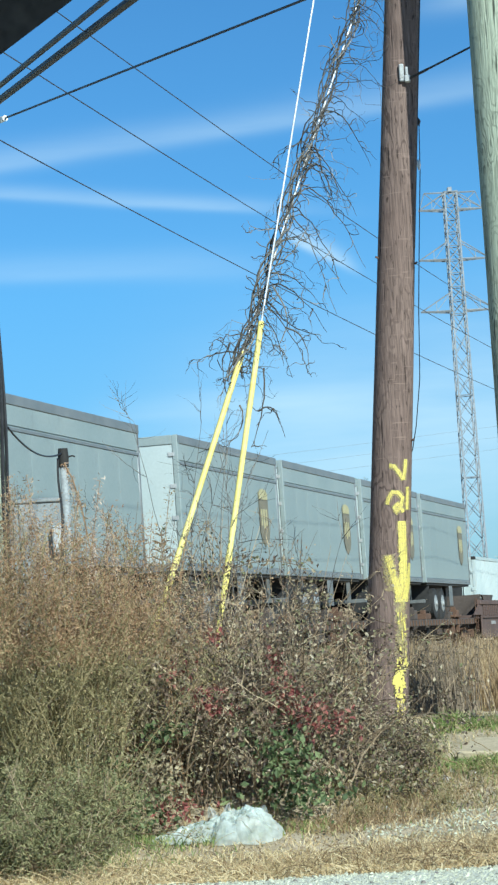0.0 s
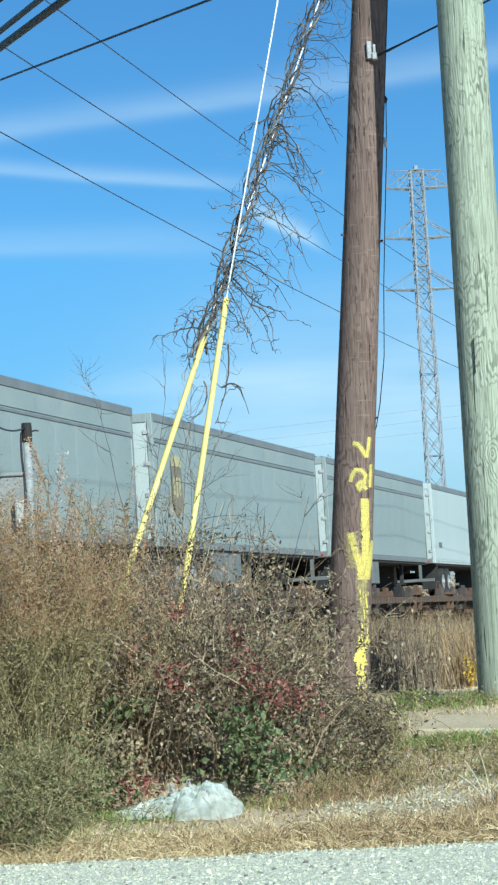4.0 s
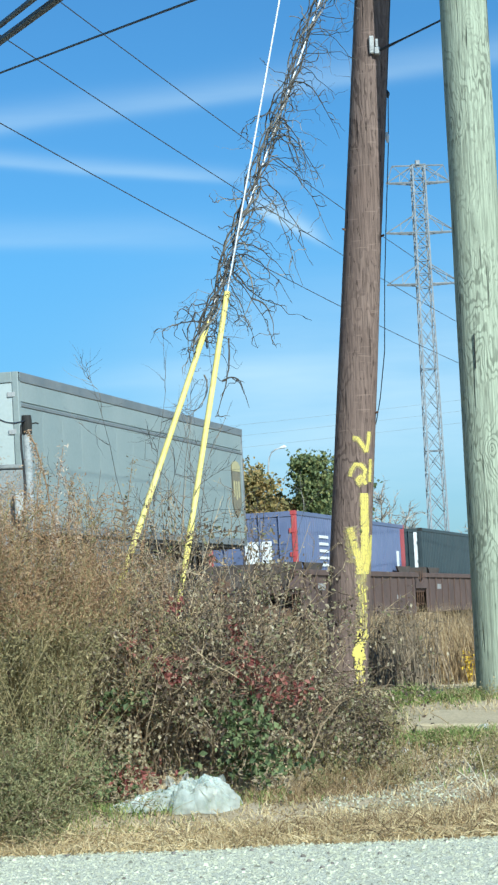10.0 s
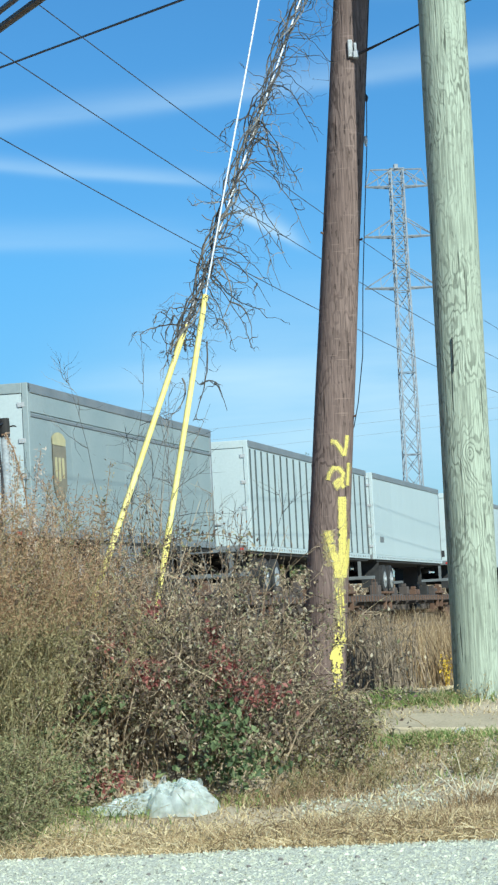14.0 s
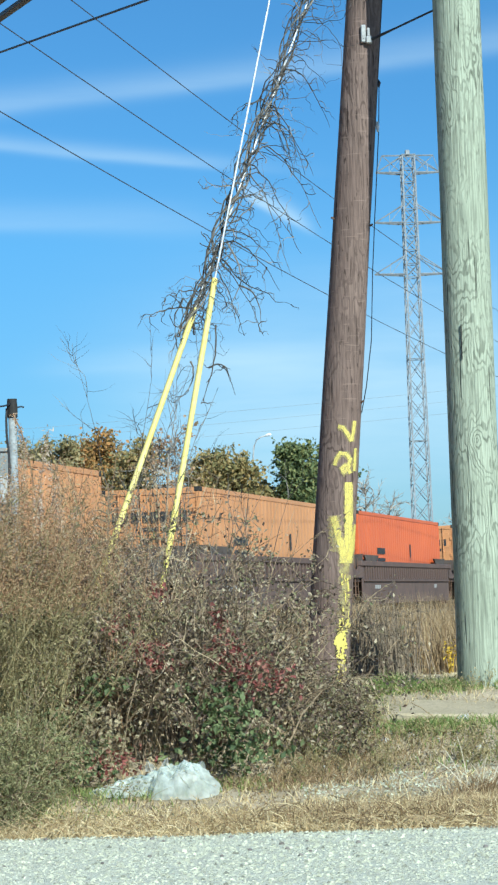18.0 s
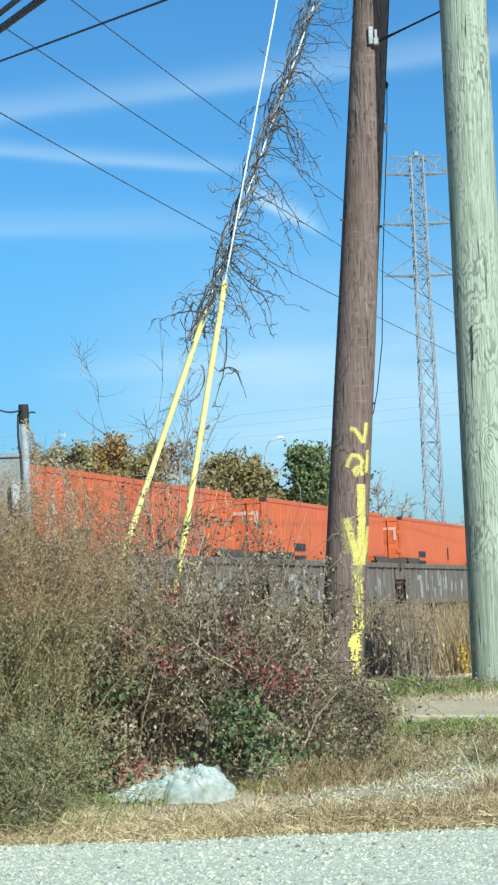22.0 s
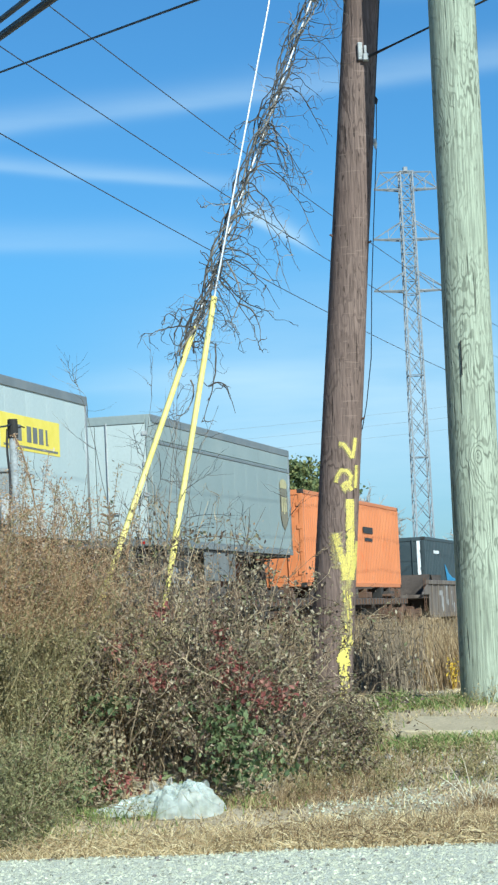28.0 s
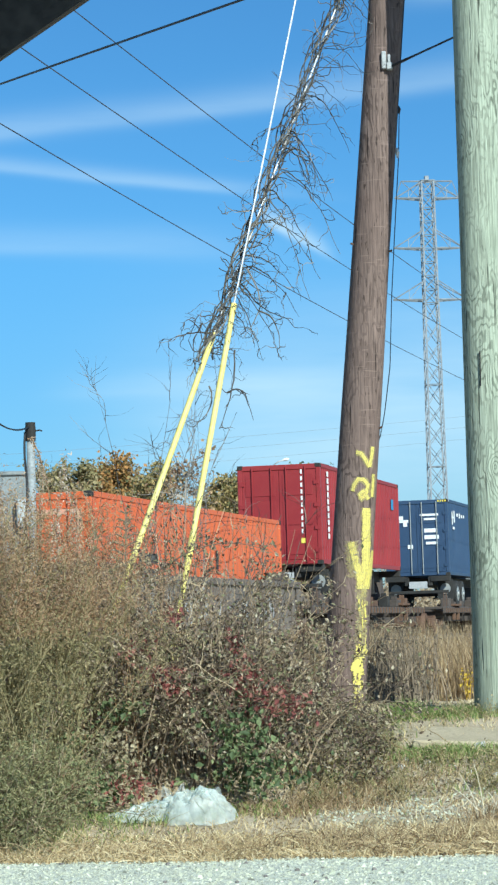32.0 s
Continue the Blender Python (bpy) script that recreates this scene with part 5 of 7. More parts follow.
def build_vine():
    """A dead climber that has wound itself up the second stay wire."""
    vine = thing("dead_vine", "leafless dead vine tangled round the stay wires", "vine")
    low, high = Vector((-0.31, 19.3, 3.82)), brown_at(8.05, 0.05)
    a, b = low.lerp(high, -0.05), low.lerp(high, 0.78)
    rope = Shape()
    for k in range(8):
        ph = rnd(0, 6.3)
        pts = []
        for i in range(46):
            u = i / 45
            r = 0.025 + 0.055 * math.sin(u * 5 + k) ** 2
            pts.append(a.lerp(b, u) + Vector((math.cos(u * 26 + ph) * r - 0.03 * math.sin(u * 3.1), math.sin(u * 26 + ph) * r, rnd(-0.02, 0.02))))
        rope.tube(pts, [0.0078 * (1 - 0.4 * i / 45) for i in range(46)], 4, False)
    for k in range(95):
        p = a.lerp(b, rnd(0.0, 0.95)) + Vector((rnd(-0.05, 0.05), rnd(-0.04, 0.04), 0))
        rope.tube(cane(p, (rnd(-0.3, 0.5), rnd(-0.3, 0.3), rnd(-1, 1)), rnd(0.12, 0.30), 7, 0.42, 0.0), 0.0040, 4, False)
    part("stem_rope", rope, L_VINE, vine)
    sh = Shape()
    for i in range(140):
        u = rnd(0, 1) ** 1.1
        p = a.lerp(b, u) + Vector((rnd(-0.05, 0.05), rnd(-0.04, 0.04), 0))
        out = 1 if rnd(0, 1) < 0.66 else -1
        ln = rnd(0.14, 0.50) * (1.45 if out > 0 else 0.75)
        pts = cane(p, (out * rnd(0.3, 1), rnd(-0.5, 0.5), rnd(-0.6, 0.9)), ln, 13, 0.34, rnd(-0.03, 0.14))
        shoots(sh, pts, 0.0044, 1, 2, ln * 0.5, 0.40, 0.05)
    # long runners: where they leave the wire, how far they reach across and down, and how they bow
    for u, reach, fall, bow in ((0.43, 0.55, -0.64, 0.22), (0.21, 0.50, -0.40, 0.14), (0.19, 0.60, -0.45, -0.12), (0.51, 0.33, -0.47, 0.24), (0.55, 0.18, -0.58, 0.05), (0.37, 0.36, -0.80, 0.20),
                                (0.27, 0.33, 0.30, -0.07), (0.55, -0.34, -0.10, 0.06), (0.35, -0.30, 0.0, 0.03), (0.06, -0.45, -0.07, 0.03), (0.10, -0.30, -0.04, 0.02), (0.05, -0.20, -0.40, 0.12),
                                (0.15, 0.27, -0.55, 0.10), (0.50, 0.22, -0.32, 0.10), (0.24, 0.42, -0.30, 0.10), (0.62, 0.40, -0.45, 0.2), (0.31, 0.48, -0.30, 0.16), (0.12, 0.24, -0.30, 0.05), (0.47, 0.45, -0.35, 0.26), (0.40, 0.42, -0.75, 0.12), (0.17, 0.40, -0.62, 0.10)):
        p0 = a.lerp(b, u)
        pts = [p0 + Vector((reach * q + 0.022 * noise.noise(Vector((q * 5, u * 40, 1))), 0.04 * math.sin(q * 4 + u * 30), fall * q ** 1.3 + bow * 4 * q * (1 - q) * (1 - 0.4 * q) + 0.03 * noise.noise(Vector((q * 6, u * 50, 7))))) for q in np.linspace(0, 1, 18)]
        shoots(sh, pts, 0.0082, 1, 6, 0.24, 0.36, 0.05)
    # loops that hang below the guards' tops
    for x0, z0, x1, z1, dx, dz in ((-0.145, 3.67, -0.29, 3.03, 0.04, 0), (-0.36, 3.38, -0.49, 3.05, 0.07, 0), (-0.22, 3.32, -0.01, 3.09, 0.02, 0.12), (-0.03, 4.34, -0.08, 3.76, 0.13, 0), (0.06, 3.99, 0.22, 3.64, 0.05, 0.06), (-0.40, 3.9, -0.47, 3.6, -0.04, 0)):
        pts = [(x0 + (x1 - x0) * q + dx * math.sin(q * 3.14) + 0.015 * noise.noise(Vector((q * 6, x0 * 9, 2))), 19.25, z0 + (z1 - z0) * q + dz * math.sin(q * 3.14)) for q in np.linspace(0, 1, 14)]
        shoots(sh, pts, 0.0085, 1, 4, 0.16, 0.35, 0.04, None, 4)
    part("tendril_tangle", sh, L_VINE, vine, "thin curling dead tendrils")
    sh = Shape()
    for _ in range(14):
        u = rnd(0.02, 0.4)
        foot, top = Vector((-1.1, 18.85, 1.5)), low
        p = foot.lerp(top, u) if rnd(0, 1) < 0.5 else Vector((-0.6, 19.0, 1.88)).lerp(Vector((-0.3, 19.1, 3.2)), u)
        shoots(sh, cane(p, (rnd(-0.5, 0.7), 0, 1), rnd(0.2, 0.55), 8, 0.15, 0.03), 0.004, 1, 3, 0.15, 0.2, 0.0)
    tagged(part("low_tendril_tangle", sh, L_VINE, vine), kind="stuff")


def scatter(n, xr, yr):
    x, y = rng.uniform(*xr, n), rng.uniform(*yr, n)
    return [(a, b, land(a, b) - 0.005) for a, b in zip(x, y)]


def build_grass():
    sh = Shape()
    for xr, yr, n in (((0.62, 2.7), (22.0, 25.5), 5200), ((-1.6, 0.7), (21.5, 25.0), 2600), ((2.0, 9.0), (22, 40), 3000), ((-6, 2), (26, 42), 2600), ((-3.4, -1.6), (22, 28), 900)):
        feet = scatter(n, xr, yr)
        blades(sh, feet, rng.uniform(0.32, 0.84, n), 0.010, 0.42)
    solo("dry_grass", sh, L_TALLDRY, "tall dry tan grass before the railway", "grass", kind="stuff")
    sh = Shape()
    for _ in range(1500):
        p = beside(rnd(34, 170), MID + 5.5 + abs(rnd(0, 6)), 0)
        z = land(p.x, p.y) - 0.03
        pts = cane((p.x, p.y, z), (rnd(-0.3, 0.3), rnd(-0.3, 0.3), 1), rnd(1.1, 2.9), 5, 0.14, 0.0)
        shoots(sh, pts, 0.022, 1, 8, 0.85, 0.25, 0.0)
    k = 16000
    s, w, z = rng.uniform(34, 170, k), rng.uniform(5.5, 12, k) + MID, 0.5 + 2.9 * rng.uniform(0, 1, k) ** 1.2
    leaves(sh, np.array([tuple(beside(p, q, r)) for p, q, r in zip(s, w, z)]), 0.16, 0.5, 1.6)
    solo("scrub", sh, L_TWIG, "brown leafless scrub beyond the railway", "scrub", kind="stuff")
    # weeds standing in shadow: the shade is put into their dark stem colour
    sh = Shape()
    for _ in range(240):
        x, y = rnd(0.66, 1.25) + abs(rnd(0, 0.4)), rnd(20.6, 22.2)
        shoots(sh, cane((x, y, land(x, y)), (rnd(-0.15, 0.15), 0, 1), rnd(0.35, 0.74), 6, 0.09, 0), 0.0065, 1, 3, 0.14, 0.2, 0)
    solo("dark_weeds", sh, L_DARKSTEM, "dead weed stems behind the pole, coloured dark for shade", "weeds", kind="stuff")
    sh = Shape()
    c = np.stack([rng.normal(1.88, 0.035, 70), rng.normal(21.9, 0.1, 70), rng.normal(0.875, 0.05, 70)], 1)
    leaves(sh, c, 0.017, 0.4, 1.6)
    for _ in range(6):
        sh.tube(cane((rnd(1.84, 1.92), 21.9, land(1.88, 21.9) - 0.01), (rnd(-0.1, 0.1), 0, 1), rnd(0.18, 0.26), 4, 0.05, 0), 0.003, 3, False)
    solo("yellow_weed", sh, L_YELLOW, "small weed with bright yellow autumn leaves", "weed", kind="stuff")
    sh = Shape()
    for cx, cy, rx, ry, n in ((1.3, 18.9, 0.4, 0.14, 700), (1.25, 17.30, 0.20, 0.10, 750), (1.7, 17.25, 0.25, 0.08, 300), (1.6, 18.75, 0.2, 0.12, 250), (0.75, 17.9, 0.2, 0.4, 350), (-1.0, 16.1, 0.3, 0.15, 500), (-0.3, 16.25, 0.3, 0.12, 450), (0.6, 17.2, 0.3, 0.35, 420), (1.7, 16.8, 0.3, 0.3, 260), (-1.7, 15.5, 0.4, 0.2, 500)):
        feet = [(a, b, land(a, b) - 0.005) for a, b in zip(rng.normal(cx, rx, n), rng.normal(cy, ry, n))]
        blades(sh, feet, rng.uniform(0.03, 0.10, n), 0.010, 0.7)
    for cx, cy, rx, n, hh in ((1.13, 18.95, 0.06, 420, 0.19), (1.25, 18.9, 0.10, 260, 0.12), (1.5, 18.95, 0.16, 320, 0.11), (1.0, 18.8, 0.08, 160, 0.09), (1.2, 17.25, 0.12, 300, 0.12)):
        feet = [(a, b, land(a, b) - 0.005) for a, b in zip(rng.normal(cx, rx, n), rng.normal(cy, 0.08, n))]
        blades(sh, feet, rng.uniform(0.04, hh, n), 0.013, 0.9)
    solo("green_grass", sh, L_GRASS, "low green grass tufts on the bank", "grass", kind="stuff")
    sh = Shape()
    n = 9500
    x = rng.uniform(-2.6, 2.8, n)
    y = np.array([road_edge(a) for a in x]) + 0.02 + np.abs(rng.normal(0.45, 0.42, n))
    feet = [(a, b, land(a, b) - 0.004) for a, b in zip(x, y)]
    blades(sh, feet, rng.uniform(0.03, 0.11, n), 0.008, 1.8, 1.2)
    n = 9000
    feet = scatter(n, (-2.6, 2.8), (15.4, 20.5))
    blades(sh, feet, rng.uniform(0.03, 0.10, n), 0.008, 1.5, 1.1)
    for _ in range(1500):
        x = rnd(-2.6, 2.8)
        y = road_edge(x) + 0.03 + abs(float(rng.normal(0.25, 0.3)))
        a, ln = rnd(-3.14, 3.14), rnd(0.05, 0.22)
        p = cane((x, y, land(x, y) + 0.008), (math.cos(a), math.sin(a), rnd(0.0, 0.7)), ln, 4, 0.22, 0.12)
        sh.tube([(q[0], q[1], max(q[2], land(q[0], q[1]) + 0.004)) for q in p], 0.0026, 3, False)
    for cx, cy, sx, k, hh in ((0.75, 14.95, 0.55, 1300, 0.15), (1.15, 15.0, 0.35, 900, 0.17), (-0.4, 14.95, 0.8, 900, 0.10), (1.6, 15.0, 0.3, 500, 0.15)):
        feet = [(a, b, land(a, b) - 0.005) for a, b in zip(rng.normal(cx, sx, k), rng.normal(cy, 0.16, k))]
        blades(sh, feet, rng.uniform(0.04, hh, k), 0.007, 0.95)
    brown = Shape()
    for cx, cy, sx, k, hh in ((-0.25, 14.95, 0.18, 420, 0.11), (0.25, 14.98, 0.2, 700, 0.13), (0.62, 15.0, 0.22, 900, 0.15), (1.0, 14.9, 0.2, 800, 0.14), (1.35, 14.95, 0.2, 700, 0.14), (0.7, 15.4, 0.4, 500, 0.10), (0.2, 16.3, 0.4, 500, 0.10), (0.9, 16.8, 0.4, 450, 0.10)):
        feet = [(p, q, land(p, q) - 0.005) for p, q in zip(rng.normal(cx, sx, k), rng.normal(cy, 0.10, k))]
        blades(brown, feet, rng.uniform(0.03, hh, k), 0.006, 1.2)
    # long bent stems lie tangled along the road's edge
    for k in range(2600):
        x = rnd(-2.2, 2.4)
        right = min(max((x + 0.5) / 1.2, 0.25), 1)
        if rnd(0, 1) > right:
            continue
        y = road_edge(x) + 0.10 + abs(float(rng.normal(0.28, 0.24)))
        a, ln = rnd(-3.14, 3.14), rnd(0.12, 0.42)
        p = cane((x, y, land(x, y)), (math.cos(a), 0.45 * math.sin(a), rnd(0.2, 1.1)), ln, 7, 0.16, 0.22)
        (brown if k % 3 else sh).tube([(q[0], q[1], max(q[2], land(q[0], q[1]) + 0.004)) for q in p], [0.0030 - 0.0003 * i for i in range(8)], 3, False)
    for cx, cy, sx, k, hh in ((0.30, 16.35, 0.25, 420, 0.17), (0.62, 16.6, 0.25, 420, 0.15), (0.05, 16.2, 0.2, 260, 0.12), (0.9, 17.1, 0.2, 300, 0.14)):
        feet = [(p, q, land(p, q) - 0.005) for p, q in zip(rng.normal(cx, sx, k), rng.normal(cy, 0.12, k))]
        blades(brown, feet, rng.uniform(0.05, hh, k), 0.007, 1.1)
    solo("withered_grass", brown, L_TALLDRY, "withered brown grass clumps along the verge", "grass", kind="stuff")
    solo("straw_litter", sh, L_STRAW, "matted pale straw along the road's edge", "straw", kind="stuff")
    sh, tips = Shape(), []
    for _ in range(620):
        x, y = rnd(0.15, 1.9), rnd(16.35, 18.9)
        if x > 0.98 and 17.2 < y < 18.5:
            continue
        pts = cane((x, y, land(x, y) - 0.01), (rnd(-0.6, 0.6), rnd(-0.6, 0.3), 1), rnd(0.05, 0.22), 5, 0.2, 0.06)
        shoots(sh, pts, 0.004, 1, 4, 0.09, 0.3, 0.02, tips)
    tips = np.array(tips)
    leaves(sh, tips[rng.integers(0, len(tips), 7000)] + rng.normal(size=(7000, 3)) * 0.015, 0.010, 0.5, 1.8)
    solo("low_weeds", sh, L_OLIVE, "low withered brown-green weeds on the bank", "weeds", kind="stuff")
    tuft = thing("grass_tuft", "upright dead grass tuft with pale stalks", "grass tuft")
    sh = Shape()
    k = 200
    feet = [(a, b, land(a, b) - 0.005) for a, b in zip(rng.normal(1.52, 0.13, 2 * k), rng.normal(15.45, 0.08, 2 * k))]
    blades(sh, feet, rng.uniform(0.08, 0.28, 2 * k), 0.006, 1.0)
    part("blade_tuft", sh, L_TALLDRY, tuft)
    sh = Shape()
    for x, dx, h in ((1.38, -0.13, 0.40), (1.41, -0.06, 0.46), (1.46, 0.08, 0.32), (1.55, 0.16, 0.40), (1.60, 0.12, 0.46), (1.40, -0.20, 0.30), (1.50, 0.03, 0.30), (1.58, 0.22, 0.30), (1.52, -0.09, 0.26), (1.63, 0.20, 0.36)):
        pts = [(x + dx * q ** 1.7, 15.5 - 0.05 * q, land(x, 15.5) + h * (q - 0.12 * q * q)) for q in np.linspace(0, 1, 7)]
        sh.tube(pts, [0.0048 - 0.0005 * i for i in range(7)], 4)
    part("stalk_spray", sh, L_STALK, tuft, "pale bare stalks")
    sh = Shape()
    mulch = Shape()
    n = 15000
    x, y = rng.uniform(-1.8, 2.7, n), 15.0 + np.abs(rng.normal(0, 1.9, n))
    leaves(mulch, np.array([(a, b, land(a, b) + rnd(0.002, 0.010)) for a, b in zip(x, y)]), 0.0085, 0.6, 1.8)
    solo("leaf_litter", mulch, L_LITTER, "brown and pale dead leaf litter on the bank", "leaf litter", kind="stuff")
    for i in range(24):
        x = rnd(0.2, 1.7)
        y = rnd(15.0, 18.2)
        p = cane((x, y, land(x, y) + 0.02), (rnd(-1, 1), rnd(-0.4, 0.4), 0.25), rnd(0.15, 0.5), 6, 0.2, 0.07)
        sh.tube([(a, b, max(c, land(a, b) + 0.006)) for a, b, c in p], 0.003, 4, False)
    solo("fallen_twigs", sh, L_TALLDRY, "brown fallen twigs on the bank", "twigs", kind="stuff")


def build_trees():
    def tree(x, y, h, r, mat, label, n, bare=0.0, size=0.175):
        t = thing("tree", label, "tree", "autumn trees beyond the railway", at=Matrix.Translation((x, y, 0.42)))
        wood, tips = Shape(), []
        trunk = cane((0, 0, 0), (rnd(-0.05, 0.05), rnd(-0.05, 0.05), 1), h * 0.8, 8, 0.05, 0)
        wood.tube(trunk, [0.22 * (1 - 0.1 * i) for i in range(9)], 8, False)
        for k in range(40):
            i = int(rng.integers(2, 9))
            a = rnd(0, 6.28)
            up = rnd(0.15, 1.0)
            pts = cane(trunk[i], (math.cos(a), math.sin(a), up), r * rnd(0.6, 1.1) * (1.15 - 0.06 * i), 7, 0.12, -0.02)
            shoots(wood, pts, 0.07, 1 if bare == 0 else 2, 4, r * 0.45, 0.18, -0.02, tips)
        part("trunk", wood, L_BARK if bare == 0 else L_FARTWIG, t)
        if n:
            tips = np.array(tips)
            fol = Shape()
            n = int(n * 1.45)
            pick = tips[rng.integers(0, len(tips), n)] + rng.normal(size=(n, 3)) * 0.27
            leaves(fol, pick, size, 0.5, 1.3)
            part("crown", fol, mat, t)

    tree(-12.8, 152, 13.2, 2.0, L_OLIVE, "small tree with grey-green leaves", 7500)
    tree(-11.0, 153, 13.5, 1.9, L_OLIVE, "small tree with grey-green leaves", 7500)
    tree(-9.1, 158, 13.4, 2.5, L_RUSSET, "broad tree in russet and green autumn leaf", 7000)
    tree(-6.6, 152, 12.6, 2.6, L_AUTUMN, "olive and gold autumn tree", 7000)
    tree(-3.9, 154, 12.2, 1.9, L_AUTUMN, "olive and gold autumn tree", 6500)
    tree(-9.9, 165, 12.0, 3.4, L_AUTUMN, "olive and gold autumn tree", 6000)
    tree(-7.6, 161, 12.4, 3.0, L_AUTUMN, "olive and gold autumn tree", 5500)
    tree(-3.2, 160, 11.0, 1.7, L_AUTUMN, "olive and gold autumn tree", 4500)
    tree(-5.0, 147, 13.0, 2.6, L_DRY, "half-bare brown tree with a few tan leaves", 1500, 1.0)
    tree(-0.1, 149, 11.0, 2.0, L_AUTUMN, "rounded autumn tree with yellowing leaves", 7000)
    tree(1.0, 151, 10.3, 1.8, L_AUTUMN, "rounded autumn tree with yellowing leaves", 5500)
    tree(2.0, 151, 8.8, 2.0, L_AUTUMN, "rounded autumn tree with yellowing leaves", 4500)
    tree(1.5, 158, 9.4, 1.7, L_AUTUMN, "rounded autumn tree with yellowing leaves", 3600)
    tree(3.9, 152, 12.5, 1.6, L_OAK, "dense dark green tree", 7500)
    tree(5.4, 154, 12.2, 1.7, L_OAK, "dense dark green tree", 6000)
    tree(4.6, 156, 9.8, 1.9, L_OAK, "dense dark green tree", 3600)
    tree(9.4, 178, 11.0, 2.6, L_AUTUMN, "pale bare leafless tree", 0, 1.0)
    tree(11.4, 190, 10.0, 2.4, L_AUTUMN, "pale bare leafless tree", 0, 1.0)
    tree(18.0, 200, 9.0, 2.4, L_AUTUMN, "pale bare leafless tree", 0, 1.0)
    sh, fol = Shape(), Shape()
    for i in range(260):
        x, y = rnd(-140, 240), rnd(330, 420)
        h = rnd(5.5, 9.5)
        pts = cane((x, y, 0.4), (0, 0, 1), h, 5, 0.08, 0)
        shoots(sh, pts, 0.14, 1, 6, h * 0.35, 0.2, 0)
    solo("far_woods", sh, L_FARTWIG, "bare brown woods far beyond the railway", "woods", kind="stuff")


build_poles()
build_guys()
build_lines()
build_post_and_cabinet()
build_slab()
build_bag()
build_tower()
build_street_lamp()
build_car()
build_bramble()
build_left_shrubs()
build_saplings()
build_vine()
build_grass()
build_trees()


# ---- the train ----
DECK = 1.97                                   # top of the flat cars' decks
WELL_FLOOR = 1.30
cache = {}


def once(key, make, mat, smooth=False):
    """One mesh for all alike pieces."""
    if key not in cache:
        cache[key] = make().data(key[0], mat, smooth)
    return cache[key]


def add_wheels(parent, y, r=0.5, x_out=1.27, rims=True):
    """A road axle with dual tyres at both ends."""
    for sx in (-1, 1):
        tyre = part("tyre", once(("tyre", r), lambda: Shape().tube([(-0.27, 0, 0), (-0.25, 0, 0), (0.25, 0, 0), (0.27, 0, 0)], [r * 0.86, r, r, r * 0.86], 28), M_TYRE, False), M_TYRE, parent,
                    at=Matrix.Translation((sx * (x_out - 0.27), y, r)))
        part("rim", once(("rim", r), lambda: Shape().tube([(-0.012, 0, 0), (0.0, 0, 0), (0.012, 0, 0)], [r * 0.56, r * 0.56, r * 0.5], 20).disc((0.02, 0, 0), (1, 0, 0), r * 0.2, 0.06, 12), M_WHEELRIM, True), M_WHEELRIM, tyre,
             at=Matrix.Translation((0.27, 0, 0)) if sx > 0 else Matrix.Translation((-0.27, 0, 0)) @ pose(0, 0, 0, 0, 0, 180))
    part("axle", once(("axle", 0), lambda: Shape().tube([(-0.8, 0, 0), (0.8, 0, 0)], 0.07, 8), M_DARKFRAME), M_DARKFRAME, parent, at=Matrix.Translation((0, y, r)))


def add_undergear(parent, L, skirt):
    add_wheels(parent, 1.6)
    add_wheels(parent, 2.85)
    part("bogie_frame", Shape().box(-0.55, -0.40, 0.6, 4.2, 0.78, 1.16, 0.02).box(0.40, 0.55, 0.6, 4.2, 0.78, 1.16, 0.02).box(-0.5, 0.5, 1.9, 2.5, 0.6, 0.9, 0.02), M_DARKFRAME, parent)
    part("underride_guard", Shape().box(-1.2, 1.2, 0.02, 0.12, 0.52, 0.63, 0.01).box(-0.75, -0.65, 0.03, 0.11, 0.63, 1.16).box(0.65, 0.75, 0.03, 0.11, 0.63, 1.16), M_POSTS, parent, "steel underride guard")
    for sx in (-1, 1):
        part("mudflap", Shape().box(sx * 0.95 - 0.3, sx * 0.95 + 0.3, 0.62, 0.64, 0.25, 1.12), M_TYRE, parent)
        part("landing_leg", Shape().box(sx * 0.85 - 0.06, sx * 0.85 + 0.06, L - 3.0, L - 2.86, 0.42, 1.16, 0.01).box(sx * 0.85 - 0.13, sx * 0.85 + 0.13, L - 3.06, L - 2.80, 0.40, 0.44, 0.005), M_DARKFRAME, parent)
    part("floor_frame", Shape().box(-1.25, 1.25, 0.3, L - 0.2, 1.10, 1.17), M_DARKFRAME, parent)
    if skirt:
        part("side_skirt", Shape().box(1.22, 1.25, 4.4, 7.4 if L > 10 else 5.0, 0.42, 1.12, 0.008), M_POSTS, parent, "grey side skirt panel")


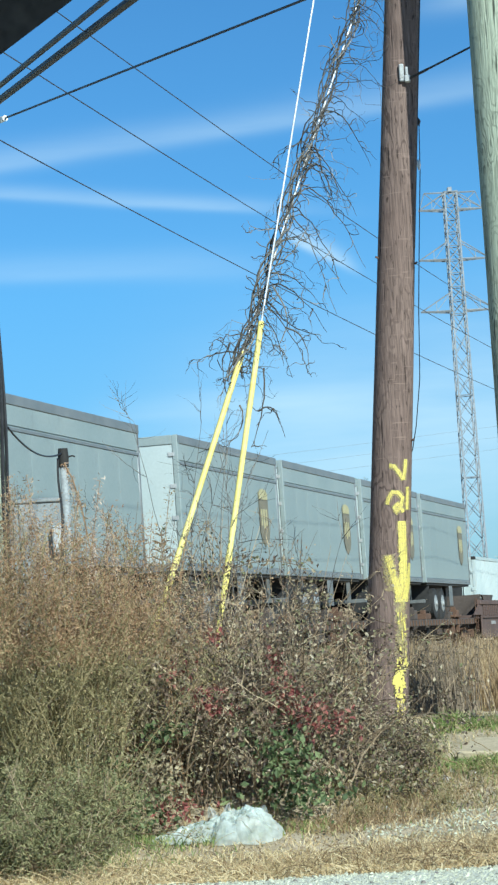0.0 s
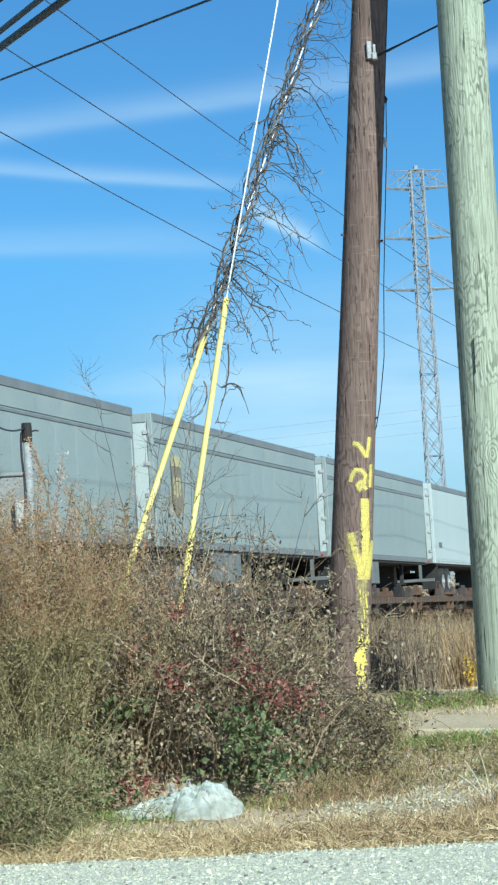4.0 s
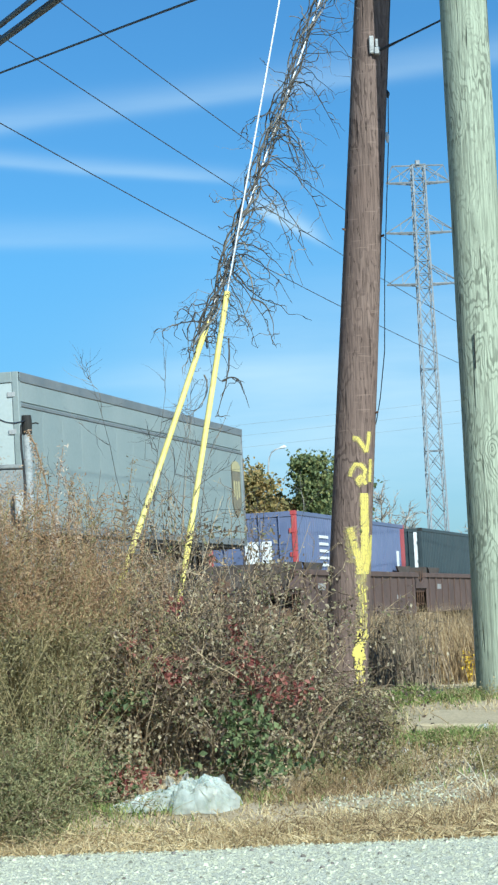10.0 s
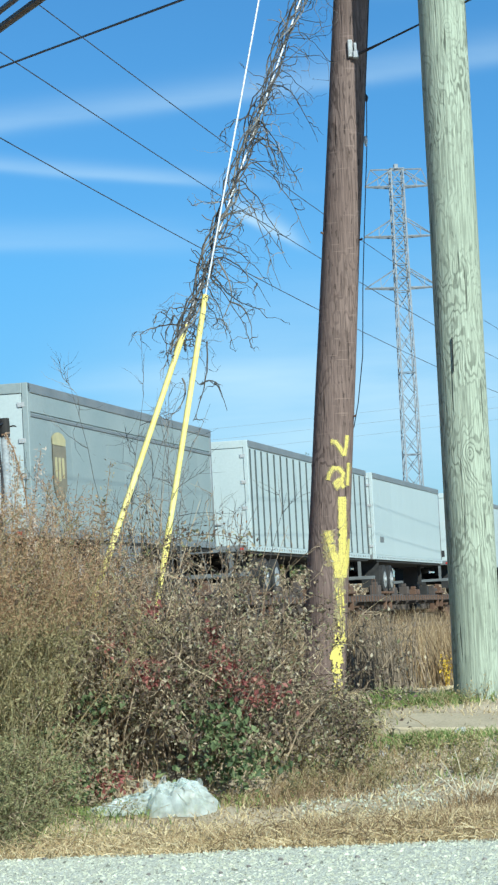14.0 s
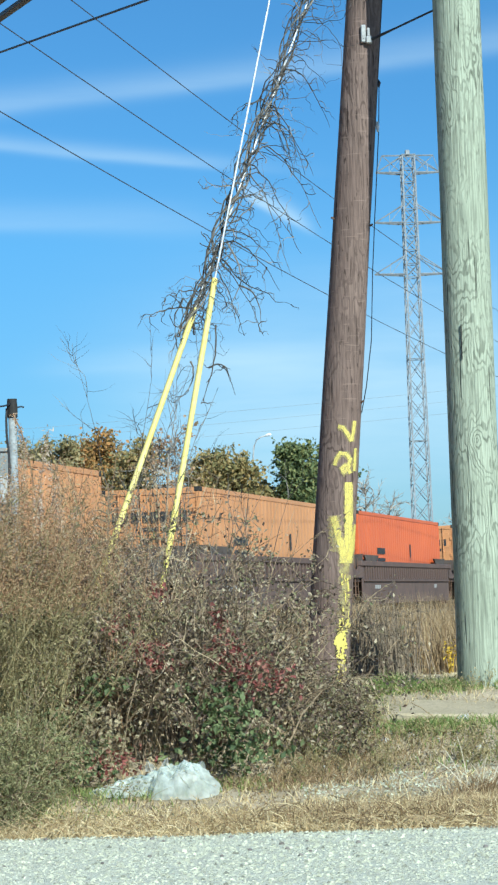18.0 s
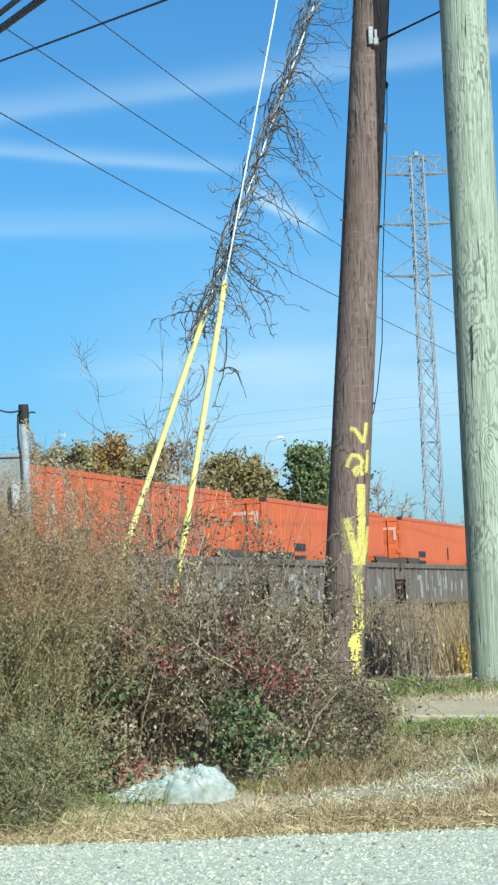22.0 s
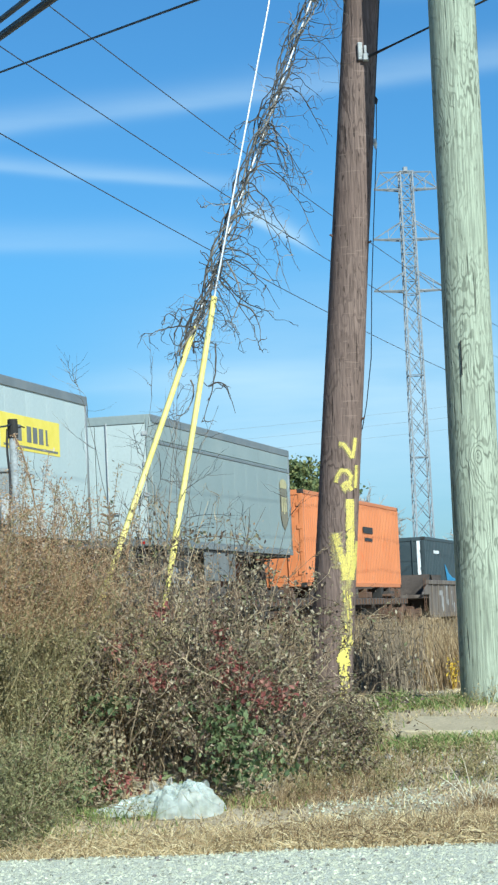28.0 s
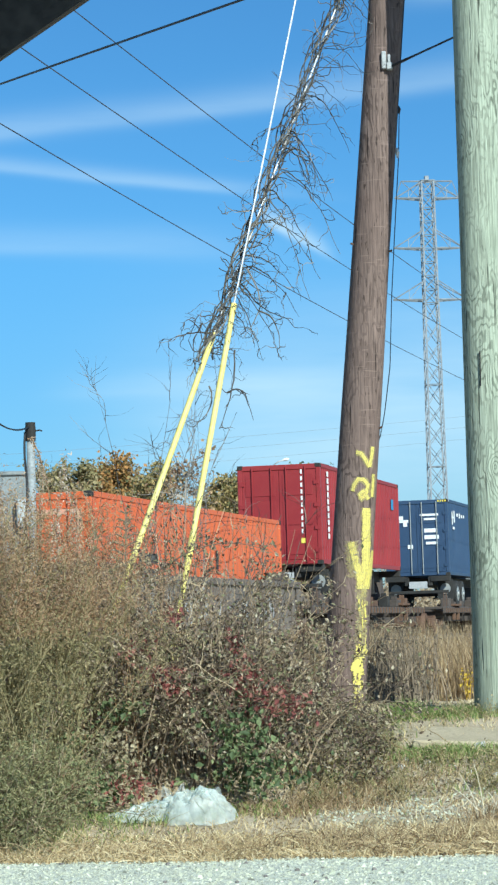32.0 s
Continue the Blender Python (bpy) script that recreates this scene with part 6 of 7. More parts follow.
def trailer(L, style, shield=None, name="semi_trailer", label=""):
    """A box trailer standing on its tyres; its rear end is at y = 0, the near side towards +x."""
    paint = {"grey": M_TRAILER_GREY, "white": M_TRAILER_WHITE, "ribbed": M_TRAILER_WHITE, "yellow": M_TRAILER_WHITE}[style]
    t = thing(name, label, "trailer", "trailers on the train")
    z0, z1 = 1.17, 4.05
    part("body", Shape().box(-1.285, 1.270, 0.06, L - 0.03, z0 + 0.03, z1 - 0.03, 0.02), paint, t)
    part("roof", Shape().box(-1.26, 1.26, 0.05, L - 0.05, z1 - 0.03, z1 + 0.01, 0.008), M_TRAILER_WHITE, t)
    n = max(4, round(L / 1.22))
    w = (L - 0.30) / n
    lo, hi = z0 + 0.16, z1 - (0.62 if style == "grey" else 0.20)
    for i in range(n):
        part("side_panel", once(("side_panel", style, round(w, 3)), lambda: Shape().box(0, 0.014, 0.002, w - 0.003, lo, hi, 0.002), paint), paint, t, at=Matrix.Translation((1.270, 0.15 + i * w, 0)))
    if style == "grey":
        part("upper_band", Shape().box(1.270, 1.290, 0.15, L - 0.15, z1 - 0.52, z1 - 0.17, 0.004), paint, t)
        part("belt_rail", Shape().box(1.270, 1.302, 0.10, L - 0.10, z1 - 0.615, z1 - 0.555, 0.006), M_ROOFRAIL, t, "dark belt rail")
    if style in ("ribbed",):
        for i in range(n + 6):
            part("side_post", once(("side_post", 0), lambda: Shape().box(0, 0.034, -0.03, 0.03, lo, hi + 0.0, 0.006), M_DARKPOST), M_DARKPOST, t, at=Matrix.Translation((1.284, 0.25 + (L - 0.5) * (i / (n + 5)) ** 1.12, 0)))
    part("top_rail", Shape().box(1.25, 1.30, 0.0, L, z1 - 0.16, z1 + 0.02, 0.01), M_ROOFRAIL, t, "aluminium roof rail")
    part("bottom_rail", Shape().box(1.24, 1.298, 0.0, L, z0, z0 + 0.15, 0.008), paint if style != "grey" else M_ROOFRAIL, t, "riveted lower rail")
    riv = Shape()
    for i in range(int(L / 0.3)):
        riv.box(1.297, 1.306, 0.2 + i * 0.3, 0.26 + i * 0.3, z0 + 0.05, z0 + 0.10)
    tagged(part("rivet_strip", riv, M_POSTS, t), kind="stuff")
    for sx in (-1, 1):
        part("rear_post", Shape().box(sx * 1.30 - (0.12 if sx > 0 else 0), sx * 1.30 + (0 if sx > 0 else 0.12), -0.02, 0.12, z0, z1 + 0.02, 0.012), paint, t)
    part("front_post", Shape().tube([(1.24, L - 0.06, z0), (1.24, L - 0.06, z1)], 0.06, 10), M_ROOFRAIL, t, smooth=True)
    part("rear_header", Shape().box(-1.18, 1.18, -0.02, 0.10, z1 - 0.18, z1 + 0.02, 0.012), paint, t)
    part("rear_sill", Shape().box(-1.18, 1.18, -0.02, 0.10, z0, z0 + 0.16, 0.012), M_POSTS, t)
    for sx in (-1, 1):
        a, b = (-1.17, -0.008) if sx < 0 else (0.008, 1.17)
        d = part("rear_door", Shape().box(a, b, 0.0, 0.05, z0 + 0.165, z1 - 0.185, 0.006), M_TRAILER_WHITE, t)
        part("lock_rod", Shape().tube([(sx * 0.28, -0.03, z0 + 0.12), (sx * 0.28, -0.03, z1 - 0.14)], 0.016, 6), M_GALV, d)
        for k in range(4):
            z = z0 + 0.4 + k * 0.68
            part("hinge", Shape().box(sx * 1.16 - 0.07, sx * 1.16 + 0.07, -0.028, -0.004, z, z + 0.09, 0.004), M_GALV, d)
        part("handle", Shape().box(sx * 0.28 - 0.03, sx * 0.28 + 0.22 * sx + 0.03, -0.055, -0.03, z0 + 0.72, z0 + 0.76), M_GALV, d)
        for zz in (z0 + 0.04,):
            part("tail_lamp", Shape().box(sx * 1.02 - 0.05, sx * 1.02 + 0.05, -0.035, -0.022, zz, zz + 0.06, 0.004), M_RED, t, "red tail lamp")
    add_undergear(t, L, style == "grey")
    if shield is not None:
        y0 = shield
        pts = [(y0, 0.45), (y0, -0.34), (y0 + 0.14, -0.54), (y0 + 0.42, -0.68), (y0 + 0.70, -0.54), (y0 + 0.84, -0.34), (y0 + 0.84, 0.45)]
        sh = Shape().put([(1.303, y, 2.52 + z) for y, z in pts], [tuple(range(7))]).put([(1.290, y, 2.52 + z) for y, z in pts], [tuple(range(6, -1, -1))])
        b = part("badge", sh, M_BROWNBADGE, t, "brown shield badge")
        cap = [(y0, 0.46), (y0 + 0.84, 0.46), (y0 + 0.84, 0.60), (y0 + 0.66, 0.69), (y0 + 0.42, 0.72), (y0 + 0.18, 0.69), (y0, 0.60)]
        part("badge_top", Shape().put([(1.303, y, 2.52 + z) for y, z in cap], [tuple(range(7))]).put([(1.290, y, 2.52 + z) for y, z in cap], [tuple(range(6, -1, -1))]), M_GOLD, b, "gold badge top")
        for k in range(3):
            part("badge_figure", Shape().box(1.303, 1.308, y0 + 0.12 + k * 0.22, y0 + 0.25 + k * 0.22, 2.34 - 0.06 * (k == 1), 2.74, 0.002), M_GOLD, b)
    if style == "yellow":
        p = part("yellow_panel", Shape().box(1.284, 1.292, L - 5.25, L - 1.85, 2.75, 3.40, 0.003), M_YELLOWPANEL, t, "yellow vinyl panel with grey lettering bars")
        for a, c in ((0.2, 0.36), (0.62, 0.95), (1.25, 1.5), (1.6, 1.85), (1.95, 2.2), (2.35, 2.45)):
            part("lettering_bar", Shape().box(1.293, 1.297, L - 5.05 + a, L - 5.05 + c, 2.92, 3.22), M_POSTS, p)
        part("lettering_bar", Shape().box(1.293, 1.297, L - 5.1, L - 2.0, 2.80, 2.84), M_POSTS, p)
        part("door_label", Shape().box(0.10, 0.72, -0.012, -0.003, 3.36, 3.54), M_YELLOWPANEL, t, "orange-yellow door label")
        part("door_label", Shape().box(0.55, 1.14, -0.012, -0.003, 1.92, 2.36), M_YELLOWPANEL, t, "square yellow door placard")
        for x0, x1, z in ((0.15, 0.68, 3.18), (0.2, 0.6, 3.05), (0.5, 0.8, 2.72), (0.35, 1.0, 2.52), (0.62, 1.05, 2.08)):
            part("door_lettering", Shape().box(x0, x1, -0.016, -0.013 + 0.008 * (z > 2.4), z, z + 0.09), M_POSTS, t)
    elif style == "white":
        part("door_label", Shape().box(0.55, 0.95, 1.0 - 1.012, -0.003, 1.5, 1.75), M_INK, t, "dark door decal")
        part("unit_mark", Shape().box(1.285, 1.290, 1.0, 1.7, 1.75, 1.95), M_POSTS, t, "grey unit number bar")
    return t


def lettered(parent, text, x, y, z, size, mat, near_side=True):
    """Letters on the near side (or on the rear end), in the built-in font."""
    c = bpy.data.curves.new("lettering", "FONT")
    c.body, c.size, c.extrude = text, size, 0.002
    tmp = bpy.data.objects.new("lettering", c)
    scene.collection.objects.link(tmp)
    me = bpy.data.meshes.new_from_object(tmp.evaluated_get(bpy.context.evaluated_depsgraph_get()))
    bpy.data.objects.remove(tmp)
    me.materials.clear()
    me.materials.append(mat)
    return part("lettering", me, mat, parent, at=pose(x, y, z, 90, 0, 90) if near_side else pose(x, y, z, 90, 0, 0))


def corrugated(L, z0, z1, x, depth, pitch, sign):
    """A folded sheet wall that runs along y."""
    sh = Shape()
    prof, y = [], 0.0
    while y < L - pitch * 0.5:
        prof += [(y, 0), (y + pitch * 0.30, 0), (y + pitch * 0.5, -depth), (y + pitch * 0.80, -depth)]
        y += pitch
    prof.append((L, 0))
    prof = [(min(p, L), q) for p, q in prof]
    k = len(prof)
    sh.v = [(x + sign * q, p, z) for z in (z0, z1) for p, q in prof] + [(x - sign * (depth + 0.03), p, z) for z in (z0, z1) for p, q in prof]
    for i in range(k - 1):
        q = (i, i + 1, k + i + 1, k + i)
        sh.f.append(q if sign > 0 else q[::-1])
        r = (2 * k + i, 3 * k + i, 3 * k + i + 1, 2 * k + i + 1)
        sh.f.append(r if sign > 0 else r[::-1])
    return sh


def container(L, paint, post=None, label="", depth=0.03, pitch=0.28, W=2.5, H=2.9, group="containers on the train", trim=None, rods=None):
    """A freight container: folded walls between posts, rails and corner castings; doors at y = 0."""
    post, trim = post or paint, trim or paint
    c = thing("freight_container", label, "container", group)
    h = W / 2
    part("core", Shape().box(-h + 0.10, h - 0.10, 0.06, L - 0.06, 0.10, H - 0.10), paint, c)
    part("near_wall", once(("near_wall", L, paint.name, depth, pitch), lambda: Shape().put(*[(lambda s: (s.v, s.f))(corrugated(L - 0.3, 0.15, H - 0.12, h - 0.012, depth, pitch, 1))][0]), paint), paint, c, at=Matrix.Translation((0, 0.15, 0)))
    part("far_wall", once(("far_wall", L, paint.name, depth, pitch), lambda: corrugated(L - 0.3, 0.15, H - 0.12, -h + 0.012, depth, pitch, -1), paint), paint, c, at=Matrix.Translation((0, 0.15, 0)))
    part("roof", Shape().box(-h + 0.05, h - 0.05, 0.05, L - 0.05, H - 0.06, H - 0.02, 0.01), paint, c)
    for sx in (-1, 1):
        part("top_rail", Shape().box(sx * h - (0.07 if sx > 0 else 0), sx * h + (0 if sx > 0 else 0.07), 0.16, L - 0.16, H - 0.12, H - 0.005, 0.008), trim, c)
        part("bottom_rail", Shape().box(sx * h - (0.07 if sx > 0 else 0), sx * h + (0 if sx > 0 else 0.07), 0.16, L - 0.16, 0.02, 0.15, 0.008), trim, c)
        for y in (0.0, L - 0.15):
            part("corner_post", Shape().box(sx * h - (0.13 if sx > 0 else 0), sx * h + (0 if sx > 0 else 0.13), y, y + 0.15, 0.12, H - 0.12, 0.012), post, c)
            for z in (0.0, H - 0.118):
                part("corner_casting", once(("corner_casting", 0), lambda: Shape().box(0, 0.165, 0, 0.178, 0, 0.118, 0.012), M_DARKFRAME) if post is paint else once(("corner_casting", post.name), lambda: Shape().box(0, 0.165, 0, 0.178, 0, 0.118, 0.012), post), post, c,
                     at=Matrix.Translation((sx * (h + 0.004) - (0.165 if sx > 0 else 0), y - 0.004 if y == 0 else y - 0.02, z)))
    part("rear_header", Shape().box(-h + 0.13, h - 0.13, 0.0, 0.10, H - 0.16, H - 0.01, 0.01), paint, c)
    part("rear_sill", Shape().box(-h + 0.13, h - 0.13, 0.0, 0.10, 0.02, 0.15, 0.01), paint, c)
    part("front_wall", Shape().box(-h + 0.13, h - 0.13, L - 0.08, L - 0.02, 0.12, H - 0.12, 0.01), paint, c)
    for sx in (-1, 1):
        a, b = (-h + 0.135, -0.006) if sx < 0 else (0.006, h - 0.135)
        d = part("rear_door", Shape().box(a, b, 0.02, 0.06, 0.16, H - 0.17, 0.006), paint, c)
        for z, tall in ((0.3, 0.7), (1.15, 0.7), (2.0, 0.6)):
            part("pressed_panel", once(("pressed_panel", paint.name, W, tall), lambda: Shape().box(0.1, h - 0.241, 0.005, 0.02, 0, tall, 0.004), paint), paint, d, at=Matrix.Translation((a, 0, z)))
        for x in (0.22, 0.78):
            part("lock_rod", once(("lock_rod", paint.name), lambda: Shape().tube([(0, 0, 0.08), (0, 0, H - 0.08)], 0.02, 6), rods or paint), rods or paint, d, at=Matrix.Translation((sx * x, -0.03, 0)))
        for k in range(4):
            part("hinge", once(("hinge", post.name), lambda: Shape().box(-0.08, 0.08, -0.015, 0.018, 0, 0.12, 0.004), post), post, d, at=Matrix.Translation((sx * (h - 0.12), 0, 0.35 + k * 0.65)))
    return c


def mark(c, y0, y1, z0, z1, mat, x=1.25, name="marking_bar"):
    return part(name, Shape().box(x - 0.006, x + 0.006, y0, y1, z0, z1), mat, c)


def rear_mark(c, x0, x1, z0, z1, mat, y=-0.006):
    return part("marking_bar", Shape().box(x0, x1, y - 0.006, y + 0.003, z0, z1), mat, c)


def add_truck(parent, y):
    """A four-wheeled rail bogie."""
    for sx in (-1, 1):
        part("side_frame", once(("side_frame", 0), lambda: Shape().box(-0.08, 0.08, -1.15, 1.15, 0.45, 0.62, 0.03).box(-0.08, 0.08, -0.45, 0.45, 0.18, 0.45, 0.03).box(-0.1, 0.1, -1.2, -0.75, 0.36, 0.66, 0.03).box(-0.1, 0.1, 0.75, 1.2, 0.36, 0.66, 0.03), M_RUST), M_RUST, parent, at=Matrix.Translation((sx * 1.0, y, 0)))
        for dy in (-0.89, 0.89):
            part("rail_wheel", once(("rail_wheel", 0), lambda: Shape().tube([(-0.07, 0, 0), (-0.05, 0, 0), (0.05, 0, 0), (0.07, 0, 0)], [0.45, 0.45, 0.42, 0.41], 24), M_RUST, False), M_RUST, parent, at=pose(sx * 0.76, y + dy, 0.42, 0, 0, 0 if sx > 0 else 180))
    part("bolster", once(("bolster", 0), lambda: Shape().box(-1.0, 1.0, -0.2, 0.2, 0.35, 0.75, 0.02), M_RUST), M_RUST, parent, at=Matrix.Translation((0, y, 0)))


def well_car(Lw, paint, ribs, label, graffiti=False):
    """A well wagon: deep side sills round a low floor, decks over the bogies at both ends. y = 0 is the well's rear end; z = 0 the rail."""
    w = thing("well_car", label, "rail car", "well cars of the train")
    f = WELL_FLOOR - RAIL_TOP
    top = 1.68
    for sx in (-1, 1):
        x0, x1 = (1.40, 1.44) if sx > 0 else (-1.44, -1.40)
        part("side_web", Shape().box(x0, x1, -0.5, Lw + 0.5, f - 0.02, top - 0.1, 0.006), paint, w)
        part("top_chord", Shape().box(sx * 1.42 - 0.09, sx * 1.42 + 0.09, -0.9, Lw + 0.9, top - 0.16, top, 0.015), paint, w)
        part("bottom_chord", Shape().box(sx * 1.42 - 0.08, sx * 1.42 + 0.08, -0.2, Lw + 0.2, f - 0.10, f + 0.06, 0.015), paint, w)
        part("end_gusset", Shape().put([(sx * 1.46, y, z) for y, z in ((-2.1, 1.15), (-0.5, 1.15), (-0.5, top - 0.16), (-0.9, top - 0.16))] + [(sx * 1.40, y, z) for y, z in ((-2.1, 1.15), (-0.5, 1.15), (-0.5, top - 0.16), (-0.9, top - 0.16))],
             [(0, 1, 2, 3), (7, 6, 5, 4), (0, 3, 7, 4), (3, 2, 6, 7)]), paint, w)
        part("end_gusset", Shape().put([(sx * 1.46, Lw - y, z) for y, z in ((-2.1, 1.15), (-0.5, 1.15), (-0.5, top - 0.16), (-0.9, top - 0.16))] + [(sx * 1.40, Lw - y, z) for y, z in ((-2.1, 1.15), (-0.5, 1.15), (-0.5, top - 0.16), (-0.9, top - 0.16))],
             [(3, 2, 1, 0), (4, 5, 6, 7), (4, 7, 3, 0), (7, 6, 2, 3)]), paint, w)
    n = int(Lw / (0.42 if ribs else 1.3))
    for i in range(n + 1):
        zz = (1.10, top - 0.17) if ribs else (f + 0.06, top - 0.17)
        part("side_rib", once(("side_rib", ribs, paint.name), lambda: Shape().box(0, 0.05, -0.05, 0.05, *zz, 0.008), paint), paint, w, at=Matrix.Translation((1.44, i * Lw / n, 0)))
    if ribs:
        part("rib_shelf", Shape().box(1.44, 1.50, -0.3, Lw + 0.3, 1.03, 1.10, 0.008), paint, w)
    part("well_floor", Shape().box(-1.40, 1.40, 0.0, Lw, f - 0.08, f - 0.002), M_DARKFRAME, w)
    for y0, y1 in ((-1.75, 0.0), (Lw, Lw + 1.75)):
        part("end_deck", Shape().box(-1.36, 1.36, y0, y1, 1.02, 1.15, 0.015).box(-0.4, 0.4, y0, y1, 0.80, 1.02, 0.015), paint, w)
        part("bulkhead", Shape().box(-1.38, 1.38, y1 - 0.06 if y1 <= 0 else y0, y1 if y1 <= 0 else y0 + 0.06, f, 1.90), M_FLAT, w)
        yr = y0 + 0.5 if y1 <= 0 else y1 - 0.5
        for k in range(4):
            part("ladder_rung", Shape().tube([(1.40, yr - 0.2, 0.62 + k * 0.26), (1.40, yr + 0.2, 0.62 + k * 0.26)], 0.014, 5), M_RUST, w)
        part("ladder_rail", Shape().tube([(1.40, yr - 0.2, 0.55), (1.40, yr - 0.2, 1.75)], 0.016, 5).tube([(1.40, yr + 0.2, 0.55), (1.40, yr + 0.2, 1.75)], 0.016, 5), M_RUST, w)
    for y, d in ((0.1, 1), (Lw - 0.1, -1)):
        ring = ((y, top + 0.20), (y + d * 2.5, top + 0.20), (y + d * 2.15, top), (y + d * 0.3, top))
        part("corner_guide", Shape().put([(x, p, q) for x in (1.36, 1.42) for p, q in ring], [(0, 1, 2, 3), (7, 6, 5, 4), (0, 4, 5, 1), (1, 5, 6, 2), (3, 2, 6, 7), (0, 3, 7, 4)]), M_FLAT, w, "dark steel container guide")
    for y in (-1.55, Lw + 1.55):
        add_truck(w, y)
    part("reporting_mark", Shape().box(1.442, 1.447, 1.6, 2.6, 1.12 if not ribs else 0.8, 1.30 if not ribs else 0.92), M_GRAFFITI, w, "pale lettering bar")
    part("reporting_mark", Shape().box(1.442, 1.447, Lw - 3.0, Lw - 2.4, 0.8, 0.94), M_GRAFFITI, w, "pale lettering bar")
    if graffiti:
        for _ in range(34):
            y, z, s = rnd(0.6, Lw - 1.4), rnd(0.48, 0.95), rnd(0.07, 0.34)
            part("graffiti_patch", Shape().box(1.443, 1.4465 + rnd(0, 0.002), y, y + s, z, min(z + rnd(0.2, 0.7), top - 0.18)), M_GRAFFITI, w)
    return w


def flat_car(Lc, label, saddles=False):
    """A spine wagon: centre beam, tyre decks, outer sill, trailer hitch, a bogie at each end. y = 0 is its rear end; z = 0 the rail."""
    w = thing("flat_car", label, "rail car", "flat cars of the train")
    d = DECK - RAIL_TOP
    part("centre_beam", Shape().box(-0.36, 0.36, 0.15, Lc - 0.15, 0.52, d - 0.05, 0.02), M_FLAT, w)
    for sx in (-1, 1):
        part("tyre_deck", Shape().box(sx * 0.98 - 0.38, sx * 0.98 + 0.38, 0.3, 6.2, d - 0.09, d, 0.01), M_FLAT, w)
        part("outer_sill", Shape().box(sx * 1.36 - 0.05, sx * 1.36 + 0.05, 0.25, Lc - 0.25, d - 0.24, d - 0.03, 0.012), M_FLAT, w)
    for i in range(9):
        y = 0.9 + i * (Lc - 1.8) / 8
        part("cross_bearer", once(("cross_bearer", 0), lambda: Shape().box(-1.31, 1.31, -0.08, 0.08, 0.72, 0.90, 0.01), M_FLAT), M_FLAT, w, at=Matrix.Translation((0, y, 0)))
    for i in range(int(Lc / 0.5)):
        part("stake_pocket", once(("stake_pocket", 0), lambda: Shape().box(1.41, 1.44, -0.05, 0.05, d - 0.22, d - 0.05, 0.004), M_RUST), M_RUST, w, at=Matrix.Translation((0, 0.5 + i * 0.5, 0)))
    if saddles:
        for y in (2.2, Lc - 2.0):
            part("saddle", Shape().box(-1.25, 1.25, y - 0.25, y + 0.25, d, 2.28 - RAIL_TOP, 0.02), M_RUST, w, "raised container saddle")
    else:
        part("hitch", Shape().put([(x, y, z) for x in (-0.28, 0.28) for y, z in ((Lc - 2.4, d - 0.05), (Lc - 1.3, d - 0.05), (Lc - 1.7, d + 1.08), (Lc - 2.0, d + 1.08))],
             [(0, 1, 2, 3), (7, 6, 5, 4), (0, 4, 5, 1), (1, 5, 6, 2), (2, 6, 7, 3), (3, 7, 4, 0)]).box(-0.45, 0.45, Lc - 2.2, Lc - 1.4, d + 1.06, d + 1.10, 0.01), M_FLAT, w, "folding trailer hitch")
    for y in (0.0, Lc):
        if y == 0.0:
            add_truck(w, 0.35)
        else:
            part("articulation", Shape().box(-0.3, 0.3, Lc - 0.2, Lc + 0.12, 0.5, 0.9, 0.02), M_RUST, w)
    part("hand_rail", Shape().tube([(1.33, 0.5, d), (1.33, 0.5, d + 0.5), (1.33, 1.1, d + 0.5), (1.33, 1.1, d)], 0.014, 5), M_RUST, w)
    for k, (y, s, h, m) in enumerate(((1.7, 0.5, 0.34, M_FLAT), (3.1, 0.3, 0.22, M_FLAT), (4.6, 0.7, 0.26, M_FLAT), (7.4, 0.4, 0.30, M_FLAT), (9.2, 0.9, 0.20, M_RUST), (11.8, 0.35, 0.34, M_DARKFRAME), (13.4, 0.8, 0.24, M_FLAT), (15.0, 0.4, 0.3, M_RUST))):
        part("deck_fitting", Shape().box(1.0, 1.32, y, y + s, d - 0.03, d + h - 0.03, 0.02).box(1.08, 1.24, y + s * 0.3, y + s * 0.6, d + h - 0.03, d + h + 0.08, 0.01), m, w)
    for y in (2.4, Lc - 4.5):
        part("end_platform", Shape().box(0.75, 1.50, y, y + 1.25, d + 0.02, d + 0.10, 0.012).box(1.30, 1.42, y + 0.1, y + 0.2, d - 0.5, d + 0.02, 0.01).box(1.30, 1.42, y + 1.05, y + 1.15, d - 0.5, d + 0.02, 0.01), M_RUST, w, "rusty steel walkway")
    part("brake_cylinder", Shape().tube([(1.05, Lc * 0.55, d - 0.42), (1.05, Lc * 0.55 + 0.7, d - 0.42)], 0.14, 12), M_DARKFRAME, w)
    return w


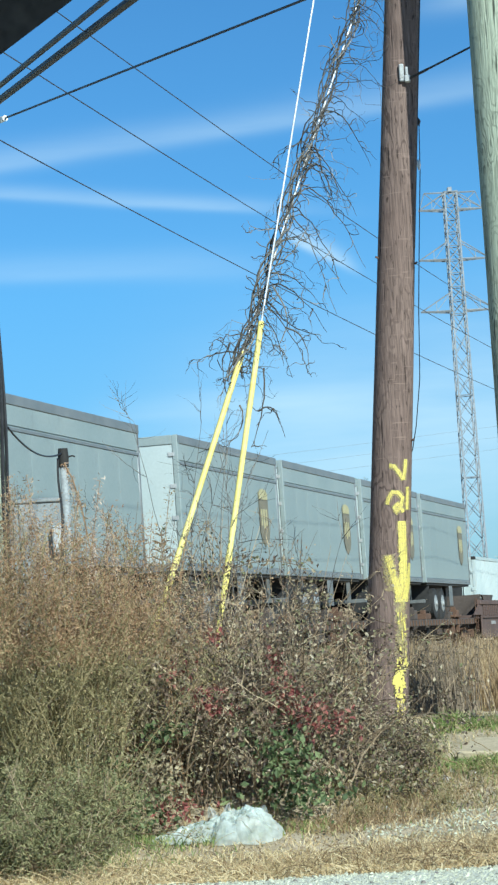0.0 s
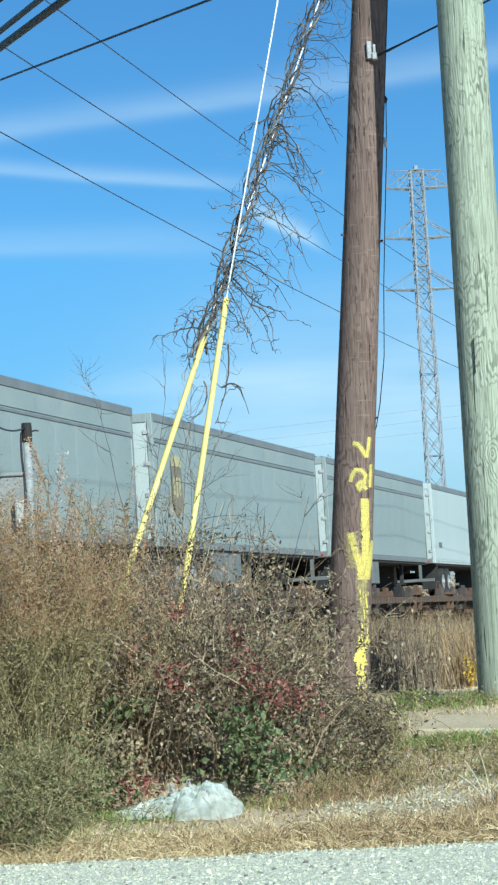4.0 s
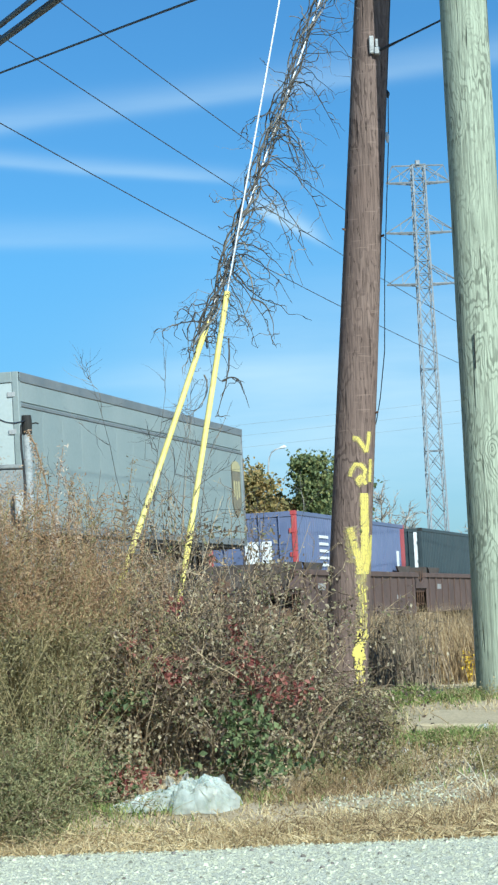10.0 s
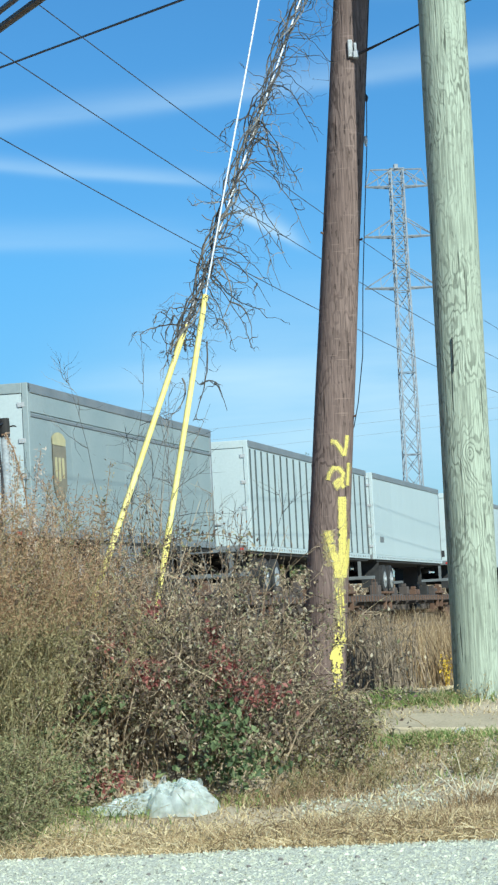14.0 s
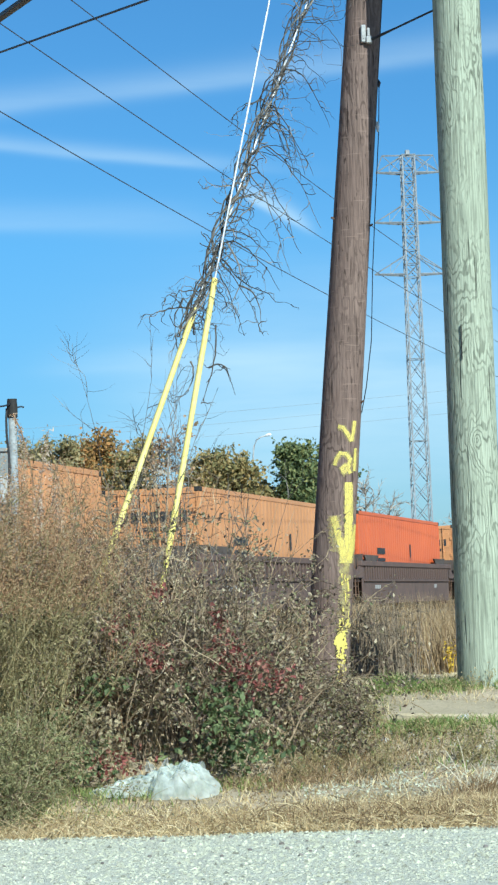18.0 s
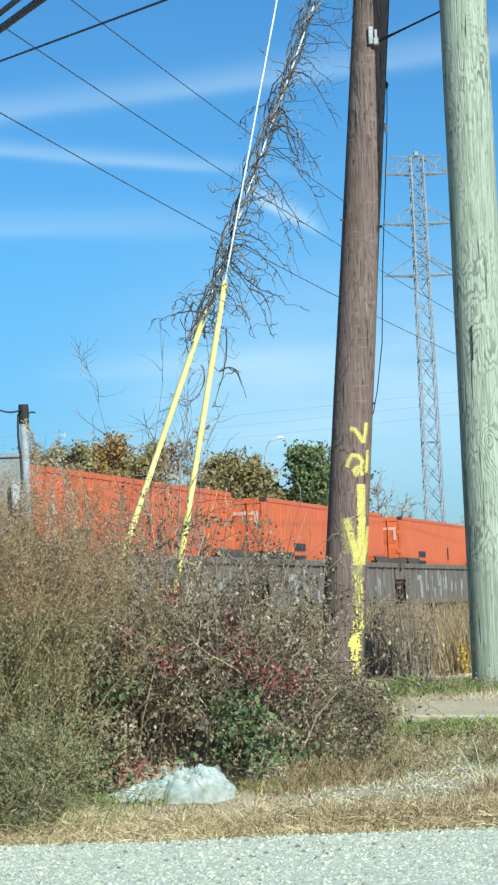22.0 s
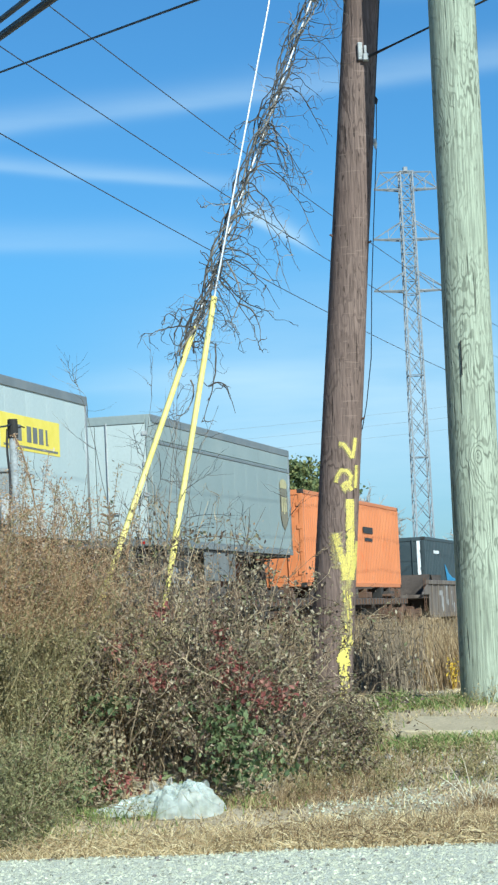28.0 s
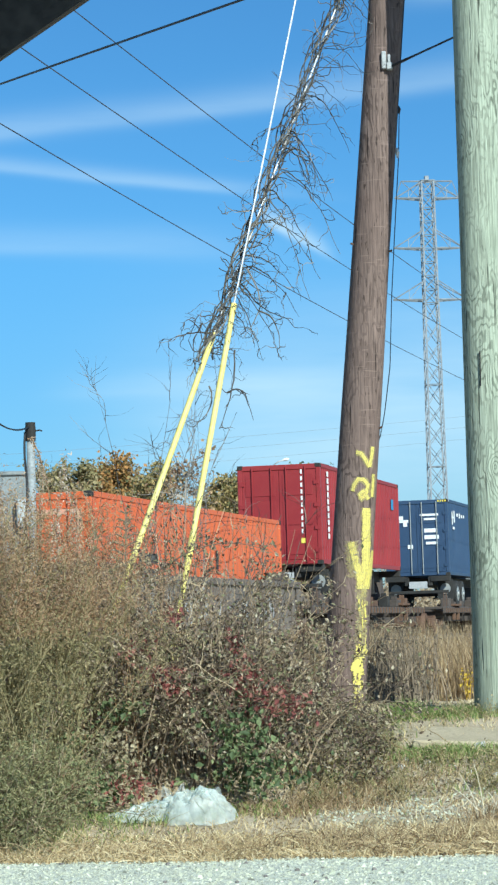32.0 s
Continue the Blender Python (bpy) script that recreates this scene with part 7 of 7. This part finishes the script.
def road_chassis(L):
    """A bare semi-trailer chassis that carries a container."""
    c = thing("container_chassis", "black steel road chassis under a container", "chassis", "container chassis on the train")
    add_wheels(c, 1.5)
    add_wheels(c, 2.75)
    for sx in (-1, 1):
        part("frame_rail", Shape().box(sx * 0.45 - 0.08, sx * 0.45 + 0.08, 0.05, L - 0.1, 0.82, 1.16, 0.015), M_DARKFRAME, c)
        part("landing_leg", Shape().box(sx * 0.85 - 0.06, sx * 0.85 + 0.06, L - 3.2, L - 3.06, 0.42, 1.16, 0.01).box(sx * 0.85 - 0.13, sx * 0.85 + 0.13, L - 3.26, L - 3.0, 0.40, 0.44), M_DARKFRAME, c)
        part("mudflap", Shape().box(sx * 0.95 - 0.3, sx * 0.95 + 0.3, 0.52, 0.54, 0.28, 1.05), M_TYRE, c)
        part("flap_disc", Shape().disc((sx * 0.95, 0.508, 0.7), (0, 1, 0), 0.2, 0.008, 18), M_WHEELRIM, c, "round grey emblem")
        for y in (0.0, L - 0.25):
            part("bolster", Shape().box(sx * 1.22 - (0.75 if sx > 0 else 0), sx * 1.22 + (0 if sx > 0 else 0.75), y, y + 0.25, 0.98, 1.178, 0.012), M_DARKFRAME, c)
    part("rear_bumper", Shape().box(-1.15, 1.15, 0.0, 0.1, 0.52, 0.64, 0.01), M_DARKFRAME, c, "dark steel rear bumper")
    part("plate_holder", Shape().box(-0.35, 0.35, -0.02, 0.0, 0.72, 0.98, 0.005), M_GALV, c)
    return c


def settle():
    """Builds every wagon and load. Returns (thing, place along the train, height, off the line)."""
    out = []
    G53 = trailer(16.45, "grey", 1.35, label="grey aluminium box trailer with a brown shield badge on its side")
    W53 = trailer(16.45, "white", label="plain white box trailer with grey roof rail")
    G28 = trailer(8.55, "grey", 6.6, label="short grey aluminium box trailer with a brown shield badge")
    first = {}

    def load(ob, u, z):
        if ob.name in first:
            ob2 = copy_thing(ob, Matrix.Identity(4))
        else:
            first[ob.name] = True
            ob2 = ob
        out.append((ob2, u, z))
        return ob2

    flat = flat_car(18.15, "rusty brown spine flat car under a trailer")
    for u in (48.3, 57.45, 66.75, 75.85):
        load(G28, u, DECK)
    for u in (47.7, 66.0):
        load(flat, u, RAIL_TOP)
    for u, ob in ((29.15, G53), (9.55, W53), (-8.6, G53), (-26.45, G53), (-44.3, G53)):
        load(ob, u, DECK)
        load(flat, u - 0.85, RAIL_TOP)
    h = load(G53, -62.3, DECK)
    lettered(h, "843393", -0.10, -0.024, 3.46, 0.21, M_INK, False)
    load(flat, -63.2, RAIL_TOP)
    K = trailer(16.6, "grey", 15.35, label="grey aluminium box trailer with a brown shield badge near its nose")
    load(K, -146.6, DECK)
    load(flat, -147.4, RAIL_TOP)
    load(W53, -165.3, DECK)
    load(flat, -166.1, RAIL_TOP)
    W48 = trailer(14.3, "white", label="white box trailer with a grey unit mark")
    load(W48, -182.6, DECK)
    load(flat, -184.3, RAIL_TOP)
    R = trailer(16.7, "ribbed", label="white box trailer with dark vertical side posts")
    load(R, -200.4, DECK)
    load(flat, -202.4, RAIL_TOP)
    N = trailer(13.9, "grey", 1.35, label="grey aluminium box trailer with unit number on the rear")
    lettered(N, "848989", -0.25, -0.024, 3.42, 0.27, M_INK, False)
    load(N, -218.1, DECK)
    load(flat, -220.2, RAIL_TOP)
    G9 = trailer(13.9, "grey", 12.6, label="grey aluminium box trailer behind an orange container")
    load(G9, -465.8, DECK)
    load(flat, -467.6, RAIL_TOP)
    J = trailer(15.9, "yellow", label="white box trailer with yellow panel and door labels")
    load(J, -486.3, DECK)
    load(flat, -486.6, RAIL_TOP)

    # containers in well cars
    def slate(label, smile):
        c = container(16.3, M_NAVY, label=label, depth=0.030, pitch=0.36, trim=M_NAVY)
        if smile:
            mark(c, 2.0, 3.2, 2.30, 2.42, M_WHITEMARK)
            mark(c, 13.0, 14.4, 2.35, 2.5, M_WHITEMARK)
            mark(c, 15.2, 15.35, 2.2, 2.5, M_WHITEMARK)
            curve = [(4.6, 1.92), (5.3, 1.62), (6.2, 1.44), (7.2, 1.38), (8.2, 1.48), (8.9, 1.72), (9.0, 2.02)]
            curve2 = [(9.35, 2.10), (9.5, 1.35), (8.6, 0.72), (7.3, 0.42), (6.0, 0.62), (5.0, 1.20), (4.5, 1.90)]
            k = len(curve)
            ring = curve + curve2
            sh = Shape().put([(1.256, y, z) for y, z in ring], [(i, i + 1, 2 * k - 2 - i, 2 * k - 1 - i) for i in range(k - 1)]).put([(1.246, y, z) for y, z in ring], [(2 * k - 1 - i, 2 * k - 2 - i, i + 1, i) for i in range(k - 1)])
            part("blue_arc", sh, M_BLUEMARK, c, "bright blue curved arrow")
            for a, b_ in ((9.9, 10.15), (10.3, 10.7), (10.85, 10.95), (11.1, 11.5)):
                mark(c, a, b_, 1.95, 2.35, M_WHITEMARK)
        else:
            mark(c, 15.3, 15.5, 2.15, 2.5, M_WHITEMARK)
            mark(c, 14.0, 14.9, 2.42, 2.56, M_WHITEMARK)
            for a, b_, z0, z1 in ((11.0, 11.25, 1.4, 2.1), (11.25, 11.7, 1.4, 1.55), (11.7, 11.9, 1.4, 2.1), (12.1, 12.4, 1.4, 1.9), (12.4, 12.9, 1.5, 1.65), (12.9, 13.2, 1.3, 2.2), (13.3, 13.6, 1.6, 2.35), (13.5, 13.9, 1.25, 1.6)):
                mark(c, a, b_, z0, z1, M_WHITEMARK)
        for x in (-1.05, 0.95):
            part("white_edge", Shape().box(x, x + 0.12, -0.012, -0.002, 0.15, 2.75), M_WHITEMARK, c)
        rear_mark(c, -0.5, 0.3, 2.0, 2.15, M_WHITEMARK)
        rear_mark(c, -0.4, 0.2, 1.7, 1.85, M_WHITEMARK)
        rear_mark(c, -0.3, 0.2, 0.7, 1.2, M_WHITEMARK)
        return c

    brown = well_car(16.6, M_WELL_BROWN, True, "oxide brown well car with ribbed side sills")
    greyw = well_car(16.6, M_WELL_GREY, False, "grimy grey well car with faded graffiti", True)
    A = slate("dark slate freight container with white markings", False)
    for u in (-84.3, -104.3):
        load(A, u, WELL_FLOOR)
    V = container(16.5, M_PURPLE, M_REDPOST, "faded violet freight container with red corner posts", 0.03, 0.3)
    rear_mark(V, -0.2, 0.55, 1.45, 2.1, M_WHITEMARK)
    rear_mark(V, 0.2, 0.9, 1.0, 1.15, M_WHITEMARK)
    rear_mark(V, 0.4, 0.9, 0.6, 0.75, M_WHITEMARK)
    for k in range(6):
        mark(V, 2.9, 4.1, 1.2 + 0.2 * k, 1.28 + 0.2 * k, M_WHITEMARK)
    mark(V, 14.9, 15.3, 0.6, 2.0, M_WHITEMARK)
    for k in range(4):
        mark(V, 9.6 + 0.25 * k, 9.75 + 0.25 * k, 0.5, 0.85 + 0.1 * (k % 3), M_WHITEMARK)
    mark(V, 15.75, 16.42, 0.2, 2.75, M_REDPOST, name="end_stripe")
    load(V, -124.3, WELL_FLOOR)
    X = container(16.3, M_TRAILER_WHITE, label="white freight container with a dark diamond placard")
    rear_mark(X, 0.1, 0.7, 1.3, 1.9, M_INK)
    load(X, 86.0, WELL_FLOOR)
    load(brown, 85.9, RAIL_TOP)
    plain = well_car(16.6, M_WELL_BROWN, False, "oxide brown well car with plain side sills")
    for u in (-84.5, -104.5, -124.4):
        load(plain, u, RAIL_TOP)

    def domestic(paint, label, dark_text):
        c = container(16.35, paint, label=label, depth=0.016, pitch=0.42)
        mark(c, 3.2, 4.6, 1.55, 1.75, M_INK)
        mark(c, 3.2, 4.6, 1.32, 1.42, M_INK)
        mark(c, 9.6, 9.75, 1.5, 1.95, M_INK)
        if dark_text:
            for k in range(8):
                rear_mark(c, -0.95 + k * 0.24, -0.78 + k * 0.24, 2.08, 2.34, M_INK)
            rear_mark(c, -0.2, 0.7, 1.88, 1.97, M_INK)
        else:
            rear_mark(c, -0.3, 1.05, 2.45, 2.55, M_SALMON)
            rear_mark(c, 0.95, 1.05, 2.1, 2.45, M_SALMON)
            for k in range(3):
                rear_mark(c, -0.9 + k * 0.3, -0.7 + k * 0.3, 1.45, 1.85, M_INK)
        return c

    T = domestic(M_TAN, "faded orange freight container with black rear lettering", True)
    Q = domestic(M_ORANGE, "bright orange-red freight container", False)
    for u, ob in ((-239.1, T), (-259.4, Q), (-279.0, T), (-303.3, T), (-326.9, Q), (-346.7, Q), (-366.4, Q), (-544.3, Q)):
        load(ob, u, WELL_FLOOR)
    for u in (-239.2, -259.5, -279.1, -303.4):
        load(brown, u, RAIL_TOP)
    for u in (-327.1, -346.8, -366.6, -544.4):
        load(greyw, u, RAIL_TOP)
    B = slate("dark slate freight container with a bright blue curved arrow", True)
    for u in (-389.6, -409.5, -429.3):
        load(B, u, WELL_FLOOR)
        load(greyw, u - 0.1, RAIL_TOP)

    O = container(15.5, M_PUREORANGE, label="orange corrugated container riding on raised saddles", depth=0.035, pitch=0.28, H=2.78)
    mark(O, 9.0, 10.6, 1.75, 1.95, M_INK)
    mark(O, 9.2, 10.5, 1.5, 1.6, M_INK)
    load(O, -450.2, 2.28)
    load(flat_car(16.4, "rusty brown flat car with raised container saddles", True), -450.7, RAIL_TOP)

    blue = container(12.05, M_BLUE, label="deep blue corrugated shipping container with white emblem", depth=0.036, pitch=0.28, W=2.44, rods=M_PIPE)
    for k in range(9):
        mark(blue, 0.2 + 0.0 * k, 0.3, 2.8, 2.88, M_WHITEMARK, 1.22)
    for sx in (-1, 1):
        for k in range(4):
            rear_mark(blue, sx * 1.0 - 0.16 + k * 0.09, sx * 1.0 - 0.11 + k * 0.09, 2.80, 2.87, M_YELLOWPANEL)
    for a, b_, z0, z1 in ((0.9, 1.5, 2.2, 2.28), (0.95, 1.1, 1.95, 2.45), (1.4, 1.6, 2.05, 2.5), (1.1, 1.5, 1.78, 1.88), (2.1, 2.4, 2.3, 2.42), (2.7, 2.9, 2.25, 2.45), (3.2, 3.45, 2.28, 2.4), (3.75, 3.95, 2.3, 2.42), (10.6, 10.75, 0.9, 1.1), (11.0, 11.1, 0.8, 1.0)):
        mark(blue, a, b_, z0, z1, M_WHITEMARK, 1.225)
    for x0, x1, z0, z1 in ((-1.0, -0.3, 2.05, 2.15), (-0.8, -0.5, 2.1, 2.3), (-0.95, -0.8, 1.9, 2.05), (-0.5, -0.35, 1.9, 2.05), (-0.85, -0.65, 1.35, 1.5), (-0.35, -0.15, 1.05, 1.2), (0.15, 0.85, 2.28, 2.36), (0.3, 0.8, 2.12, 2.2), (0.3, 0.8, 1.65, 1.8), (0.3, 0.85, 1.4, 1.55), (0.35, 0.8, 1.2, 1.3)):
        rear_mark(blue, x0, x1, z0, z1, M_WHITEMARK)
    load(blue, -500.0, DECK + 1.18)
    red = container(12.4, M_MAROON, label="maroon corrugated shipping container with white vertical lettering bars", depth=0.036, pitch=0.28, W=2.44)
    for k in range(10):
        rear_mark(red, 0.64, 0.69, 0.9 + k * 0.19, 1.02 + k * 0.19, M_WHITEMARK)
        mark(red, 0.9, 1.08, 0.75 + k * 0.2, 0.9 + k * 0.2, M_WHITEMARK, 1.225)
    rear_mark(red, 0.62, 0.74, 0.62, 0.76, M_YELLOWPANEL)
    mark(red, 11.0, 11.35, 2.0, 2.35, M_BLUEMARK, 1.225)
    load(red, -522.7, DECK + 1.18)
    ch = road_chassis(12.2)
    load(ch, -500.0, DECK)
    load(ch, -522.6, DECK)
    for u in (-502.8, -525.2):
        load(flat, u, RAIL_TOP)
    decal = part("maroon_label", Shape().box(1.284, 1.291, 15.3, 16.2, 3.62, 3.80, 0.003), M_MAROON, W53, "small maroon label by the nose")
    part("label_bar", Shape().box(1.291, 1.294, 15.45, 15.95, 3.68, 3.74), M_WHITEMARK, decal)
    return out


def run(t):
    """How far the train has run after t seconds: it eases from 19.0 to 18.25 metres a second."""
    return 18.25 * t + (0.75 * (t - t * t / 26) if t < 13 else 4.875)


TRAIN = settle()
TIMES = [0, 1, 2, 3, 4, 5, 6, 7, 8, 9, 10, 11, 12, 13, 16, 20, 24, 28, 32]


def motions():
    for ob, u, z in TRAIN:
        rows = []
        for t in TIMES:
            p = beside(u + run(t), MID, z)
            rows.append((t, pose(p.x, p.y, p.z, 0, 0, -math.degrees(TURN))))
        walk(ob, rows)


motions()
